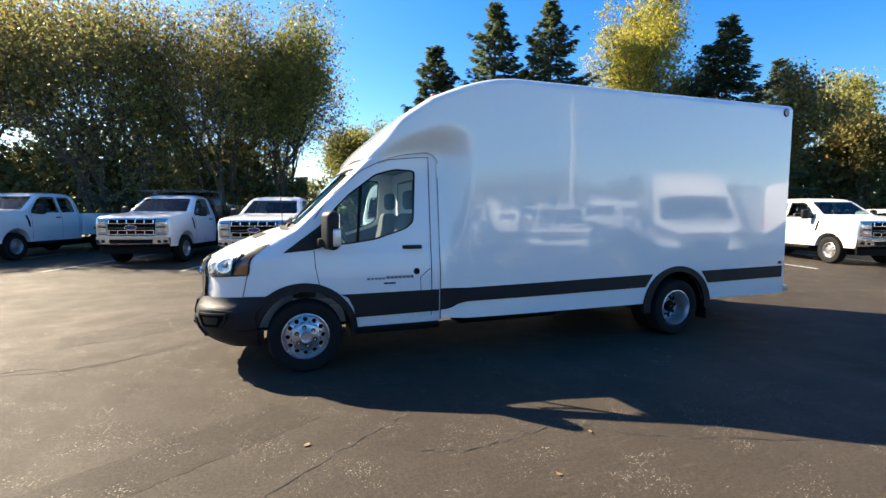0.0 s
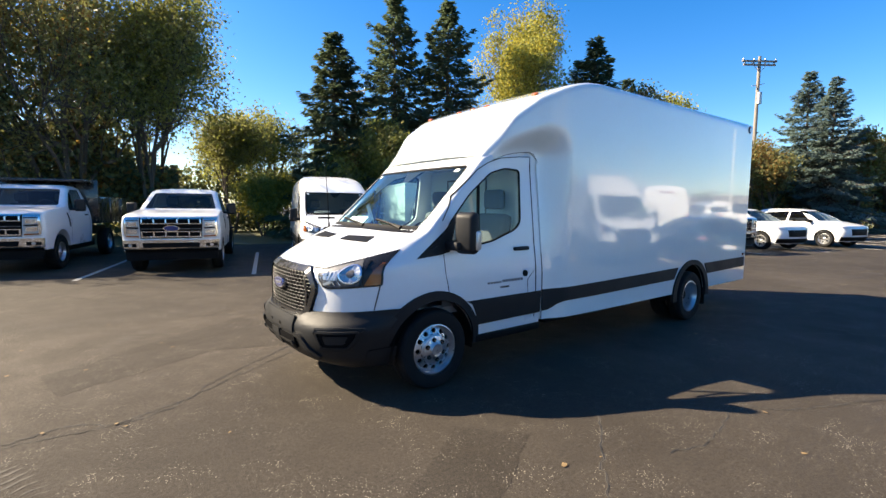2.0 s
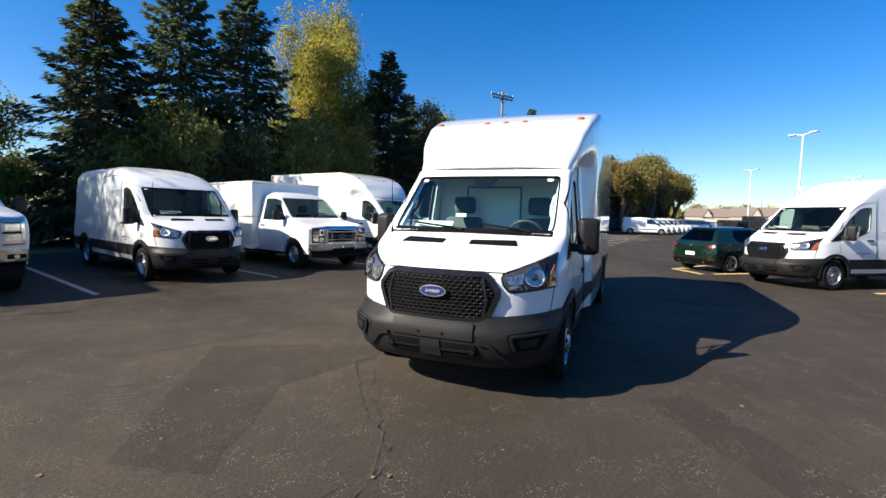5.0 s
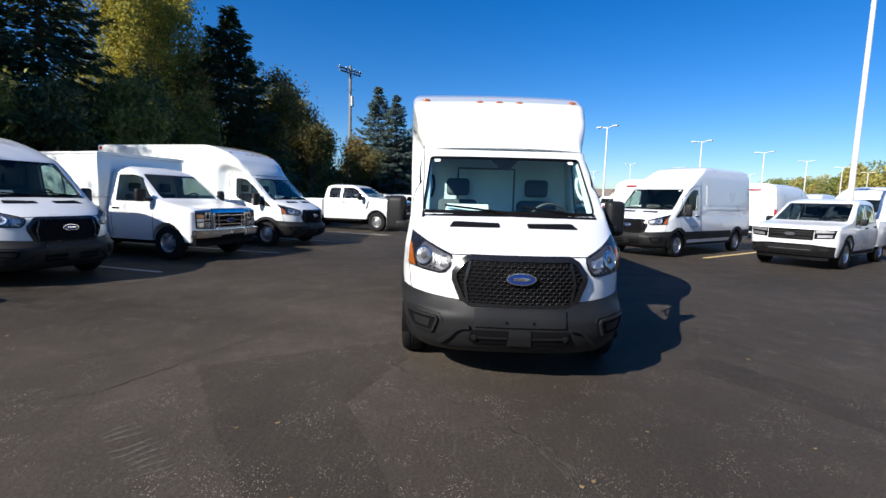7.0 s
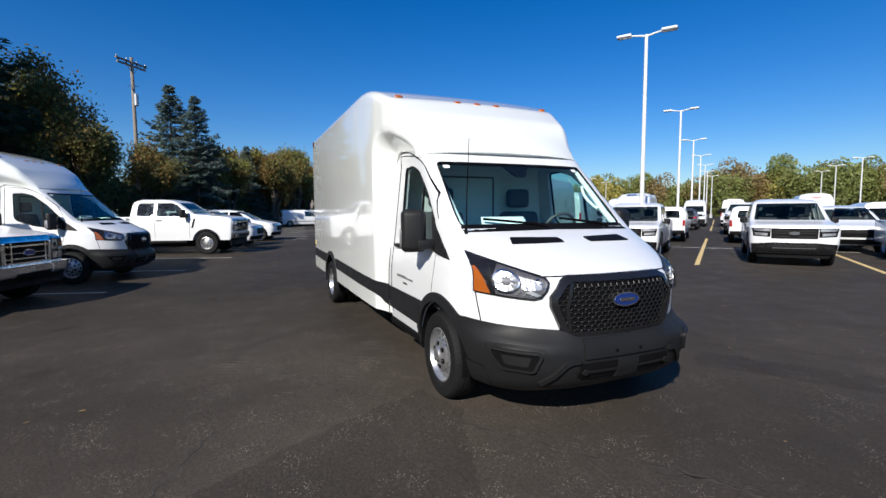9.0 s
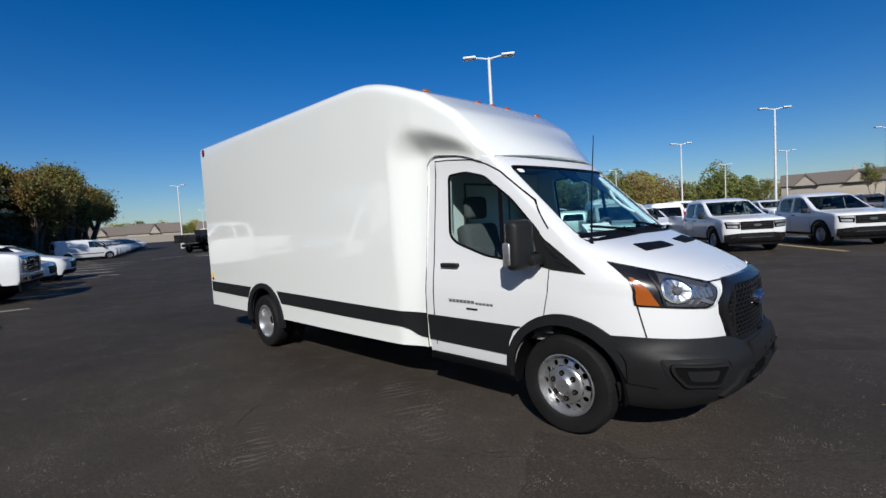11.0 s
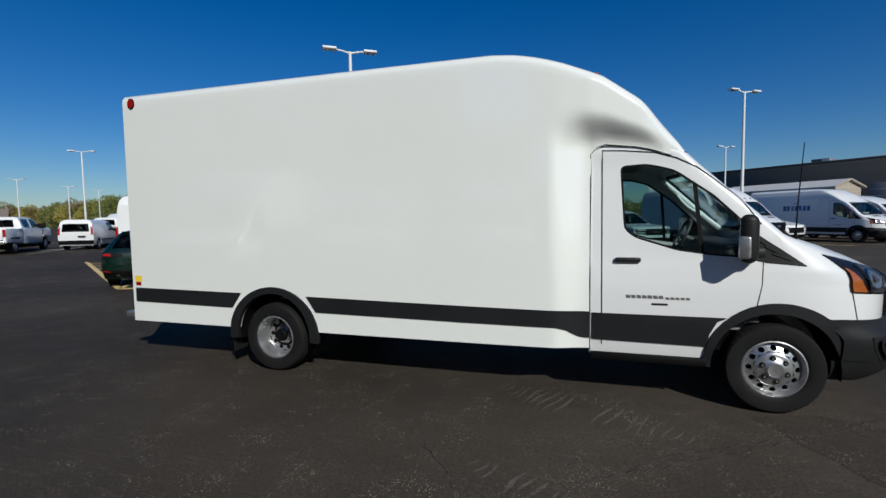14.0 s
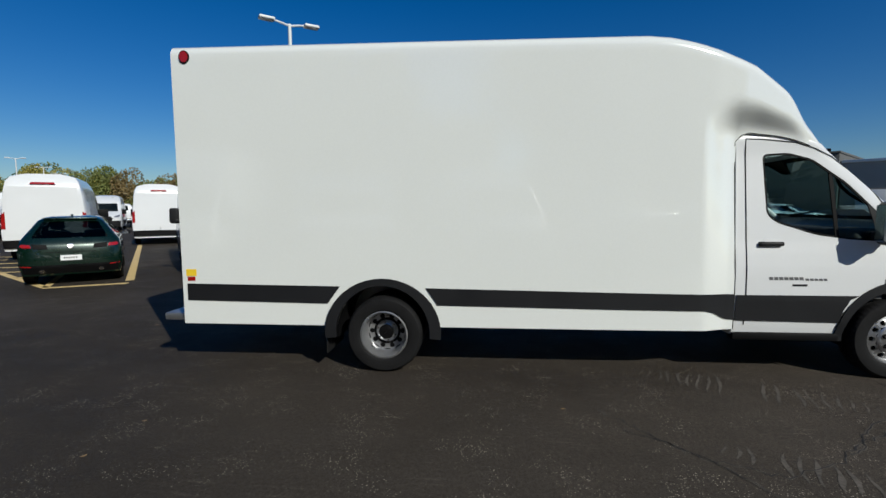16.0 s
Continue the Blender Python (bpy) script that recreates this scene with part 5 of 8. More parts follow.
CUR_PAINT = [PAINT]
MAV = dict(
    xf=[(.32, .80), (.45, .88), (.70, .90), (.97, .89), (1.02, .84), (1.05, .72), (1.09, .25), (1.13, -.22), (1.60, -1.0), (1.68, -1.25), (1.72, -1.6)],
    xc=[(.32, .55), (.97, .62), (1.02, .55), (1.05, .3), (1.09, -.05), (1.13, -.40), (1.60, -1.15), (1.72, -1.75)],
    w=[(.32, .86), (.6, .915), (.95, .915), (1.05, .89), (1.12, .875), (1.60, .765), (1.68, .70), (1.72, .54)],
    xr=[(.3, -2.55), (1.1, -2.55), (1.6, -2.40), (1.72, -2.2)], xd=[(.3, -2.50), (1.6, -2.30), (1.72, -2.05)],
    zs=[.32, .36, .45, .58, .70, .82, .92, .96, .99, 1.01, 1.03, 1.05, 1.07, 1.09, 1.12, 1.2, 1.35, 1.5, 1.60, 1.65, 1.69, 1.71, 1.72], n=2.8, nr=8,
    floor=.5, cab=(-2.50, -.30), ws=[(-.77, 1.145), (.77, 1.145), (.68, 1.59), (-.68, 1.59)], wsx=-1.3, rw=[(-.58, 1.15), (.58, 1.15), (.52, 1.52), (-.52, 1.52)], rwx=-2.1,
    win=[[(-1.18, 1.58), (-.95, 1.50), (-.55, 1.14), (-.55, 1.08), (-1.50, 1.08), (-1.50, 1.58)], [(-1.60, 1.58), (-1.60, 1.08), (-2.28, 1.12), (-2.30, 1.45), (-2.15, 1.56)]],
    arch=[(0, .42, .37)], axles=[0, -3.08], wheel=("steel", .365, .215, .215, .79), mirror=(-.62, 1.0, 1.14, .18, .17), handles=[(-1.38, .98), (-2.2, 1.0)],
    seams=[[(-.50, 1.1), (-.48, .42)], [(-1.55, .40), (-1.55, 1.6)], [(-2.42, 1.5), (-2.42, .9)]], seats=[(-1.25, -.36, .55), (-1.25, .36, .55)], dash=(-.62, -.32, -.75, .75, .85, 1.10), trim_arch=DARK,
    side=[("rocker_trim", [(-2.55, .33), (-.45, .33), (-.45, .42), (-2.55, .42)], DARK, .008, .012)],
    marks=[("grille", "front", [(-.46, .70), (.46, .70), (.47, .955), (-.47, .955)], DARK, .008, .03, False),
           ("grille_bar", "front", [(-.46, .82), (.46, .82), (.46, .845), (-.46, .845)], PLASTIC, .03, .02, False),
           ("grille_slot", "front", [(.08, .875), (.42, .875), (.42, .905), (.08, .905)], PLASTIC, .02, .01, True), ("grille_slot", "front", [(.08, .73), (.42, .73), (.42, .76), (.08, .76)], PLASTIC, .02, .01, True),
           ("emblem", "front", ellipse(0, .835, .11, .042, 16), GREYP, .04, .02, False),
           ("headlamp", "front", [(.48, .735), (.83, .755), (.87, .955), (.48, .955)], DARK, .008, .03, True), ("headlamp_lens", "front", [(.50, .875), (.82, .89), (.83, .94), (.50, .94)], REFLECT, .016, .02, True),
           ("headlamp_lens", "front", [(.54, .765), (.80, .785), (.81, .845), (.54, .83)], REFLECT, .016, .02, True),
           ("bumper", "front", [(-.84, .32), (.84, .32), (.87, .56), (.50, .57), (.46, .60), (-.46, .60), (-.50, .57), (-.87, .56)], GLOSSB, .02, .03, False),
           ("bumper_slot", "front", [(-.46, .38), (.46, .38), (.46, .55), (-.46, .55)], PLASTIC, .028, .01, False),
           ("bumper_slat", "front", [(-.44, .455), (.44, .455), (.44, .475), (-.44, .475)], GREYP, .034, .01, False),
           ("fog_lamp", "front", [(.60, .46), (.76, .46), (.77, .51), (.60, .51)], PLASTIC, .028, .01, True),
           ("air_dam", "front", [(-.72, .22), (.72, .22), (.78, .33), (-.78, .33)], DARK, -.03, .06, False)],
    boxes=[("bed_side", (-4.08, -2.54, .80, .91, .45, 1.14, .03), PAINT), ("bed_side", (-4.08, -2.54, -.91, -.80, .45, 1.14, .03), PAINT), ("bed_floor", (-4.05, -2.54, -.8, .8, .58, .64), DARK),
           ("tailgate", (-4.12, -4.04, -.80, .80, .55, 1.12, .02), PAINT), ("tail_lamp", (-4.11, -4.05, .76, .90, .80, 1.08, .01), REDL), ("tail_lamp", (-4.11, -4.05, -.90, -.76, .80, 1.08, .01), REDL), ("rear_bumper", (-4.18, -4.06, -.88, .88, .42, .58, .02), DARK)],
)
GOLF = dict(
    xf=[(.22, .76), (.35, .84), (.55, .86), (.72, .82), (.80, .70), (.90, .2), (.95, -.20), (1.36, -.95), (1.43, -1.25), (1.465, -1.6)],
    xc=[(.22, .40), (.55, .45), (.75, .40), (.85, .1), (.95, -.40), (1.36, -1.1), (1.465, -1.75)],
    w=[(.22, .84), (.45, .895), (.75, .895), (.90, .865), (.95, .85), (1.36, .575), (1.43, .49), (1.465, .33)],
    xr=[(.22, -3.33), (.40, -3.42), (.62, -3.42), (.85, -3.38), (.98, -3.30), (1.36, -2.98), (1.42, -2.92), (1.45, -2.70), (1.465, -2.4)], xd=[(.22, -3.15), (.85, -3.15), (.98, -3.08), (1.36, -2.80), (1.465, -2.3)],
    zs=[.22, .28, .36, .45, .55, .66, .75, .82, .87, .91, .95, 1.05, 1.15, 1.25, 1.36, 1.40, 1.43, 1.45, 1.465], n=2.6, nr=3.6,
    floor=.45, cab=(-3.05, -.20), ws=[(-.72, .99), (.72, .99), (.54, 1.34), (-.54, 1.34)], wsx=-1.2, rw=[(-.65, 1.0), (.65, 1.0), (.48, 1.345), (-.48, 1.345)], rwx=-2.85, glass_side=DGLASS,
    win=[[(-1.0, 1.36), (-.55, 1.0), (-.55, .96), (-1.45, .96), (-1.45, 1.38)], [(-1.52, 1.38), (-1.52, .96), (-2.30, .98), (-2.45, 1.12), (-2.35, 1.36)]],
    arch=[(0, .36, .32), (-2.63, .36, .32)], axles=[0, -2.63], wheel=("five", .32, .23, .21, .78), mirror=(-.52, .98, .99, .18, .13), handles=[(-1.35, .82), (-2.25, .84)], handle=GREEN,
    seams=[[(-.45, .95), (-.40, .30)], [(-1.48, .30), (-1.48, 1.38)]], seats=[(-1.3, -.36, .40), (-1.3, .36, .40)], dash=(-.75, -.40, -.7, .7, .70, .94),
    marks=[("tail_lamp", "rear", [(.64, .805), (.80, .815), (.835, .85), (.80, .885), (.66, .870)], REDL, .010, .03, True), ("tail_lamp_shade", "rear", [(.38, .775), (.62, .785), (.64, .885), (.40, .865)], DARK, .011, .02, True),
           ("number_plate", "rear", [(-.18, .53), (.18, .53), (.18, .64), (-.18, .64)], LICENCE, .018, .012, False), *[("plate_bar", "rear", [(-.10 + .04 * k, .57), (-.075 + .04 * k, .57), (-.075 + .04 * k, .605), (-.10 + .04 * k, .605)], GREYP, .021, .002, False) for k in range(6)],
           ("plate_recess", "rear", [(-.38, .50), (.38, .50), (.34, .68), (-.34, .68)], GREEN, .005, .006, False),
           ("rear_valance", "rear", [(-.80, .26), (.80, .26), (.82, .44), (-.82, .44)], DARK, .008, .02, False), ("exhaust_tip", "rear", ellipse(.50, .31, .045, .035, 14), CHROME, .03, .05, True),
           ("reflector", "rear", [(.66, .40), (.84, .42), (.84, .44), (.66, .42)], REDL, .010, .02, True), ("emblem", "rear", ellipse(0, .83, .055, .055, 18), CHROME, .02, .02, False), ("tailgate_line", "rear", [(-.42, .70), (.42, .70), (.42, .712), (-.42, .712)], DARK, .004, .004, False),
           ("grille", "front", [(-.55, .60), (.55, .60), (.58, .68), (-.58, .68)], DARK, .006, .02, False), ("headlamp", "front", [(.50, .60), (.76, .62), (.78, .70), (.52, .69)], REFLECT, .01, .02, True), ("number_plate", "front", [(-.2, .42), (.2, .42), (.2, .52), (-.2, .52)], LICENCE, .02, .02, False)],
    boxes=[("roof_spoiler", (-3.02, -2.78, -.47, .47, 1.395, 1.425, .012), GREEN), ("roof_aerial", (-2.66, -2.56, -.02, .02, 1.45, 1.50, .01), GREEN)],
)
CONNECT = dict(
    xf=[(.28, .72), (.40, .82), (.62, .84), (.85, .80), (.95, .62), (1.08, .15), (1.15, -.08), (1.66, -.78), (1.78, -1.1), (1.83, -1.5)],
    xc=[(.28, .40), (.8, .45), (.95, .3), (1.08, -.05), (1.15, -.28), (1.66, -.95), (1.83, -1.7)],
    w=[(.28, .86), (.5, .91), (.95, .915), (1.15, .90), (1.60, .82), (1.74, .76), (1.80, .66), (1.83, .48)],
    xr=[(.28, -3.85), (1.0, -3.92), (1.6, -3.84), (1.83, -3.7)], xd=[(.28, -3.78), (1.0, -3.84), (1.6, -3.76), (1.83, -3.6)],
    zs=[.28, .34, .45, .60, .75, .86, .92, .98, 1.03, 1.08, 1.15, 1.28, 1.42, 1.55, 1.66, 1.72, 1.77, 1.80, 1.815, 1.83], n=2.7, nr=8,
    floor=.45, cab=(-3.8, -.1), ws=[(-.75, 1.19), (.75, 1.19), (.66, 1.64), (-.66, 1.64)], wsx=-1.1, rw=[(-.70, 1.10), (.70, 1.10), (.64, 1.58), (-.64, 1.58)], rwx=-3.5,
    win=[[(-1.0, 1.66), (-.80, 1.58), (-.34, 1.16), (-.34, 1.10), (-1.45, 1.12), (-1.50, 1.66)]],
    arch=[(0, .38, .33), (-3.06, .38, .33)], axles=[0, -3.06], wheel=("steel", .33, .205, .2, .78), mirror=(-.40, 1.02, 1.16, .18, .22), handles=[(-1.40, .98)],
    seams=[[(-.32, 1.1), (-.25, .35)], [(-1.58, .35), (-1.58, 1.68)], [(-2.75, .4), (-2.75, 1.68)]], seats=[(-1.1, -.36, .5), (-1.1, .36, .5)], dash=(-.55, -.15, -.75, .75, .85, 1.14),
    side=[("rub_strip", [(-2.65, .56), (-.42, .56), (-.42, .62), (-2.65, .62)], DARK, .010, .014)],
    marks=[("grille", "front", [(-.45, .48), (.45, .48), (.50, .74), (-.50, .74)], DARK, .006, .02, False), ("headlamp", "front", [(.50, .78), (.80, .82), (.84, .98), (.56, .90)], REFLECT, .01, .02, True), ("bumper", "front", [(-.84, .30), (.84, .30), (.86, .46), (-.86, .46)], DARK, .012, .02, False),
           ("tail_lamp", "rear", [(.78, .92), (.89, .92), (.86, 1.48), (.76, 1.42)], REDL, .012, .03, True), ("rear_bumper", "rear", [(-.88, .34), (.88, .34), (.89, .58), (-.89, .58)], DARK, .05, .06, False), ("number_plate", "rear", [(-.5, .74), (-.1, .74), (-.1, .86), (-.5, .86)], PLASTIC, .01, .01, False)],
)
SUV = dict(
    xf=[(.28, .76), (.42, .86), (.70, .88), (.92, .84), (.98, .70), (1.06, .15), (1.12, -.20), (1.56, -.95), (1.65, -1.25), (1.69, -1.7)],
    xc=[(.28, .42), (.85, .48), (.98, .35), (1.06, -.05), (1.12, -.40), (1.56, -1.1), (1.69, -1.85)],
    w=[(.28, .88), (.55, .94), (.95, .94), (1.12, .90), (1.56, .70), (1.65, .60), (1.69, .42)],
    xr=[(.28, -3.62), (.7, -3.72), (1.05, -3.66), (1.55, -3.28), (1.69, -2.9)], xd=[(.28, -3.4), (1.05, -3.42), (1.55, -3.05), (1.69, -2.75)],
    zs=[.28, .34, .45, .60, .75, .88, .94, .98, 1.02, 1.06, 1.12, 1.25, 1.40, 1.56, 1.62, 1.66, 1.69], n=2.7, nr=4,
    floor=.5, cab=(-3.2, -.25), ws=[(-.76, 1.15), (.76, 1.15), (.60, 1.54), (-.60, 1.54)], wsx=-1.2, rw=[(-.68, 1.12), (.68, 1.12), (.58, 1.50), (-.58, 1.50)], rwx=-2.9, glass_side=DGLASS,
    win=[[(-1.12, 1.55), (-.62, 1.15), (-.60, 1.10), (-1.55, 1.10), (-1.58, 1.57)], [(-1.66, 1.57), (-1.64, 1.10), (-2.50, 1.12), (-2.95, 1.25), (-2.65, 1.52)]],
    arch=[(0, .42, .36), (-2.71, .42, .36)], axles=[0, -2.71], wheel=("five", .36, .235, .22, .82), mirror=(-.58, 1.03, 1.14, .2, .16), handles=[(-1.45, .95), (-2.4, .97)],
    seams=[[(-.5, 1.1), (-.42, .4)], [(-1.6, .4), (-1.6, 1.57)]], seats=[(-1.35, -.38, .55), (-1.35, .38, .55)], dash=(-.75, -.35, -.78, .78, .85, 1.10), trim_arch=DARK,
    marks=[("grille", "front", [(-.5, .55), (.5, .55), (.56, .82), (-.56, .82)], DARK, .006, .02, False), ("headlamp", "front", [(.56, .80), (.86, .84), (.88, .92), (.58, .90)], REFLECT, .01, .02, True), ("bumper", "front", [(-.86, .30), (.86, .30), (.88, .48), (-.88, .48)], DARK, .012, .02, False),
           ("tail_lamp", "rear", [(.60, .92), (.88, .94), (.90, 1.06), (.60, 1.04)], REDL, .012, .03, True), ("rear_bumper", "rear", [(-.86, .30), (.86, .30), (.88, .52), (-.88, .52)], DARK, .02, .03, False), ("number_plate", "rear", [(-.26, .75), (.26, .75), (.26, .87), (-.26, .87)], PLASTIC, .01, .01, False)],
)
ECON = dict(
    xf=[(.42, .72), (.55, .79), (1.08, .80), (1.16, .74), (1.20, .55), (1.27, .10), (1.33, -.20), (1.92, -.92), (2.02, -1.12), (2.08, -1.4)],
    xc=[(.42, .58), (1.08, .62), (1.16, .5), (1.25, .0), (1.33, -.38), (1.92, -1.08), (2.08, -1.55)],
    w=[(.42, .95), (.7, 1.0), (1.1, 1.0), (1.32, .95), (1.92, .82), (2.02, .74), (2.08, .56)],
    xr=[(.42, -1.72)], xd=[(.42, -1.68)],
    zs=[.42, .5, .62, .75, .9, 1.02, 1.08, 1.12, 1.16, 1.20, 1.25, 1.29, 1.32, 1.45, 1.6, 1.75, 1.92, 1.98, 2.02, 2.05, 2.08], n=2.9, nr=8,
    floor=.65, cab=(-1.66, -.25), ws=[(-.82, 1.36), (.82, 1.36), (.70, 1.90), (-.70, 1.90)], wsx=-1.3, win=[[(-1.02, 1.88), (-.86, 1.82), (-.42, 1.36), (-.42, 1.28), (-1.50, 1.28), (-1.50, 1.88)]],
    arch=[(0, .46, .38)], axles=[0, -4.0], wheel=("steel", .385, .21, .22, .86), mirror=(-.50, 1.16, 1.42, .22, .28), handles=[(-1.45, 1.12)], seams=[[(-.35, 1.3), (-.40, .48)], [(-1.60, .48), (-1.60, 1.92)]],
    seats=[(-1.15, -.42, .75), (-1.15, .42, .75)], dash=(-.62, -.28, -.8, .8, 1.0, 1.32),
    marks=[("grille_frame", "front", [(-.52, .69), (.52, .69), (.535, 1.16), (-.535, 1.16)], CHROME, .035, .06, False), ("grille", "front", [(-.44, .745), (.44, .745), (.45, 1.065), (-.45, 1.065)], GRILLB, .041, .02, False),
           ("grille_bar", "front", [(-.45, .990), (.45, .990), (.45, 1.020), (-.45, 1.020)], CHROME, .05, .02, False), ("grille_bar", "front", [(-.45, .79), (.45, .79), (.45, .815), (-.45, .815)], CHROME, .05, .02, False), ("grille_bar", "front", [(-.46, .885), (.46, .885), (.46, .898), (-.46, .898)], CHROME, .05, .02, False),
           ("grille_post", "front", [(.34, .745), (.375, .745), (.38, 1.065), (.345, 1.065)], CHROME, .052, .02, True), ("emblem", "front", ellipse(0, .89, .13, .055, 20), CHROME, .056, .03, False), ("emblem_face", "front", ellipse(0, .89, .115, .044, 20), BLUEO, .060, .004, False),
           ("headlamp", "front", [(.54, .71), (.90, .72), (.92, 1.10), (.55, 1.12)], PLASTIC, .02, .03, True), ("lamp_bezel", "front", [(.54, 1.095), (.92, 1.085), (.92, 1.115), (.54, 1.135)], CHROME, .026, .03, True),
           ("headlamp_bowl", "front", [(.575, .90), (.715, .905), (.72, 1.075), (.58, 1.085)], CHROME, .026, .02, True), ("headlamp_bowl", "front", [(.575, .74), (.88, .75), (.885, .86), (.575, .86)], CHROME, .026, .02, True),
           ("lamp_rib", "front", [(.72, .74), (.735, .74), (.735, 1.08), (.72, 1.08)], PLASTIC, .030, .02, True), ("headlamp_bulb", "front", ellipse(.645, .985, .035, .045, 12), DARK, .030, .01, True),
           ("turn_lamp", "front", [(.735, .95), (.895, .95), (.90, 1.03), (.735, 1.03)], AMBER, .028, .02, True), ("lamp_reflector", "front", [(.735, .88), (.89, .88), (.893, .935), (.735, .935)], REFLECT, .026, .02, True),
           ("bumper", "front", [(-.96, .52), (.96, .52), (.96, .69), (-.96, .69)], CHROME, .13, .15, False), ("bumper_intake", "front", [(-.40, .50), (.40, .50), (.38, .58), (-.38, .57)], DARK, .136, .01, False), ("valance", "front", [(-.92, .34), (.92, .34), (.93, .52), (-.93, .52)], DARK, .09, .10, False)],
    boxes=[("utility_box", (-5.6, -1.74, -1.16, 1.16, .55, 2.31, .04), BOXW), ("box_roof_cap", (-5.62, -1.70, -1.17, 1.17, 2.30, 2.375, .035), BOXW), ("box_rail", (-5.6, -1.73, -1.175, 1.175, 1.34, 1.37, .004), GALV),
           ("box_skirt", (-3.3, -1.76, -1.17, 1.17, .42, .56, .02), BOXW)],
)
TVAN = dict(
    xf=[(.30, .93), (.5, .98), (.90, 1.0), (1.0, .985), (1.04, .95), (1.13, .765), (1.25, .46), (1.355, .19), (1.97, -.45), (2.04, -.55), (2.3, -.95), (2.5, -1.5), (2.58, -2.0), (2.6, -2.5)],
    xc=[(.30, .45), (.7, .42), (1.0, .40), (1.1, .38), (1.2, .30), (1.3, .12), (1.36, -.03), (1.97, -.62), (2.04, -.74), (2.3, -1.25), (2.5, -1.8), (2.6, -2.7)],
    w=[(.30, .98), (.70, 1.03), (.95, 1.03), (1.36, .99), (2.0, .93), (2.3, .885), (2.48, .81), (2.55, .70), (2.6, .4)],
    xr=[(.4, -4.75), (2.3, -4.72), (2.6, -4.45)], xd=[(.4, -4.65), (2.3, -4.6), (2.6, -4.4)],
    zs=[.30, .40, .5, .65, .8, .92, 1.0, 1.03, 1.06, 1.1, 1.14, 1.18, 1.22, 1.26, 1.3, 1.34, 1.4, 1.5, 1.65, 1.8, 1.97, 2.04, 2.15, 2.25, 2.35, 2.43, 2.5, 2.55, 2.58, 2.59, 2.6], n=2.5, nr=7,
    floor=.65, cab=(-1.5, .0), ws=[(-.79, 1.40), (.79, 1.40), (.73, 1.96), (-.73, 1.96)], wsx=-.95, win=[[(-1.11, 1.95), (-.90, 1.96), (-.70, 1.91), (-.42, 1.70), (-.16, 1.43), (-.13, 1.20), (-.68, 1.25), (-1.05, 1.40)]],
    arch=[(0, .43, .35), (-3.75, .43, .35)], axles=[0, -3.75], wheel=("steel", .35, .217, .2, .88), mirror=(-.22, 1.17, 1.36, .18, .34), handles=[(-1.05, 1.18)], seams=[[(-1.235, .47), (-1.235, 2.0)]], seats=[(-.75, -.48, .82), (-.75, .48, .82)], dash=(-.32, .0, -.9, .9, .98, 1.30),
    side=[("side_band", [(-3.2, .51), (-.47, .50), (-.40, .735), (-3.2, .735)], STRIPE, .008, .014)],
    marks=[("grille", "front", [(-.40, 1.05), (.40, 1.05), (.52, .90), (.42, .68), (-.42, .68), (-.52, .90)], DARK, .012, .03, False), ("emblem", "front", ellipse(0, .905, .11, .045, 16), CHROME, .03, .02, False), ("headlamp", "front", [(.56, .98), (.86, .98), (.93, 1.10), (.90, 1.17), (.62, 1.06)], REFLECT, .012, .03, True),
           ("bumper", "front", [(-.93, .30), (.93, .30), (.95, .74), (.55, .74), (.42, .67), (-.42, .67), (-.55, .74), (-.95, .74)], PLASTIC, .02, .03, False),
           ("tail_lamp", "rear", [(.90, .95), (1.0, .95), (.985, 1.45), (.90, 1.45)], REDL, .012, .03, True), ("rear_bumper", "rear", [(-.98, .38), (.98, .38), (.99, .62), (-.99, .62)], DARK, .05, .06, False), ("high_brake_lamp", "rear", [(-.30, 2.28), (.30, 2.28), (.26, 2.34), (-.26, 2.34)], REDL, .02, .04, False),
           ("door_gap", "rear", [(-.006, .62), (.006, .62), (.006, 2.2), (-.006, 2.2)], DARK, .004, .004, False), ("rear_panel", "rear", [(-.86, .75), (.86, .75), (.80, 2.2), (-.80, 2.2)], PAINT, .006, .01, False)],
)


# ---- trees ----
def cards(name, c, d, nrm, ln, wd, mat, parent, kind=""):
    """Many small leaf blades: centres, directions, normals, lengths and widths as arrays."""
    d = d / np.linalg.norm(d, axis=1)[:, None]
    s = np.cross(d, nrm)
    s = s / np.maximum(1e-6, np.linalg.norm(s, axis=1))[:, None]
    up = np.cross(s, d)
    n = len(c)
    v = np.empty((n, 4, 3))
    v[:, 0] = c - d * ln[:, None] * .5
    v[:, 1] = c + s * wd[:, None] * .5 + up * wd[:, None] * .15
    v[:, 2] = c + d * ln[:, None] * .5
    v[:, 3] = c - s * wd[:, None] * .5 + up * wd[:, None] * .15
    me = bpy.data.meshes.new(name)
    me.vertices.add(n * 4)
    me.vertices.foreach_set("co", v.reshape(-1))
    me.loops.add(n * 4)
    me.loops.foreach_set("vertex_index", np.arange(n * 4, dtype=np.int32))
    me.polygons.add(n)
    me.polygons.foreach_set("loop_start", np.arange(0, n * 4, 4, dtype=np.int32))
    me.update(calc_edges=True)
    me.materials.append(mat)
    ob = new(name, me)
    ob.parent = parent
    if kind:
        ob["kind"] = kind
    return ob


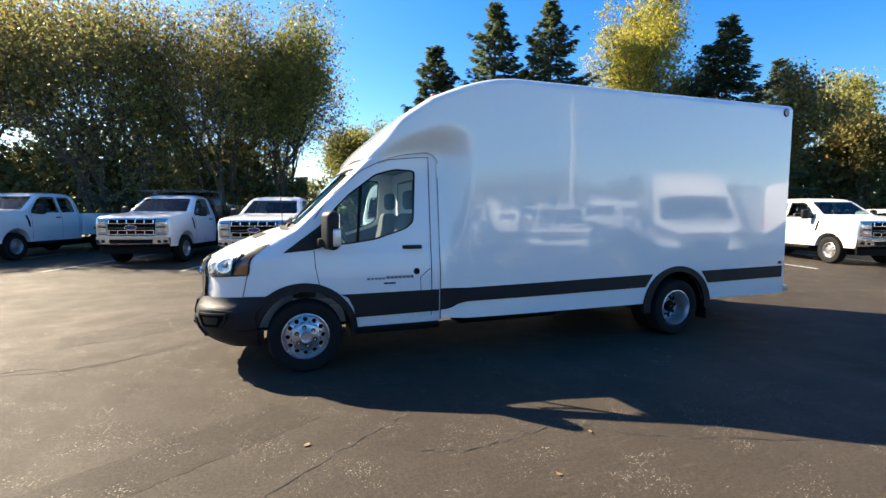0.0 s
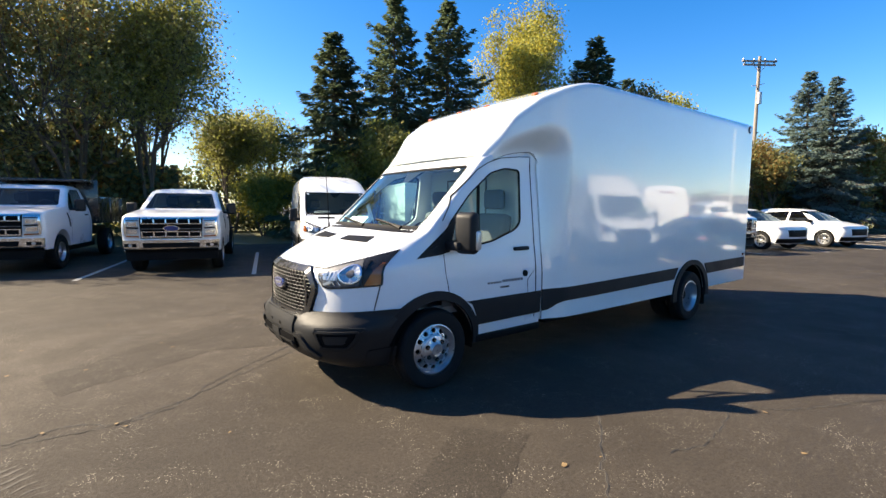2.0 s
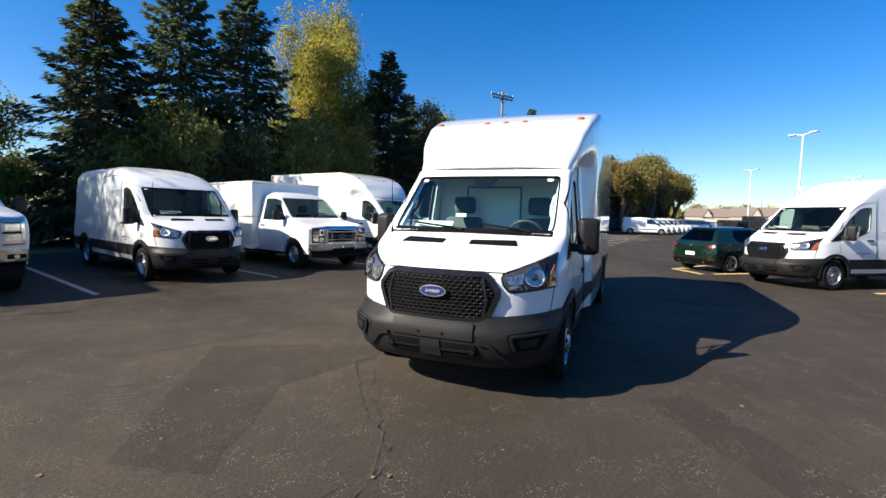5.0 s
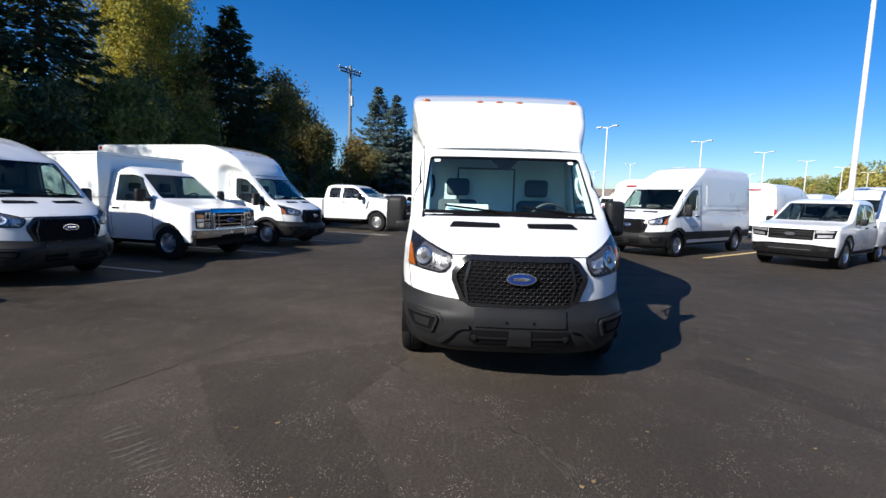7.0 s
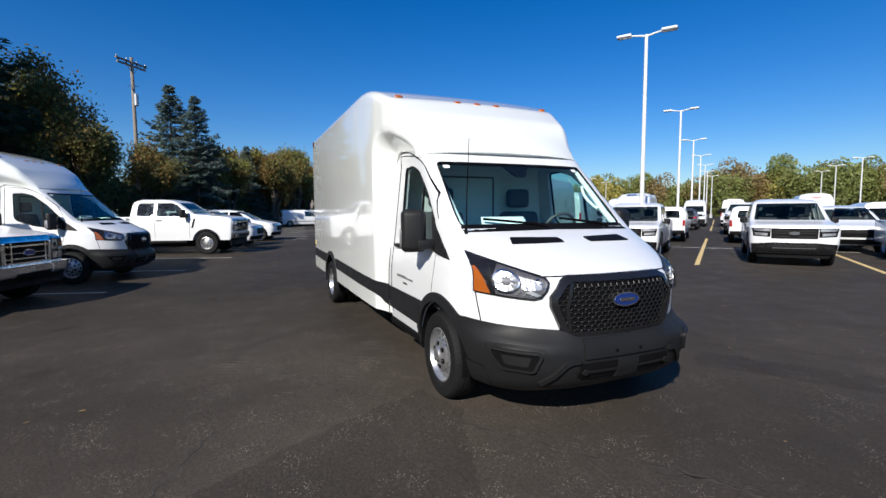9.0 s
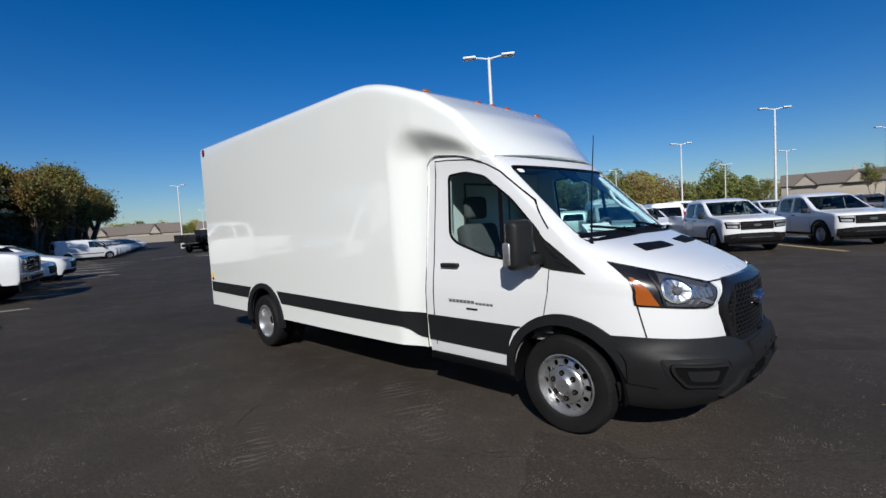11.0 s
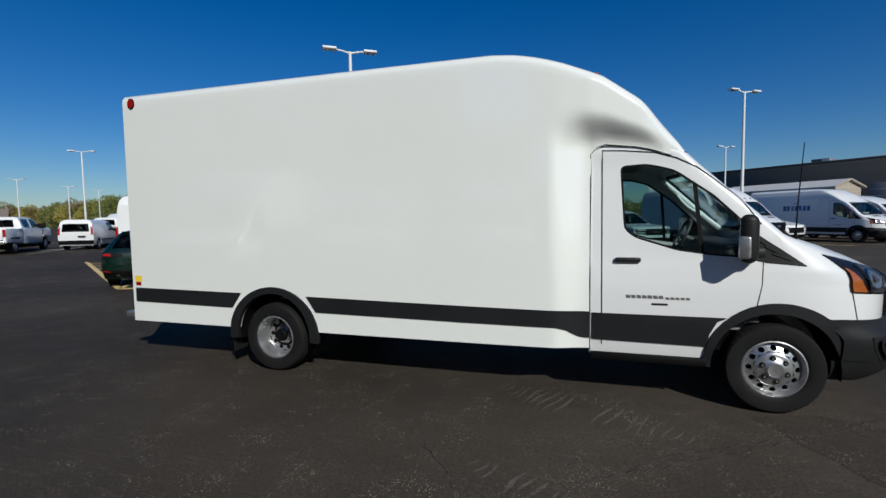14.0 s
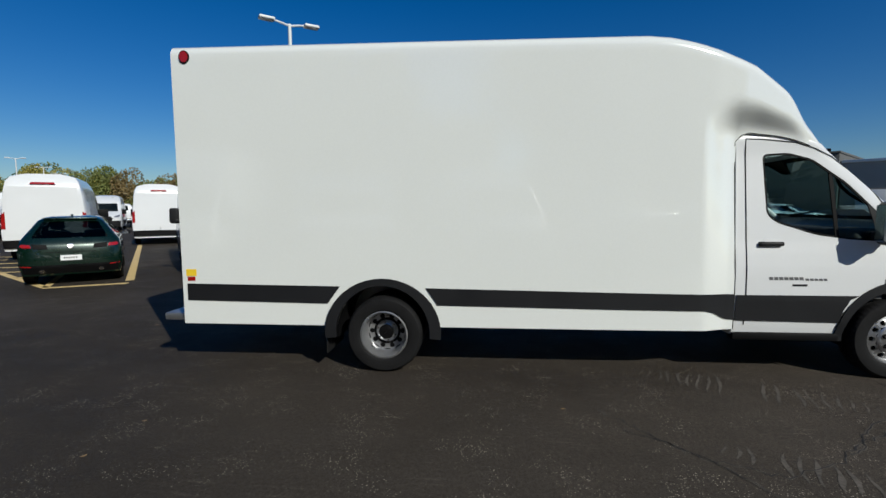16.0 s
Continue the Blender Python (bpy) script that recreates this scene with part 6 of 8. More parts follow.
def spruce(m, h, seed, mat, label, spread=.43):
    rg = np.random.default_rng(seed)
    root = thing("spruce", m, label, "tree", "spruces behind the lot")
    part("trunk", tube([(0, 0, 0), (0, 0, h * .5), (0, 0, h * .97)], h * .016, 8, .02), BARK, root)
    C, D, N, L, W = [], [], [], [], []
    bm = bmesh.new()
    z = h * .05
    while z < h * .985:
        f = z / h
        reach = h * spread * (1 - f) ** .82 * (.82 + .18 * math.sin(f * 40))
        nb = int(7 + 5 * (1 - f))
        a0 = rg.uniform(0, 6.28)
        for k in range(nb):
            if rg.random() < .10:
                continue
            az = a0 + 6.28 * k / nb + rg.normal(0, .18)
            ln = reach * rg.uniform(.65, 1.15) + .12
            slope = -.10 - .35 * (1 - f) + .75 * f * f + rg.normal(0, .08)
            u = np.array([math.cos(az), math.sin(az), 0.])
            side = np.array([-u[1], u[0], 0.])
            zb = z + rg.normal(0, .08)
            cnt = int(9 + ln * 30)
            s = np.sqrt(rg.uniform(.03, 1, cnt))
            lat = rg.uniform(-1, 1, cnt) * (.30 * ln * (1.05 - s) + .10)
            drop = slope * s - .30 * s * s + .28 * s ** 4
            p = u * (s * ln)[:, None] + side * lat[:, None]
            p[:, 2] = zb + drop * ln - np.abs(lat) * .35 + rg.normal(0, .05, cnt)
            dr = u + side * (np.sign(lat) * rg.uniform(.3, 1.1, cnt))[:, None]
            dr[:, 2] = slope * .6 - rg.uniform(.1, .75, cnt)
            C.append(p)
            D.append(dr)
            nn = rg.normal(0, .35, (cnt, 3))
            nn[:, 2] += 1
            N.append(nn)
            L.append(rg.uniform(.24, .46, cnt))
            W.append(rg.uniform(.08, .16, cnt))
            if ln > .8:
                q = [Vector(u * (t * ln)) + Vector((0, 0, zb + (slope * t - .30 * t * t + .28 * t ** 4) * ln)) for t in (0, .5, .95)]
                add_tube(bm, q, .03, 4, False, .008)
        z += h * (.019 + .012 * (1 - f))
    part("limb_frame", bm, BARK, root, smooth=0)
    cards("crown", np.concatenate(C), np.concatenate(D), np.concatenate(N), np.concatenate(L), np.concatenate(W), mat, root)
    return root


def leaf_tree(name, m, h, r, seed, mats, label, stems=1, leaf=.16, per=34, bare=.22, depth=4, thin=1.0, thick=1.0, fork=(18, 46), lift=.16, airy=0.0, group="broadleaf trees behind the lot"):
    """Tapered trunk or stems, forking limbs and clustered leaves; mats: leaf colours with their shares."""
    rg = np.random.default_rng(seed)
    root = thing(name, m, label, "tree" if h > 3.6 else "shrub", group)
    bm = bmesh.new()
    ends = []

    def grow(p, d, ln, rad, lv):
        q = p + d * ln * .5 + Vector(rg.normal(0, .05 * ln, 3))
        e = p + d * ln + Vector(rg.normal(0, .06 * ln, 3))
        if rad > .009:
            add_tube(bm, [p, q, e], rad, 6 if lv < 2 else 3, False, rad * .62)
        if lv >= depth:
            ends.append((e, d))
            return
        if lv >= depth - 1:
            ends.append((q, d))
        for _ in range(3 if lv else 4):
            ax = Vector(rg.normal(0, 1, 3)).cross(d).normalized()
            nd = (Matrix.Rotation(radians(rg.uniform(*fork)), 3, ax) @ d)
            nd = (nd + Vector((0, 0, lift))).normalized()
            grow(e if rg.random() < .75 else q, nd, ln * rg.uniform(.58, .82), rad * .55, lv + 1)
    for k in range(stems):
        a = 6.28 * k / stems + rg.uniform(0, 1)
        lean = (.0 if stems == 1 else .38) * r / (h * .4)
        d = Vector((math.cos(a) * lean, math.sin(a) * lean, 1)).normalized()
        grow(Vector((math.cos(a) * .15 * (stems > 1), math.sin(a) * .15 * (stems > 1), 0)), d, h * bare * 1.15, (h * .014 if stems > 1 else h * .018) * thick, 0)
    E = np.array([tuple(e) for e, _ in ends])
    top, rad = max(E[:, 2].max(), 1e-3), max(np.hypot(E[:, 0], E[:, 1]).max(), 1e-3)
    sc = np.array([r / rad, r / rad, h * .97 / top])
    bmesh.ops.scale(bm, vec=sc, verts=bm.verts)
    part("trunk", bm, BARK, root, smooth=0)
    E = E * sc
    if airy:
        E = E[rg.random(len(E)) > airy * np.clip(1.15 - E[:, 2] / (h * .62), 0, 1)]
    tot = sum(s for _, s in mats)
    pick = rg.random(len(E)) * tot
    lo = 0
    for mat, share in mats:
        sel = E[(pick >= lo) & (pick < lo + share)]
        lo += share
        if not len(sel):
            continue
        n = len(sel) * per
        c = np.repeat(sel, per, 0) + rg.normal(0, 1, (n, 3)) * (.075 * r + .14) * thin * np.array([1, 1, .8])
        d = rg.normal(0, 1, (n, 3))
        d[:, 2] -= .5
        nn = rg.normal(0, .6, (n, 3))
        nn[:, 2] += .7
        cards("crown", c, d, nn, rg.uniform(.7, 1.3, n) * leaf, rg.uniform(.45, .75, n) * leaf, mat, root)
    return root


def woods(name, label, pts, depth, hmin, hmax, count, leaf, mats, seed, low=0.0, lump=7.0):
    """A far or dense thicket along a line, as one mass of leaf clumps with an uneven top."""
    rg = np.random.default_rng(seed)
    P = np.array(pts, float)
    seg = np.hypot(*(P[1:] - P[:-1]).T)
    cum = np.concatenate([[0], np.cumsum(seg)])
    for i, (mat, share) in enumerate(mats):
        n = int(count * share)
        s = rg.uniform(0, cum[-1], n)
        k = np.clip(np.searchsorted(cum, s) - 1, 0, len(seg) - 1)
        f = ((s - cum[k]) / seg[k])[:, None]
        p = P[k] * (1 - f) + P[k + 1] * f
        t = P[k + 1] - P[k]
        nv = np.stack([-t[:, 1], t[:, 0]], 1) / seg[k][:, None]
        off = rg.uniform(-.5, .5, n) * depth
        p = p + nv * off[:, None]
        ht = hmin + (hmax - hmin) * (.5 + .28 * np.sin(s / lump * 2.1 + 1.3) + .22 * np.sin(s / lump * 5.3 + off) + .12 * np.sin(s / lump * 11 + 2))
        z = low + (ht - low) * np.sqrt(rg.uniform(0, 1, n)) * (1 - .35 * (2 * off / depth) ** 2)
        c = np.stack([p[:, 0], p[:, 1], z], 1)
        d = rg.normal(0, 1, (n, 3))
        d[:, 2] -= .3
        nn = rg.normal(0, .6, (n, 3))
        nn[:, 2] += .6
        ob = cards(name, c, d, nn, rg.uniform(.6, 1.4, n) * leaf, rg.uniform(.5, .9, n) * leaf, mat, None)
        tagged(ob, label, "woods", kind="stuff")


def far_trees(pts, count, hmin, hmax, seed):
    """A far tree line of separate rounded crowns, each in its own autumn colour."""
    rg = np.random.default_rng(seed)
    P = np.array(pts, float)
    seg = np.hypot(*(P[1:] - P[:-1]).T)
    cum = np.concatenate([[0], np.cumsum(seg)])
    bins = {0: [], 1: [], 2: []}
    for i in range(count):
        s = cum[-1] * (i + rg.uniform(-.4, .4)) / count
        k = int(np.clip(np.searchsorted(cum, s) - 1, 0, len(seg) - 1))
        f = (s - cum[k]) / seg[k]
        p = P[k] * (1 - f) + P[k + 1] * f + rg.normal(0, 3.0, 2)
        h = hmin + (hmax - hmin) * rg.beta(1.6, 2.6)
        r = h * rg.uniform(.26, .42)
        lobes = [(rg.normal(0, .42, 3) * r * np.array([1, 1, .8]), rg.uniform(.45, .75) * r) for _ in range(9)]
        C = []
        for off, lr in lobes:
            n = int(190 + 50 * lr)
            v = rg.normal(0, 1, (n, 3))
            v = v / np.linalg.norm(v, axis=1)[:, None] * lr * rg.uniform(.72, 1.05, n)[:, None]
            C.append(v * np.array([1, 1, .85]) + off)
        C = np.concatenate(C)
        C[:, 2] = np.maximum(C[:, 2] * (h * .52) / max(1e-6, np.abs(C[:, 2]).max()) + h * .48, .3)
        C[:, :2] += p
        bins[int(rg.choice(3, p=(.52, .30, .18)))].append(C)
    for k, mat in enumerate((FAR_G, FAR_Y, FAR_R)):
        c = np.concatenate(bins[k])
        n = len(c)
        d = rg.normal(0, 1, (n, 3))
        nn = rg.normal(0, .7, (n, 3))
        nn[:, 2] += .6
        ob = cards("far_woods", c, d, nn, rg.uniform(.6, 1.4, n) * .60, rg.uniform(.5, .9, n) * .60, mat, None)
        tagged(ob, "far autumn tree line in " + ("green", "yellow", "brown")[k], "woods", kind="stuff")


def scaled(x, y, s, rz):
    return Matrix.Translation((x, y, 0)) @ Matrix.Rotation(radians(rz), 4, 'Z') @ Matrix.Diagonal((s, s, s, 1))


# spruces
sp = spruce(pose(-11.1, -17.8, 0), 12.7, 3, NEEDLE, "tall dark green spruce behind the parked vans")
copy_thing(sp, scaled(-13.9, -16.7, 1.01, 130))
copy_thing(sp, scaled(-29.8, -15.4, .88, 40))
sp2 = spruce(pose(-8.0, -18.6, 0), 10.4, 8, NEEDLE, "dark green spruce with open drooping limbs", .44)
copy_thing(sp2, scaled(-23.1, -13.6, 1.16, 200))
for x, y, s, rz in ((20.0, -29.0, 1.4, 150),):
    copy_thing(sp2, scaled(x, y, s, rz))
spb = spruce(pose(-44.7, -8.3, 0), 12.9, 14, NEEDLE_B, "blue-grey spruce beside the utility pole", .40)
copy_thing(spb, scaled(-43.0, -6.2, .91, 75))
copy_thing(spb, scaled(-59.5, -2.1, .76, 160))
copy_thing(spb, scaled(-63.5, -1.0, .70, 20))
# broadleaf trees
G, Yl, Ru, Sh = LEAF_GREEN, LEAF_YEL, LEAF_RUST, LEAF_SHRUB
leaf_tree("broadleaf_tree", pose(8.4, -22.4, 0), 13.6, 6.6, 21, [(G, .86), (Sh, .04), (Ru, .10)], "large spreading tree with several dark stems", 7, .16, 19, .12, 5, 1.15, .62, (20, 62), .04, .86)
leaf_tree("broadleaf_tree", pose(3.2, -22.8, 0), 13.4, 5.4, 22, [(G, .80), (Sh, .06), (Ru, .14)], "olive green tree with several stems", 6, .16, 19, .12, 5, 1.15, .62, (20, 60), .05, .84)
leaf_tree("broadleaf_tree", pose(-.2, -22.4, 0), 13.0, 3.6, 23, [(Sh, .5), (G, .5)], "slender tree with sparse yellow-green leaves", 4, .16, 22, .12, 5, 1.1, .65, (20, 55), .08, .75)
leaf_tree("broadleaf_tree", pose(15.5, -24.5, 0), 13.0, 6.0, 24, [(G, .8), (Ru, .2)], "large olive green tree at the lot edge", 3, .20, 70, .24)
leaf_tree("broadleaf_tree", pose(-19.4, -16.2, 0), 15.2, 4.0, 25, [(Yl, .5), (Sh, .5)], "tall tree turning yellow", 3, .16, 32, .13, 5, .70, .8, (18, 50), .16)
leaf_tree("broadleaf_tree", pose(-21.6, -14.8, 0), 10.6, 2.8, 26, [(G, .6), (Ru, .3), (Sh, .1)], "olive and rust coloured tree", 2, .18, 50, .22)
leaf_tree("broadleaf_tree", pose(-26.2, -12.6, 0), 9.2, 3.0, 27, [(G, .7), (Ru, .3)], "dark tree with rusty leaves", 2, .19, 50, .2)
leaf_tree("broadleaf_tree", pose(-35.1, -14.0, 0), 10.7, 3.6, 28, [(Sh, .6), (Yl, .3), (G, .1)], "yellow-green tree beyond the box vans", 2, .22, 50, .2)
leaf_tree("broadleaf_tree", pose(-31.2, -11.2, 0), 8.2, 2.9, 29, [(G, .9), (Ru, .1)], "dark green tree behind the box vans", 2, .20, 50, .2)
leaf_tree("broadleaf_tree", pose(-38.6, -8.6, 0), 7.0, 2.8, 30, [(G, .7), (Ru, .3)], "dark tree with some brown leaves", 2, .20, 50, .2)
for k, (x, y, h, r, mats) in enumerate([(-9.3, -15.9, 5.8, 1.6, [(G, .3), (Sh, .7)]), (-14.6, -14.2, 6.0, 1.9, [(Sh, .6), (G, .4)]), (-18.2, -13.6, 6.4, 2.0, [(Sh, .5), (Ru, .2), (G, .3)]), (-7.6, -17.0, 4.4, 1.7, [(Sh, .5), (G, .4), (Ru, .1)]), (-16.6, -14.6, 7.2, 2.2, [(G, .6), (NEEDLE, .4)]), (-12.4, -15.2, 5.2, 1.8, [(G, .5), (NEEDLE, .5)])]):
    leaf_tree("young_tree", pose(x, y, 0), h, r, 40 + k, mats, "slim young tree with yellowing leaves" if k == 0 else "young tree with mixed green and rusty leaves", 2, .17, 46, .2)
leaf_tree("shrub", pose(-5.0, -20.6, 0), 3.4, 1.5, 51, [(Sh, .75), (Yl, .25)], "bright yellow-green rounded shrub", 5, .15, 60, .16, 3)
leaf_tree("broadleaf_tree", pose(-4.4, -25.0, 0), 7.0, 2.6, 52, [(G, .7), (Sh, .3)], "green tree beyond the shrub", 3, .18, 30, .18)
leaf_tree("broadleaf_tree", pose(-7.2, -29.0, 0), 8.2, 3.0, 53, [(Sh, .6), (G, .4)], "pale yellow-green tree further off", 3, .2, 28, .18)
for k, (x, y, h, r) in enumerate([(-48.5, -6.4, 8.2, 3.0), (-53.5, -4.4, 8.6, 3.2), (-61.5, .4, 9.6, 3.9), (-70.0, 4.2, 11.2, 4.6), (-66, -1.5, 10.4, 4.0), (-80.0, 7.6, 10.2, 4.4), (-75, 1.0, 11.0, 4.6)]):
    leaf_tree("broadleaf_tree", pose(x, y, 0), h, r, 60 + k, [(G, .55), (Sh, .25), (Ru, .2)] if k % 2 else [(G, .5), (Ru, .4), (Sh, .1)], "rounded tree in green and rust at the lot corner", 4, .30, 46, .05)
# dark needle blades mixed in to put the undergrowth's shade into its colour
TH = [(G, .42), (Ru, .12), (NEEDLE, .46)]
woods("thicket", "undergrowth below the trees, darkened for its shade", [(30, -25), (4, -24.6), (-1.5, -24.0)], 4.4, 3.2, 6.6, 24000, .33, TH, 71)
woods("thicket", "undergrowth below the trees, darkened for its shade", [(-9.0, -21.2), (-16, -18.4), (-26, -15.2), (-40, -11.2), (-52, -7.0), (-66, -.5), (-84, 6.5)], 4.4, 3.2, 6.6, 66000, .33, TH, 76)
woods("thicket", "undergrowth below the trees, darkened for its shade", [(22, -28), (4, -27.5), (-.5, -26.6)], 4.0, 3.5, 7.0, 11500, .33, [(G, .6), (NEEDLE, .4)], 74)
woods("thicket", "undergrowth below the trees, darkened for its shade", [(14, -37), (-6, -35), (-26, -28)], 4.0, 3.2, 5.4, 15000, .36, [(G, .55), (NEEDLE, .45)], 78)
woods("low_scrub", "low scrub in the gap between the trees", [(-1, -27.5), (-10, -24.5)], 2.5, .7, 1.9, 5000, .25, [(G, .6), (NEEDLE, .4)], 77)
woods("far_woods", "far autumn tree line", [(-340, 10), (-330, 110), (-250, 160), (-160, 130), (-106, 112), (-84, 130), (-60, 144), (-30, 158)], 10, 6.5, 10.5, 110000, .6, [(FAR_G, .7), (FAR_R, .3)], 72, lump=11)
far_trees([(-335, 0), (-322, 106), (-246, 152), (-160, 122), (-108, 104), (-86, 122), (-62, 136), (-30, 150)], 185, 8.0, 16.0, 75)
far_trees([(-82, 112), (-66, 124), (-52, 132)], 16, 13.0, 18.0, 79)
woods("far_woods", "far autumn tree line", [(-30, 168), (10, 178), (60, 160), (110, 125), (150, 60), (150, -20)], 14, 5.5, 9.0, 45000, .7, [(FAR_G, .6), (FAR_Y, .25), (FAR_R, .15)], 73, lump=11)


# ---- ground, markings, cracks ----
g = bmesh.new()
bmesh.ops.create_grid(g, x_segments=40, y_segments=40, size=900)
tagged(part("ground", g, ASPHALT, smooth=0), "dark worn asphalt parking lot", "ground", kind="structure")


def flat(name, poly, mat, z=.004, label="", th=.004):
    return part(name, prism(poly, 'z', z - th, z), mat, None, label, 0)


def line(a, b, w, mat, name="parking_line", label="worn painted parking line"):
    a, b = Vector(a), Vector(b)
    n = (b - a).orthogonal().normalized() * w / 2
    return tagged(flat(name, [tuple(a + n), tuple(b + n), tuple(b - n), tuple(a - n)], mat), label, "road marking", "parking lines", "structure")


verge = [(40, -28), (24, -22.2), (4, -17.6), (-8, -14.6), (-20, -10.9), (-34, -6.3), (-48, -2.2), (-62, 2.6), (-78, 6.6), (-110, 14.0), (-112, 6), (-60, -20), (-20, -42), (40, -60)]
tagged(flat("verge", verge, GRASS, .012, th=.012), "dry grass verge under the trees", "grass", kind="structure")
AH = Vector((math.cos(radians(73.5)), math.sin(radians(73.5))))
AR = Vector((-.955, .297))
for k in range(-3, 12):
    p = Vector((-.66, -7.0)) + AR * 3.44 * k
    line(p - AH * 5.4, p, .10, WLINE)
DD, EE = Vector((-.59, .807)), Vector((.806, .592))
L0 = Vector((-10.9, 12.6))


def lot(d, e):
    return L0 + DD * d + EE * e


for k in range(-1, 12):
    e = 2.25 + 3.95 * k
    line(lot(-5.9, e), lot(8.2 if e > 0 else -.6, e), .12, YLINE)
line(lot(1.0, -1.6), lot(1.0, 38), .10, WLINE)
for row in (19.6, 36.5, 53.4):
    for k in range(-7, 11):
        e = 2.3 + 3.4 * k
        line(lot(row, e), lot(row + 13.4, e), .12, YLINE)
    line(lot(row + 6.7, -22), lot(row + 6.7, 36), .10, WLINE)
for k in range(5):
    line(lot(10.6, -12.6 - 3.4 * k), lot(17.4, -12.6 - 3.4 * k), .11, WLINE)
line(lot(4.7, -5.4), lot(-6.9, -5.2), .16, YLINE)
line(lot(14.0, -5.6), lot(18.5, -5.6), .12, YLINE)
# hatched island beside the green hatchback
line((-11.98, 2.95), (-10.78, 3.62), .14, YLINE)
line((-11.98, 2.98), (-20.9, 8.4), .14, YLINE)
line((-11.98, 2.98), (-16.9, 9.3), .12, YLINE)
for k in range(6):
    a = Vector((-11.98, 2.98)).lerp(Vector((-20.9, 8.4)), .22 + .14 * k)
    b = Vector((-11.98, 2.98)).lerp(Vector((-16.9, 9.3)), .26 + .14 * k)
    line(a, b, .10, YLINE)
# hatched island at the far row
for k in range(7):
    line((-39.0 + .9 * k, 9.4 + 1.0 * k), (-34.4 + .4 * k, 9.6 + 1.2 * k), .10, WLINE)
line((-39.4, 9.0), (-34.4, 9.3), .13, WLINE)
for k in range(9):
    x = -29.0 - 2.95 * k
    line((x, -2.6 - .18 * k), (x + 5.0, .9 + .3 * k), .10, WLINE)
random.seed(11)


def crack(pts, w=.012):
    """A wandering crack in the asphalt with crumbled, paler edges."""
    fine = []
    for a, b in zip(pts, pts[1:]):
        a, b = Vector(a), Vector(b)
        n = max(2, int((b - a).length / .045))
        fine += [a.lerp(b, k / n) + Vector((random.gauss(0, .012), random.gauss(0, .012))) for k in range(n)]
    for width, mat, z in ((w * 1.25, CRACK_EDGE, .002), (w * .6, CRACK, .0035)):
        bm, rows = bmesh.new(), []
        for i, p in enumerate(fine):
            d = fine[min(i + 1, len(fine) - 1)] - fine[max(i - 1, 0)]
            n = Vector((-d.y, d.x)).normalized() * width * random.uniform(.2, .8)
            rows.append((bm.verts.new((*(p + n), z)), bm.verts.new((*(p - n), z))))
        for (a, b), (c, e) in zip(rows, rows[1:]):
            bm.faces.new((a, c, e, b))
        tagged(part("asphalt_crack", bm, mat, None, smooth=0), "narrow crack in the worn asphalt", "crack", "asphalt cracks", "structure")


CRACK = M("crack_shadow", (0.010, 0.010, 0.010), .9, var=.2)
CRACK_EDGE = M("crumbled_crack_edge", (0.068, 0.058, 0.047), .95, var=.5, scale=12, fine=90)
for pts in ([(.62, 3.12), (.33, 2.94), (.07, 2.71), (-.18, 2.53), (-.53, 2.29), (-1.0, 1.9)], [(2.9, .12), (2.52, -.01), (2.18, .2), (1.88, .08), (1.4, -.28), (.53, -.82)],
            [(-1.3, -2.3), (-.4, -1.7), (.43, -1.1), (1.26, -.5), (1.59, -.25), (1.69, -.06), (1.95, .06), (2.31, .18)], [(-2.68, -1.8), (-2.36, -2.24), (-2.11, -2.56), (-1.95, -2.9)],
            [(-2.59, -2.08), (-2.36, -2.25), (-2.21, -2.43), (-1.84, -2.6), (-1.56, -2.48), (-1.28, -2.28), (-.83, -1.87), (-.46, -1.66), (-.01, -1.35)], [(-.58, 2.75), (-.93, 2.84), (-1.49, 2.75), (-1.9, 2.46)],
            [(.43, 2.94), (.62, 3.08), (1.2, 3.5), (2.0, 3.9)], [(-1.0, 1.9), (-2.0, 3.0), (-3.1, 3.5), (-4.6, 4.6)], [(2.31, .18), (3.2, .1), (4.2, .6)], [(3.0, -6.5), (1.8, -4.4), (1.3, -3.2), (-.2, -2.6)]):
    crack(pts)
# bands of newer black sealer with ragged edges
sl = random.Random(3)
for poly in ([(-.19, -1.09), (.28, -2.02), (.7, -2.75), (1.9, -1.95), (2.75, -1.35), (2.6, -.7), (1.3, -1.3), (.26, -.92)], [(-.06, 2.04), (2.9, 3.75), (3.1, 3.45), (.3, 1.65)]):
    edge = []
    for a, b in zip(poly, poly[1:] + poly[:1]):
        a, b = Vector(a), Vector(b)
        n = max(2, int((b - a).length / .05))
        edge += [tuple(a.lerp(b, k / n) + Vector((sl.gauss(0, .012), sl.gauss(0, .012)))) for k in range(n)]
    tagged(flat("sealer_band", edge, SEALER, .0015, th=.0012), "darker band of newer sealer on the asphalt", "asphalt patch", "sealer bands", "structure")
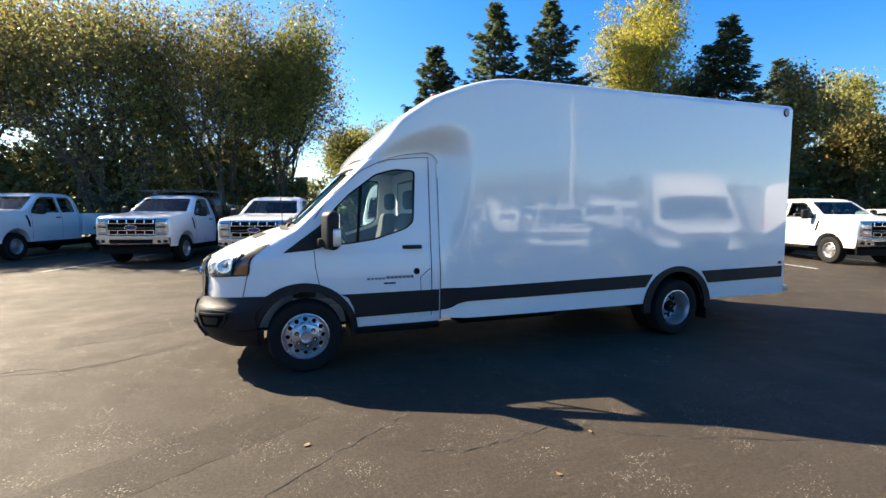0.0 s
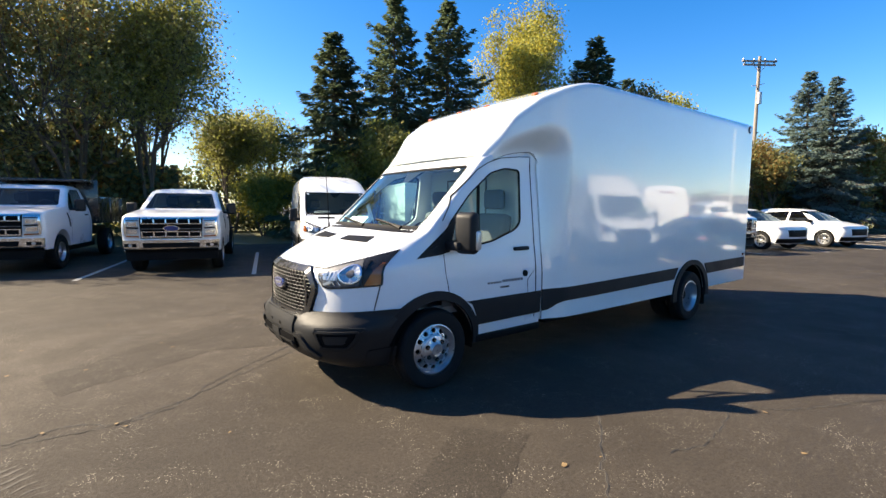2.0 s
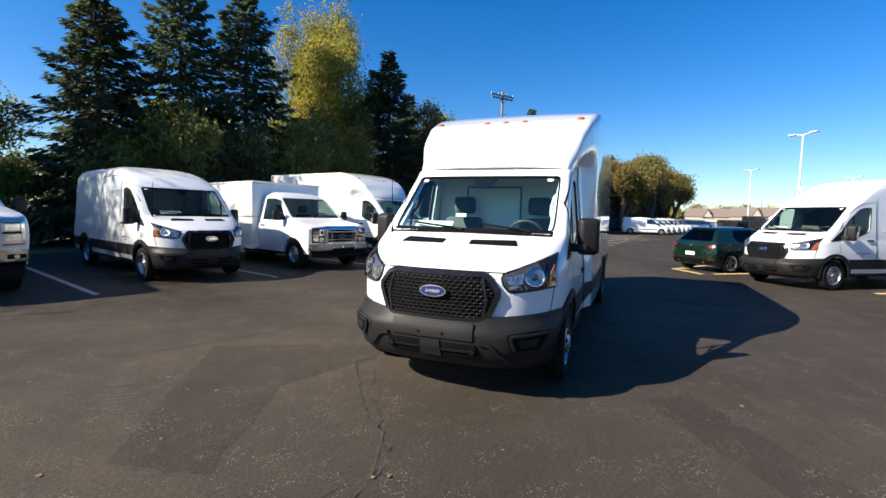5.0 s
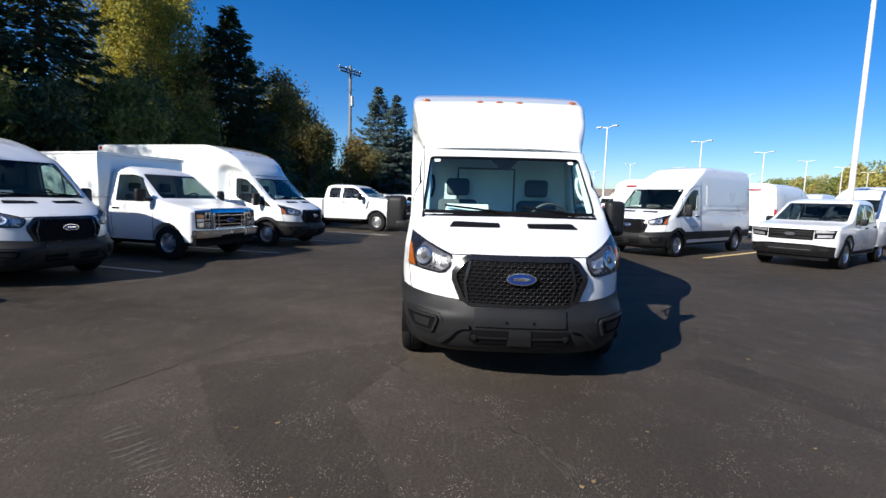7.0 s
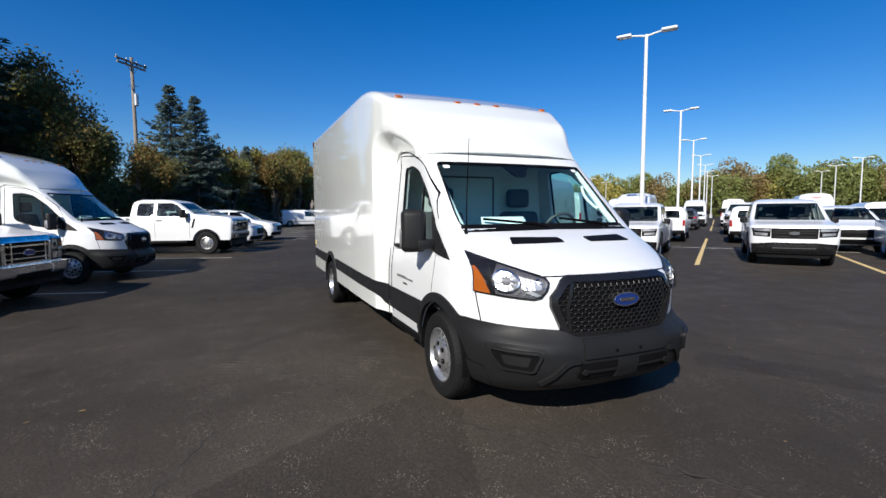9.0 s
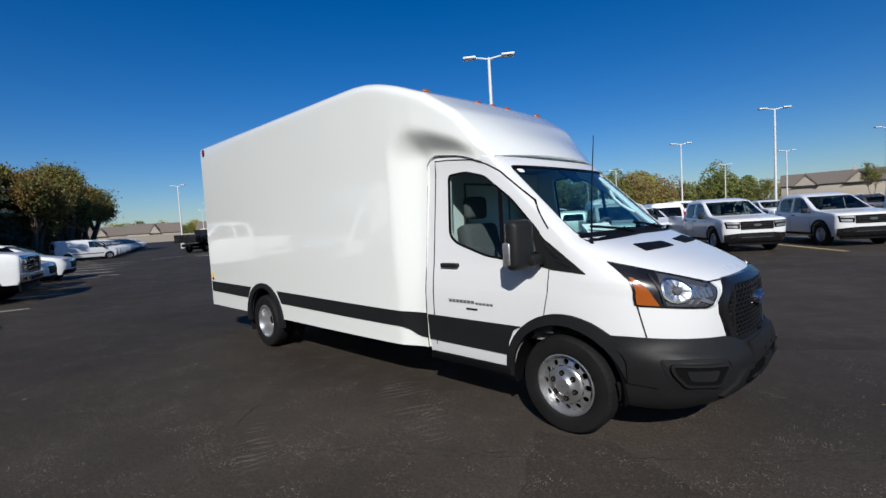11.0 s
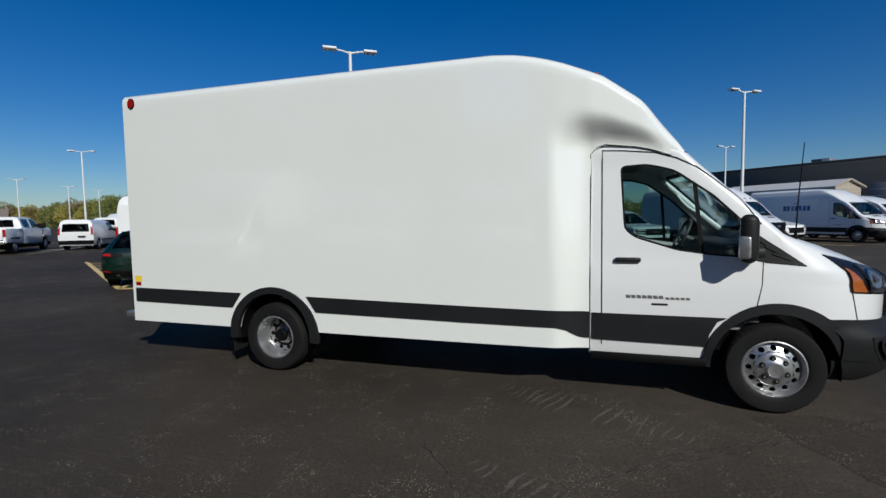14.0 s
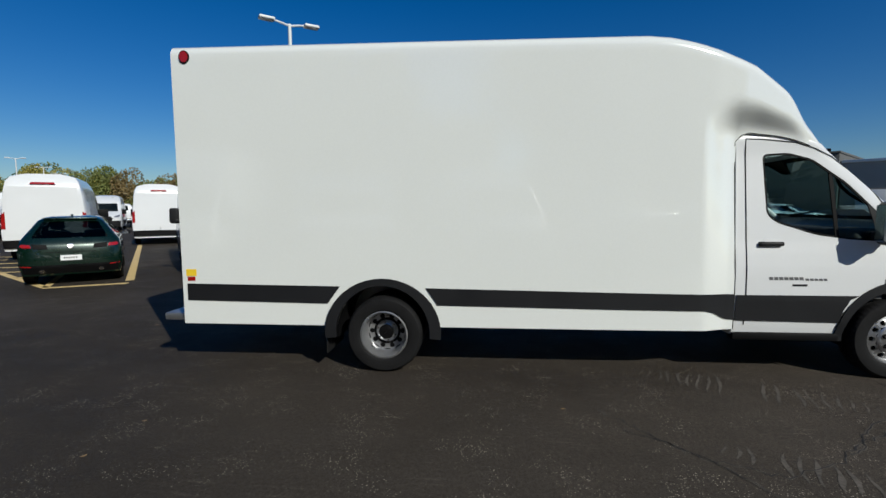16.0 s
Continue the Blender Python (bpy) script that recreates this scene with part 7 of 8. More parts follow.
# dusty tread prints left by turning tyres: rows of slanting bars
TREAD = M("pale_dust_print", (0.066, 0.057, 0.047), .95, var=.6, scale=5, fine=40)
trd = random.Random(8)
for a, b, bar in (((-2.1, -.95), (-.55, -1.68), (.20, .46)), ((-2.05, -2.3), (-1.15, -2.8), (.13, .30)), ((1.6, -2.9), (2.4, -1.9), (-.22, .18)), ((2.6, .9), (3.2, -.1), (.24, .12))):
    a, b, bar = Vector(a), Vector(b), Vector(bar)
    w2 = (b - a).normalized()
    n, bm = int((b - a).length / .075), bmesh.new()
    for k in range(n):
        if trd.random() < .15:
            continue
        c = a.lerp(b, (k + trd.uniform(-.15, .15)) / n)
        fade = .35 + .65 * math.sin(math.pi * (k + .5) / n)
        prev = None
        for q in range(9):
            f = q / 8 - .5
            m = c + bar * f * fade + w2 * .012 * math.sin(f * 5 + k)
            hw = w2 * .016 * fade * (1 - (2 * abs(f)) ** 2.2) * trd.uniform(.5, 1.2)
            row = (bm.verts.new((*(m + hw), .0022)), bm.verts.new((*(m - hw), .0022)))
            if prev:
                bm.faces.new((prev[0], row[0], row[1], prev[1]))
            prev = row
    bmesh.ops.recalc_face_normals(bm, faces=bm.faces)
    tagged(part("tread_print", bm, TREAD, None, smooth=0), "pale dusty tyre tread print on the asphalt", "tyre mark", "tread prints", "structure")
# leaves and grit blown onto the asphalt
rg = np.random.default_rng(5)
DRY = M("dry_fallen_leaf", (.20, .13, .06), .8, var=.4, island=.4)
for k in range(90):
    a, q = rg.uniform(0, 6.28), rg.uniform(2.2, 9)
    x, y = q * math.cos(a) - 1.5 * (k % 2), q * math.sin(a)
    if abs(y) < 1.3 and -6.6 < x < 1.2:
        continue
    s = rg.uniform(.012, .03)
    bm = bmesh.new()
    vs = [bm.verts.new((s * math.cos(t) * rg.uniform(.6, 1.2), s * .6 * math.sin(t), .006 + rg.uniform(0, .006))) for t in (0, 1.1, 2.3, 3.3, 4.4, 5.4)]
    bm.faces.new(vs)
    ob = part("fallen_leaf", bm, DRY, None, smooth=0)
    ob.matrix_basis = pose(x, y, 0, 0, 0, math.degrees(rg.uniform(0, 6)))
    tagged(ob, "small dry leaf lying on the asphalt", "leaf", "fallen leaves")

# ---- vehicles parked on the tree side ----
VH = 73.5


def at_A(x, y, turn=0.0):
    return pose(x, y, 0, 0, 0, VH + turn)


CUR_PAINT[0] = PAINT
S0 = with_bed(superduty(-2.65), -2.72, -4.9, -3.75)
S0["seats"] = S0["seats"] + [(-2.2, -.42, .85), (-2.2, .42, .85)]
ext, _ = vehicle("pickup_truck", at_A(-16.6, -3.5), "white extended-cab heavy pickup with chrome grille", "pickup truck", S0, PAINT, group="pickup trucks")
copy_thing(ext, at_A(9.0, -13.05) @ Matrix.Scale(1.08, 4))
S1 = dict(superduty(-2.02))
S1["axles"] = [0, -3.6]
S1["boxes"] = [("dump_body", (-5.3, -2.25, -1.12, 1.12, 1.0, 1.75, .03), BLACKP), ("dump_headboard", (-2.28, -2.2, -1.12, 1.12, 1.0, 2.2, .02), BLACKP), ("cab_shield", (-2.25, -1.35, -1.05, 1.05, 2.12, 2.18, .02), BLACKP), ("chassis_rail", (-5.2, -2.0, -.45, .45, .6, .85, .02), DARK),
               ("body_rib", (-3.3, -3.2, -1.15, 1.15, 1.0, 1.72, .01), BLACKP), ("body_rib", (-4.4, -4.3, -1.15, 1.15, 1.0, 1.72, .01), BLACKP)]
vehicle("dump_truck", at_A(3.85, -10.85) @ Matrix.Scale(1.04, 4), "white regular-cab truck with black dump body", "dump truck", S1, PAINT)
S2 = dict(superduty(-2.02))
S2["axles"] = [0, -3.6]
S2["boxes"] = [("chassis_rail", (-5.2, -2.0, -.45, .45, .6, .82, .02), DARK), ("outer_tyre_guard", (-4.05, -3.15, -1.05, 1.05, .86, .90, .02), DARK)]
vehicle("chassis_cab_truck", at_A(.55, -9.0), "white regular-cab chassis truck with chrome bumper", "truck", S2, PAINT)
vanA, _ = transit("cargo_van", at_A(-3.05, -7.62), "white medium-roof cargo van in dappled shade", "van", roof=2.52, group="cargo vans")
vehicle("utility_box_truck", at_A(-6.4, -6.5), "white cutaway truck with utility box and chrome grille", "box truck", ECON, PAINT)
twin, _ = transit("box_truck", at_A(-9.72, -5.62), "white box truck parked in the row by the trees", "box")
box_body(twin)
suvw, _ = vehicle("suv", at_A(-20.2, -2.6), "white compact sport utility car", "car", SUV, PAINT, True, "compact cars")
copy_thing(suvw, at_A(-24.3, -1.5))
con, _ = vehicle("small_van", pose(-50.0, 4.9, 0, 0, 0, 96), "small white panel van in a row", "van", CONNECT, PAINT, True, "small vans")
for k in range(1, 19):
    copy_thing(con, pose(-50.0 - 2.9 * k, 4.9 + .80 * k, 0, 0, 0, 96 - (k * 37 % 5)))

# ---- vehicles in the lot ----
HB = -53.8


def at_B(x, y, turn=0.0):
    return pose(x, y, 0, 0, 0, HB + turn)


transit("cargo_van", at_B(-9.6, 5.45), "white high-roof cargo van beside the green hatchback", "van", roof=2.74, group="cargo vans")
mav, _ = vehicle("compact_pickup", at_B(-7.8, 8.84) @ Matrix.Scale(1.04, 4), "white compact crew-cab pickup with black bumper", "pickup truck", MAV, PAINT, group="compact pickups")
copy_thing(mav, at_B(-4.72, 11.72) @ Matrix.Scale(1.04, 4))
copy_thing(mav, at_B(.72, 16.5))
copy_thing(mav, at_B(-1.9, 14.2))
vanE, vanE_hull = transit("cargo_van", at_B(5.9, 19.4) @ Matrix.Scale(1.07, 4), "long white high-roof cargo van with a round door decal", "van", roof=2.74, tail=-5.75, axle=-3.95, group="cargo vans")
vanF = copy_thing(vanE, at_B(12.3, 23.9) @ Matrix.Scale(.975, 4))
tagged(vanF, "long white high-roof cargo van with blue side lettering", "van", "cargo vans")
copy_thing(vanA, at_B(14.75, 26.3))
for x, y in ((8.1, 23.1), (17.5, 28.5), (20.2, 30.6)):
    copy_thing(suvw, at_B(x, y))
hv = vanE_hull.on_side(-1)
for k, wide in enumerate((.17, .13, .15, .15, .15, .15, .15)):
    x0 = -3.55 + .205 * k
    part("side_lettering", patch([(x0, 1.60), (x0 + wide, 1.60), (x0 + wide, 1.86), (x0, 1.86)], lifted(hv, .018), .006), BLUEO, vanF, "dark blue lettering as plain bars")
for k in range(3):
    part("side_lettering", patch([(-3.0 + .09 * k, 1.97), (-2.94 + .09 * k, 1.97), (-2.94 + .09 * k, 2.03), (-3.0 + .09 * k, 2.03)], lifted(hv, .018), .006), BLUEO, vanF)
for y in (-.52, -.17, .17, .52):
    bm = bmesh.new()
    bmesh.ops.create_uvsphere(bm, u_segments=10, v_segments=6, radius=1, matrix=Matrix.Translation((vanE_hull.nose(y, 2.13), y, 2.13)) @ Matrix.Diagonal((.04, .05, .028, 1)))
    part("roof_marker_lamp", bm, DARK, vanE, "small dark roof marker lamp")
decal = part("door_decal", patch(ellipse(-1.12, 1.14, .135, .135), lifted(hv, .006), .006), DECALR, vanE, "round dark red decal on the door")
part("decal_centre", patch(ellipse(-1.12, 1.14, .06, .075), lifted(hv, .010), .006), DECALT, decal)
for k in range(7):
    part("door_lettering", patch([(-.30 + .075 * k, 1.10), (-.25 + .075 * k, 1.10), (-.25 + .075 * k, 1.135), (-.30 + .075 * k, 1.135)], lifted(hv, .006), .006), LETTER, vanE)
vehicle("hatchback", pose(-12.15 - .63 * 2.63, 3.85 + .777 * 2.63, 0, 0, 0, 129) @ Matrix.Scale(.945, 4), "dark green metallic hatchback seen from behind", "car", GOLF, GREEN)
# rows further back
tv, _ = vehicle("panel_van", pose(-54.0, 23.0, 0, 0, 0, HB + 180), "white panel van in a back row", "van", TVAN, PAINT, True, "vans in the back rows")
tv2, _ = vehicle("panel_van", pose(*lot(18.4, -4.25), 0, 0, 0, HB), "white panel van facing the aisle", "van", TVAN, PAINT, True, "vans in the back rows")
CUR_PAINT[0] = PAINT
pk, _ = vehicle("pickup_truck", pose(-34.6, 14.3, 0, 0, 0, 130), "white crew-cab pickup in a back row", "pickup truck", with_bed(superduty(-3.0), -3.05, -5.0, -4.0), PAINT, True, "pickup trucks")
CUR_PAINT[0] = BLACKP
vehicle("pickup_truck", pose(-41, 17.6, 0, 0, 0, 128), "black crew-cab pickup in a back row", "pickup truck", with_bed(superduty(-3.0), -3.05, -5.0, -4.0), BLACKP, True, "pickup trucks")
CUR_PAINT[0] = PAINT
con2, _ = vehicle("small_van", pose(*lot(17.3, -14.8), 0, 0, 0, 126), "small white panel van with rear windows", "van", CONNECT, PAINT, True, "small vans")
mavl, _ = vehicle("compact_pickup", pose(*lot(8.3, .5), 0, 0, 0, 126), "white compact pickup in a back row", "pickup truck", MAV, PAINT, True, "compact pickups")
suvd, _ = vehicle("suv", pose(*lot(23.5, .5), 0, 0, 0, 126), "dark sport utility car in a back row", "car", SUV, GREYP, True, "compact cars")
blk, _ = vehicle("dump_truck", pose(-46.6, 16.6, 0, 0, 0, 127), "black dump truck parked in a back row", "dump truck", S1, BLACKP, True)
taken = [tuple(lot(d, e)) for d, e in ((18.4, -4.25), (17.3, -14.8), (8.3, .5), (23.5, .5))] + [(-34.6, 14.3), (-41, 17.6), (-46.6, 16.6), (-54.0, 23.0)]


def place(ob, x, y, turn):
    copy_thing(ob, pose(x, y, 0, 0, 0, turn))
    taken.append((x, y))


place(tv, -19.5, 11.45, 127)
for ob, d, e, turn in ((pk, 14.3, -11.1, -54), (tv2, 21.9, -8.0, -54), (pk, 33.0, -7.6, 126), (mavl, 8.3, 4.1, 126), (suvw, 1.5, 6.9, -54), (tv, 22.5, 8.2, 126), (con2, 8.5, 8.7, 126), (tv2, 29.5, .8, -54),
                       (mavl, 38.0, .4, 126), (tv, 36.0, 4.0, 126), (tv2, 53.0, 4.3, -54), (suvw, 8.8, 12.2, 126), (tv2, 7.6, -1.6, -54), (tv, 9.4, -4.6, 126), (tv, 22.8, -12.0, 126), (pk, 23.5, -15.5, 126)):
    p = lot(d, e)
    place(ob, p.x, p.y, turn)
place(tv, -75.0, 21.5, 167)
place(tv, -79.0, 24.9, 167)
place(blk, -49.3, 14.6, 127)
taken += [tuple(lot(d, 2.3)) for d in (5, 20, 30, 40, 50)] + [tuple(lot(1.5, e)) for e in (17.5, 21.5, 25.4, 28.6, 32)]
rnd = random.Random(4)
pool = [tv, tv, tv2, tv, pk, mavl, con2, suvd, tv, con, pk]
low = [mavl, suvd, mavl, pk, suvd]
for row, face in ((3.6, 126), (15.2, -54), (16.8, 126), (31.4, -54), (33.0, 126), (47.6, -54)):
    for k in range(-9, 11):
        e = 3.75 + 3.1 * k
        e += .3 if e > 3 else -.3
        if row < 5 and (e < -1 or e > 36) or row < 20 and e < -14:
            continue
        if rnd.random() < (.10 if row < 20 else .2) + (.35 if e > 9 else 0):
            continue
        flip = rnd.random() < .45
        p = lot(row - (3.2 if flip else 0) * (1 if face > 0 else -1), e)
        ob = rnd.choice(low if e > 5 else pool)
        if any(math.hypot(p.x - a, p.y - b) < 5.2 for a, b in taken):
            continue
        place(ob, p.x, p.y, face + (180 if flip else 0) + rnd.uniform(-1.5, 1.5))


# ---- lamp posts ----
def lamp_post(m):
    root = thing("lamp_post", m, "tall pale grey twin-arm parking lot lamp post", "lamp post", "lamp posts")
    part("base", lathe_z([(.30, 0), (.30, .75), (.27, .80), (.001, .80)]), M_CONC, root)
    part("pole", tube([(0, 0, .8), (0, 0, 4.5), (0, 0, 8.55)], .095, 12, .065), POLE_P, root)
    for s in (-1, 1):
        bm = tube([(0, 0, 8.48), (s * .35, 0, 8.56), (s * .62, 0, 8.60)], .045, 8, .035)
        a = part("arm", bm, POLE_P, root)
        part("lamp_head", boxm(min(s * .55, s * 1.12), max(s * .55, s * 1.12), -.17, .17, 8.56, 8.66, .03), POLE_P, a)
        part("lamp_lens", boxm(min(s * .62, s * 1.05), max(s * .62, s * 1.05), -.13, .13, 8.545, 8.562, .004), REFLECT, a)
    return root


def lathe_z(profile, seg=20):
    bm = bmesh.new()
    rings = [[bm.verts.new((r * math.cos(a), r * math.sin(a), z)) for a in (2 * math.pi * k / seg for k in range(seg))] for r, z in profile]
    for a, b in zip(rings, rings[1:]):
        for k in range(seg):
            bm.faces.new((a[k], a[(k + 1) % seg], b[(k + 1) % seg], b[k]))
    return bm


M_CONC = M("concrete", (.36, .35, .33), .85, var=.15, fine=40, bump=.2)
ARM = math.degrees(math.atan2(EE.y, EE.x))
post = lamp_post(pose(L0.x, L0.y, 0, 0, 0, ARM))
for x, y in [(-20.4, 26.0), (-29.7, 39.0), (-38.5, 51.4), (-46.8, 63.1), (-54.8, 74.2), (-62.2, 85.4), (-39.8, 14.0), (-48.1, 27.3), (-57.0, 40.2), (-66.8, 53.2), (-76.2, 66.4), (-86, 79.5), (-68.0, 16.6), (-80.0, 31.8), (-84.8, 42.9), (-93.2, 55.7), (-99.1, 65.5), (-103, 32.3), (-132, 40.8), (-47.5, 94.6), (7.1, 25.9), (-4.6, 39.2), (-15, 51.9), (12.2, 50.3), (1.4, 63), (-8.7, 76.3), (-19, 88.8), (6, 109), (-32.3, 74.7), (-40, 84)]:
    copy_thing(post, pose(x, y, 0, 0, 0, ARM))


# ---- utility pole ----
def utility_pole(m, h):
    root = thing("utility_pole", m, "weathered wooden utility pole with crossarms", "utility pole")
    part("pole", tube([(0, 0, 0), (0, 0, h * .5), (0, 0, h)], .17, 10, .11), WOODPOLE, root)
    for z, ln in ((h - .35, 1.35), (h - .62, 1.25)):
        a = part("crossarm", boxm(-.06, .06, -ln, ln, z - .06, z + .06, .01), WOODPOLE, root)
        for y in (-ln + .1, -.45, .45, ln - .1):
            b = lathe_z([(.03, z + .06), (.06, z + .10), (.05, z + .17), (.02, z + .22)], 10)
            bmesh.ops.translate(b, vec=(0, y, 0), verts=b.verts)
            part("insulator", b, GALV, a)
    for s in (-1, 1):
        part("brace", tube([(.08, s * .75, h - .4), (.08, s * .05, h - 1.15)], .02, 6), GALV, root)
    b = lathe_z([(.02, h - 3.6), (.16, h - 3.55), (.16, h - 2.7), (.02, h - 2.65)], 12)
    bmesh.ops.translate(b, vec=(.24, .0, 0), verts=b.verts)
    part("cutout_box", b, GALV, root)
    part("service_bracket", tube([(0, -.5, h - 2.2), (0, .5, h - 2.0)], .025, 6), GALV, root)
    return root


up = utility_pole(pose(-38.5, -9.9, 0, 0, 0, 55), 13.2)
copy_thing(up, pose(-19, -38, 0, 0, 0, 20))

# ---- buildings and sign at the far side ----
WALLD = M("dark_grey_painted_wall", (.075, .077, .075), .85, 0.0, var=.06, scale=.8)
WALLT = M("tan_block_wall", (.36, .32, .26), .85, var=.08, scale=1.2, fine=14, bump=.2)
ROOFB = M("brown_shingle_roof", (.15, .125, .105), .9, var=.2, scale=3, fine=20)
SIDING = M("beige_siding", (.34, .30, .24), .75, var=.06)
TRIMW = M("white_trim", (.72, .72, .70), .6, var=.04)
ROOFG = M("pale_grey_metal_roof", (.50, .50, .49), .6, .1, var=.08, scale=1.5)
SIGNB = M("blue_sign_panel", (.02, .06, .22), .35, var=.05)
SIGNP = M("pale_blue_sign_panel", (.20, .30, .50), .4, var=.1)


def dealership(m):
    root = thing("service_building", m, "long dark grey service building with pale roll-up door", "building")
    part("wall", boxm(0, 25.1, 0, 22, 0, 6.55, .03), WALLD, root)
    part("roof_edge", boxm(-.08, 25.18, -.08, 22, 6.55, 6.75, .02), WALLD, root)
    d = part("overhead_door", boxm(15.9, 18.5, -.06, .02, 0, 4.3, .02), TRIMG, root, "pale roll-up service door")
    for k in range(1, 7):
        part("door_rib", boxm(15.9, 18.5, -.075, -.06, k * .61, k * .61 + .03, 0), TRIMW, d)
    part("wall_lamp", boxm(18.8, 19.3, -.3, .01, 4.15, 4.4, .04), GALV, root, "grey wall lamp")
    unit = part("rooftop_unit", boxm(9.6, 11.3, 3, 4.6, 6.6, 7.35, .05), GALV, root)
    for k in range(6):
        part("louvre", boxm(9.65, 10.6, 2.97, 3.0, 6.70 + .10 * k, 6.77 + .10 * k, 0), DARK, unit)
    part("rooftop_unit", boxm(15.4, 16.2, 3, 4, 6.6, 7.0, .1), GALV, root)
    part("roof_vent", boxm(21.2, 21.5, 1.6, 1.9, 6.7, 7.5, .03), DARK, root)
    part("roof_vent", boxm(23.4, 23.9, 2.6, 2.9, 6.7, 7.3, .03), DARK, root)
    for k in range(6):
        part("panel_joint", boxm(-.01, 25.11, -.012, .01, 1.05 * k + .9, 1.05 * k + .93, 0), WALLD, root)
    part("tan_wing", boxm(-8.0, -.02, .4, 4.2, 0, 5.75, .03), WALLT, root, "low tan block wing of the building")
    part("wing_coping", boxm(-8.15, -.1, .25, 4.35, 5.75, 5.98, .02), SIDING, root)
    part("wing_parapet", boxm(-1.2, -.1, .2, 4.4, 5.98, 6.2, .02), SIDING, root)
    part("tan_annex", boxm(25.2, 55, .5, 18, 0, 5.6, .03), WALLT, root, "tan block annex of the building")
    part("annex_coping", boxm(25.2, 55.1, .4, 18.1, 5.6, 5.85, .02), TRIMW, root)
    for x in (26.4, 33, 39):
        part("annex_door", boxm(x, x + 2.8, .42, .52, 0, 3.0, .01), TRIMW, root)
    return root


dealership(pose(12.8, 60.2, 0, 0, 0, -45.5))


def shed(m):
    root = thing("shed", m, "tan hut with a long pale grey gable roof", "shed")
    part("wall", boxm(-4.8, 4.8, -1.65, 1.65, 0, 3.55, .02), SIDING, root)
    for k in range(14):
        part("siding_board", boxm(4.8, 4.83, -1.65, 1.65, .1 + .25 * k, .342 + .25 * k, .002), SIDING, root)
    part("gable", prism([(-1.65, 3.5), (1.65, 3.5), (0, 4.1)], 'x', 4.6, 4.82), SIDING, root, smooth=0)
    part("roof", prism([(-2.0, 3.50), (-2.0, 3.62), (0, 4.26), (2.0, 3.62), (2.0, 3.50), (0, 4.12)], 'x', -5.0, 5.0), ROOFG, root, smooth=0)
    part("verge_board", prism([(-2.02, 3.53), (-2.02, 3.63), (0, 4.27), (2.02, 3.63), (2.02, 3.53), (0, 4.16)], 'x', 5.0, 5.05), SIDING, root, smooth=0)
    part("door", boxm(-.5, .5, -1.69, -1.63, 0, 2.1, .01), TRIMW, root)
    return root


shed(pose(15.5, 44.1, 0, 0, 0, -52))


def sign(m):
    root = thing("roadside_sign", m, "blue dealer sign panel on white posts", "sign")
    part("panel", boxm(-1.75, 1.35, -.12, .12, 6.35, 7.35, .04), SIGNP, root)
    part("panel_border", boxm(-1.80, 1.40, -.10, .10, 7.35, 7.50, .02), TRIMW, root)
    for k in range(7):
        x = -1.5 + .39 * k
        part("lettering_bar", boxm(x, x + .28, -.14, -.12, 6.55, 7.15, .01), SIGNB, root, "dark blue lettering as plain bars")
    part("post", boxm(-1.70, -1.05, -.2, .2, 0, 6.35, .03), TRIMW, root)
    part("post", boxm(1.40, 2.10, -.2, .2, 0, 7.62, .03), TRIMW, root)
    for z in (5.75, 6.05):
        part("post_band", boxm(1.38, 2.12, -.21, .21, z, z + .05, 0), WALLD, root)
    return root


sign(pose(9.2, 70.6, 0, 0, 0, -8) @ Matrix.Scale(1.25, 4))


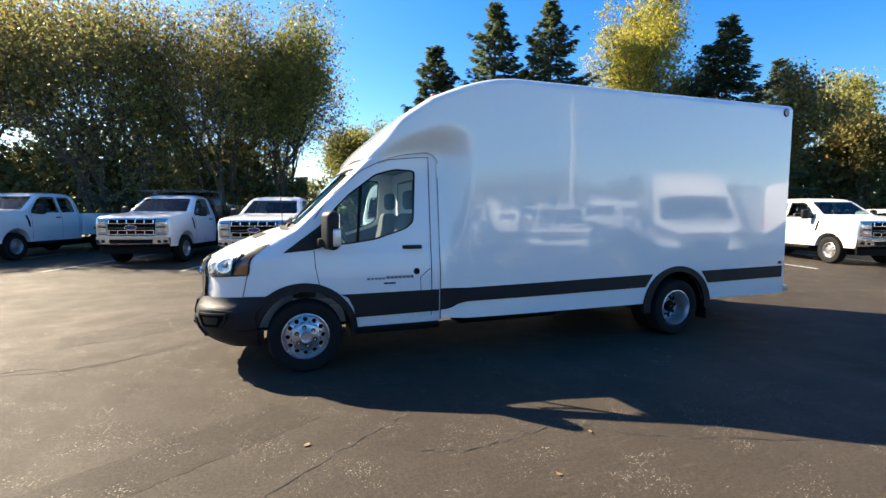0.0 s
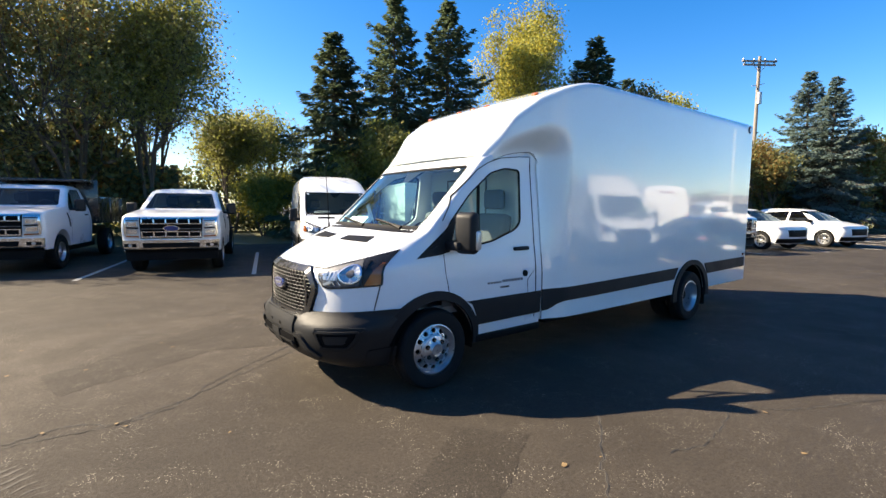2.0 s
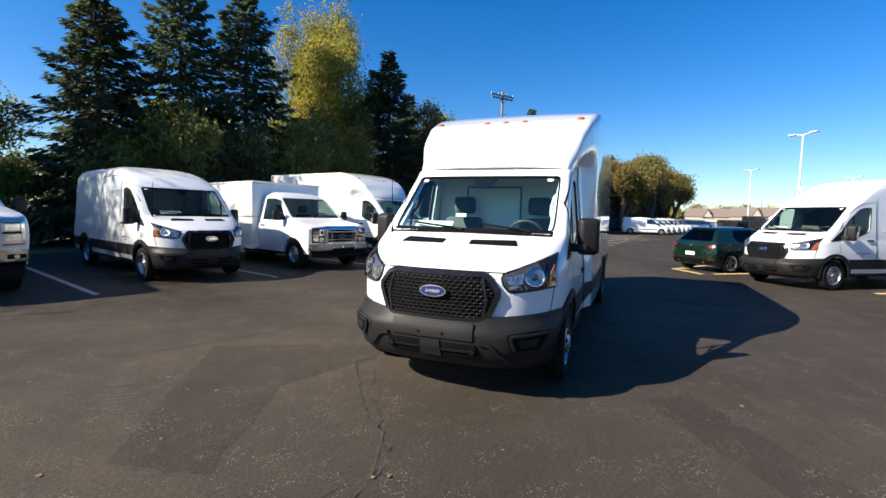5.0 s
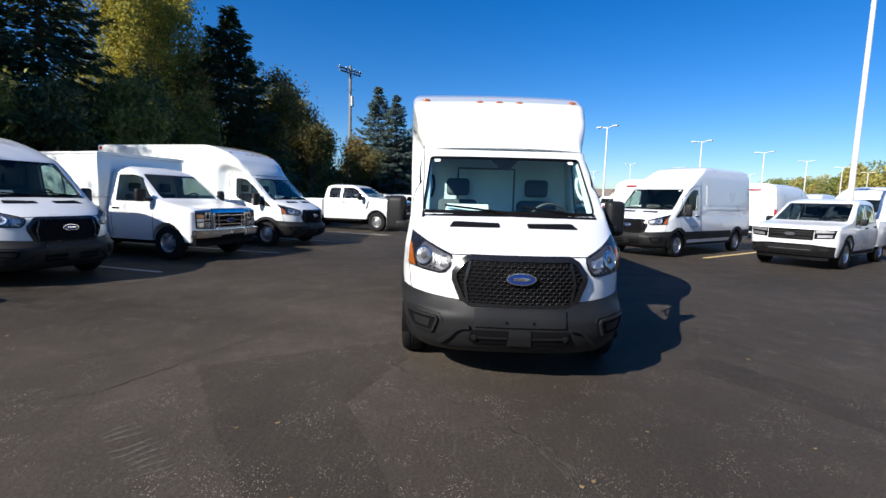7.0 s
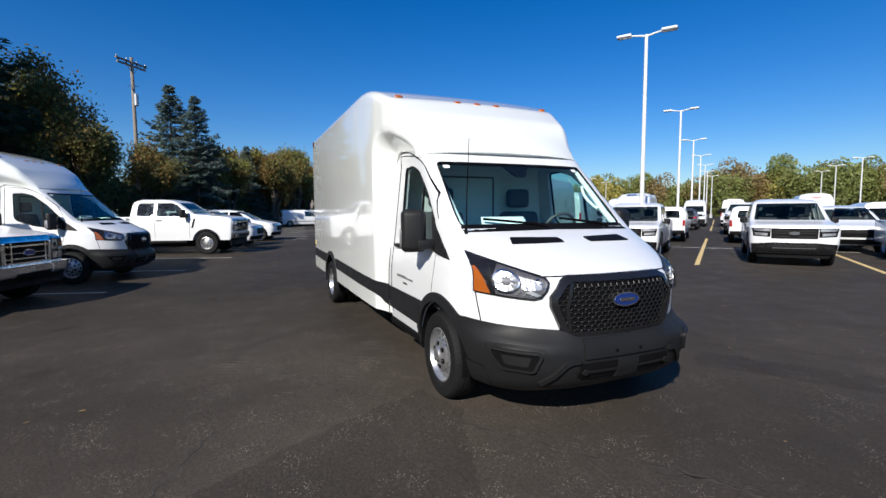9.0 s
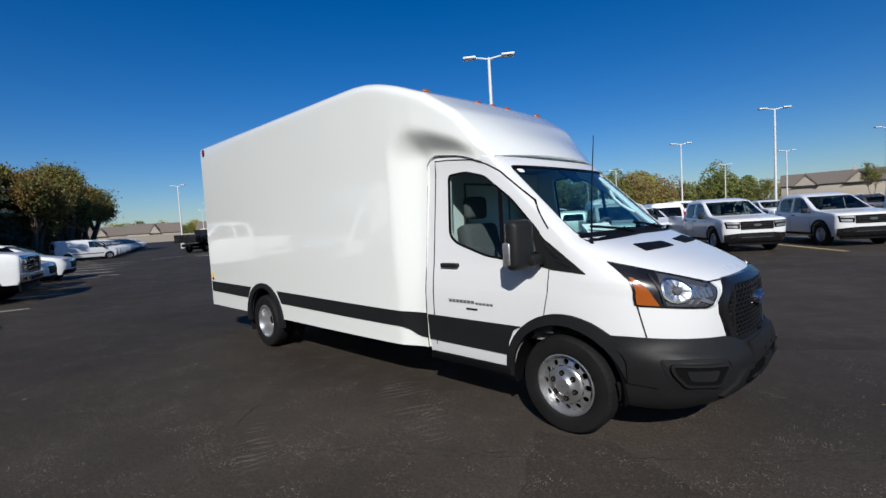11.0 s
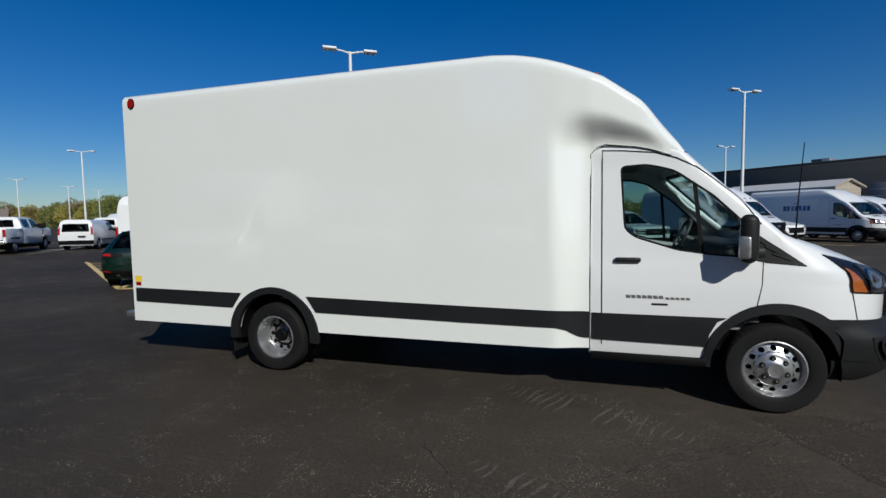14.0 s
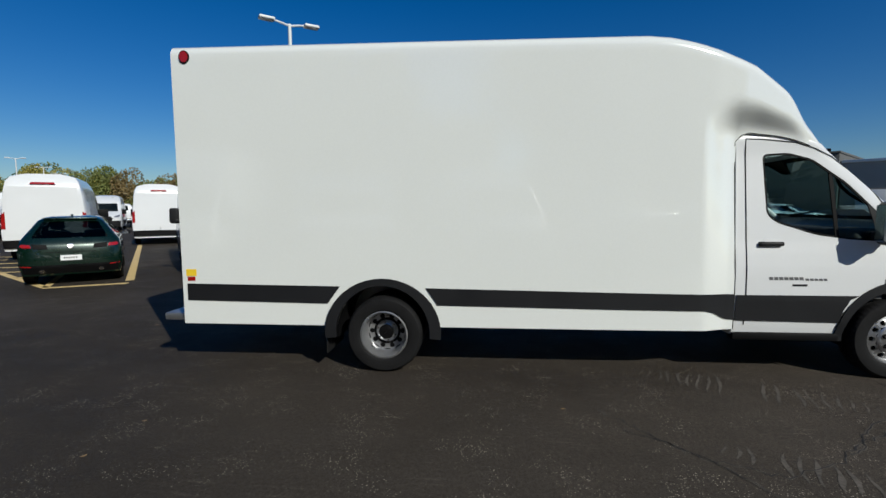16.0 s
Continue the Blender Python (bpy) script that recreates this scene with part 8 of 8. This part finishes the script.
def house(m, w, d, h, roof, wins=3, label="beige house with a brown gable roof"):
    root = thing("house", m, label, "house", "far houses")
    part("wall", boxm(-w / 2, w / 2, -d / 2, d / 2, 0, h, .02), SIDING, root)
    part("roof", prism([(-d / 2 - .5, h - .1), (d / 2 + .5, h - .1), (0, h + roof)], 'x', -w / 2 - .4, w / 2 + .4), ROOFB, root, smooth=0)
    fl = max(1, int(h / 2.7))
    for j in range(fl):
        for k in range(wins):
            x = -w / 2 + w * (k + .5) / wins
            wd = part("window", boxm(x - .5, x + .5, -d / 2 - .05, -d / 2 + .05, .9 + 2.8 * j, 2.2 + 2.8 * j, .01), TRIMW, root)
            part("pane", boxm(x - .43, x + .43, -d / 2 - .06, -d / 2 - .04, .97 + 2.8 * j, 2.13 + 2.8 * j, 0), DARK, wd)
    for k in range(max(1, wins // 3)):
        x = -w / 2 + w * (k + .5) / max(1, wins // 3)
        part("gable", prism([(x - 2.2, h - .2), (x + 2.2, h - .2), (x, h + roof * .72)], 'y', -d / 2 - .9, 0), SIDING, root, smooth=0)
        part("gable_roof", prism([(x - 2.6, h - .35), (x - 2.2, h - .2), (x, h + roof * .76), (x + 2.2, h - .2), (x + 2.6, h - .35), (x, h + roof * .95)], 'y', -d / 2 - 1.1, 0), ROOFB, root, smooth=0)
    part("chimney", boxm(w * .2, w * .2 + .7, -.3, .4, h, h + roof + .6, .02), WALLT, root)
    return root


house(pose(-38, 158, 0, 0, 0, 12), 22, 10, 4.6, 2.8, 6, "long beige apartment house with brown roof")
house(pose(-8.5, 142, 0, 0, 0, 4), 19, 10, 5.2, 2.9, 6, "beige apartment house with brown gable roof")
for x, y, a in ((-255, 60, 72), (-246, 88, 62), (-282, 102, 60), (-290, 44, 80), (-252, 122, 58)):
    house(pose(x, y, 0, 0, 0, a), 22, 12, 4.4, 4.6, 3)
tagged(part("fence", boxm(-232, -231.4, 40, 120, 0, 3.2, 0), SIDING, smooth=0), "long tan board fence at the lot end", "fence", kind="structure")
for i, (x, y) in enumerate(((-34, 136), (-22, 138), (-1, 128), (5, 130), (-48, 142))):
    leaf_tree("garden_tree", pose(x, y, 0), 6.5 + i % 3, 2.4, 90 + i, [(LEAF_SHRUB, .5), (LEAF_GREEN, .5)], "small tree beside the apartment houses", 2, .3, 20, .25, 3, group="garden trees")
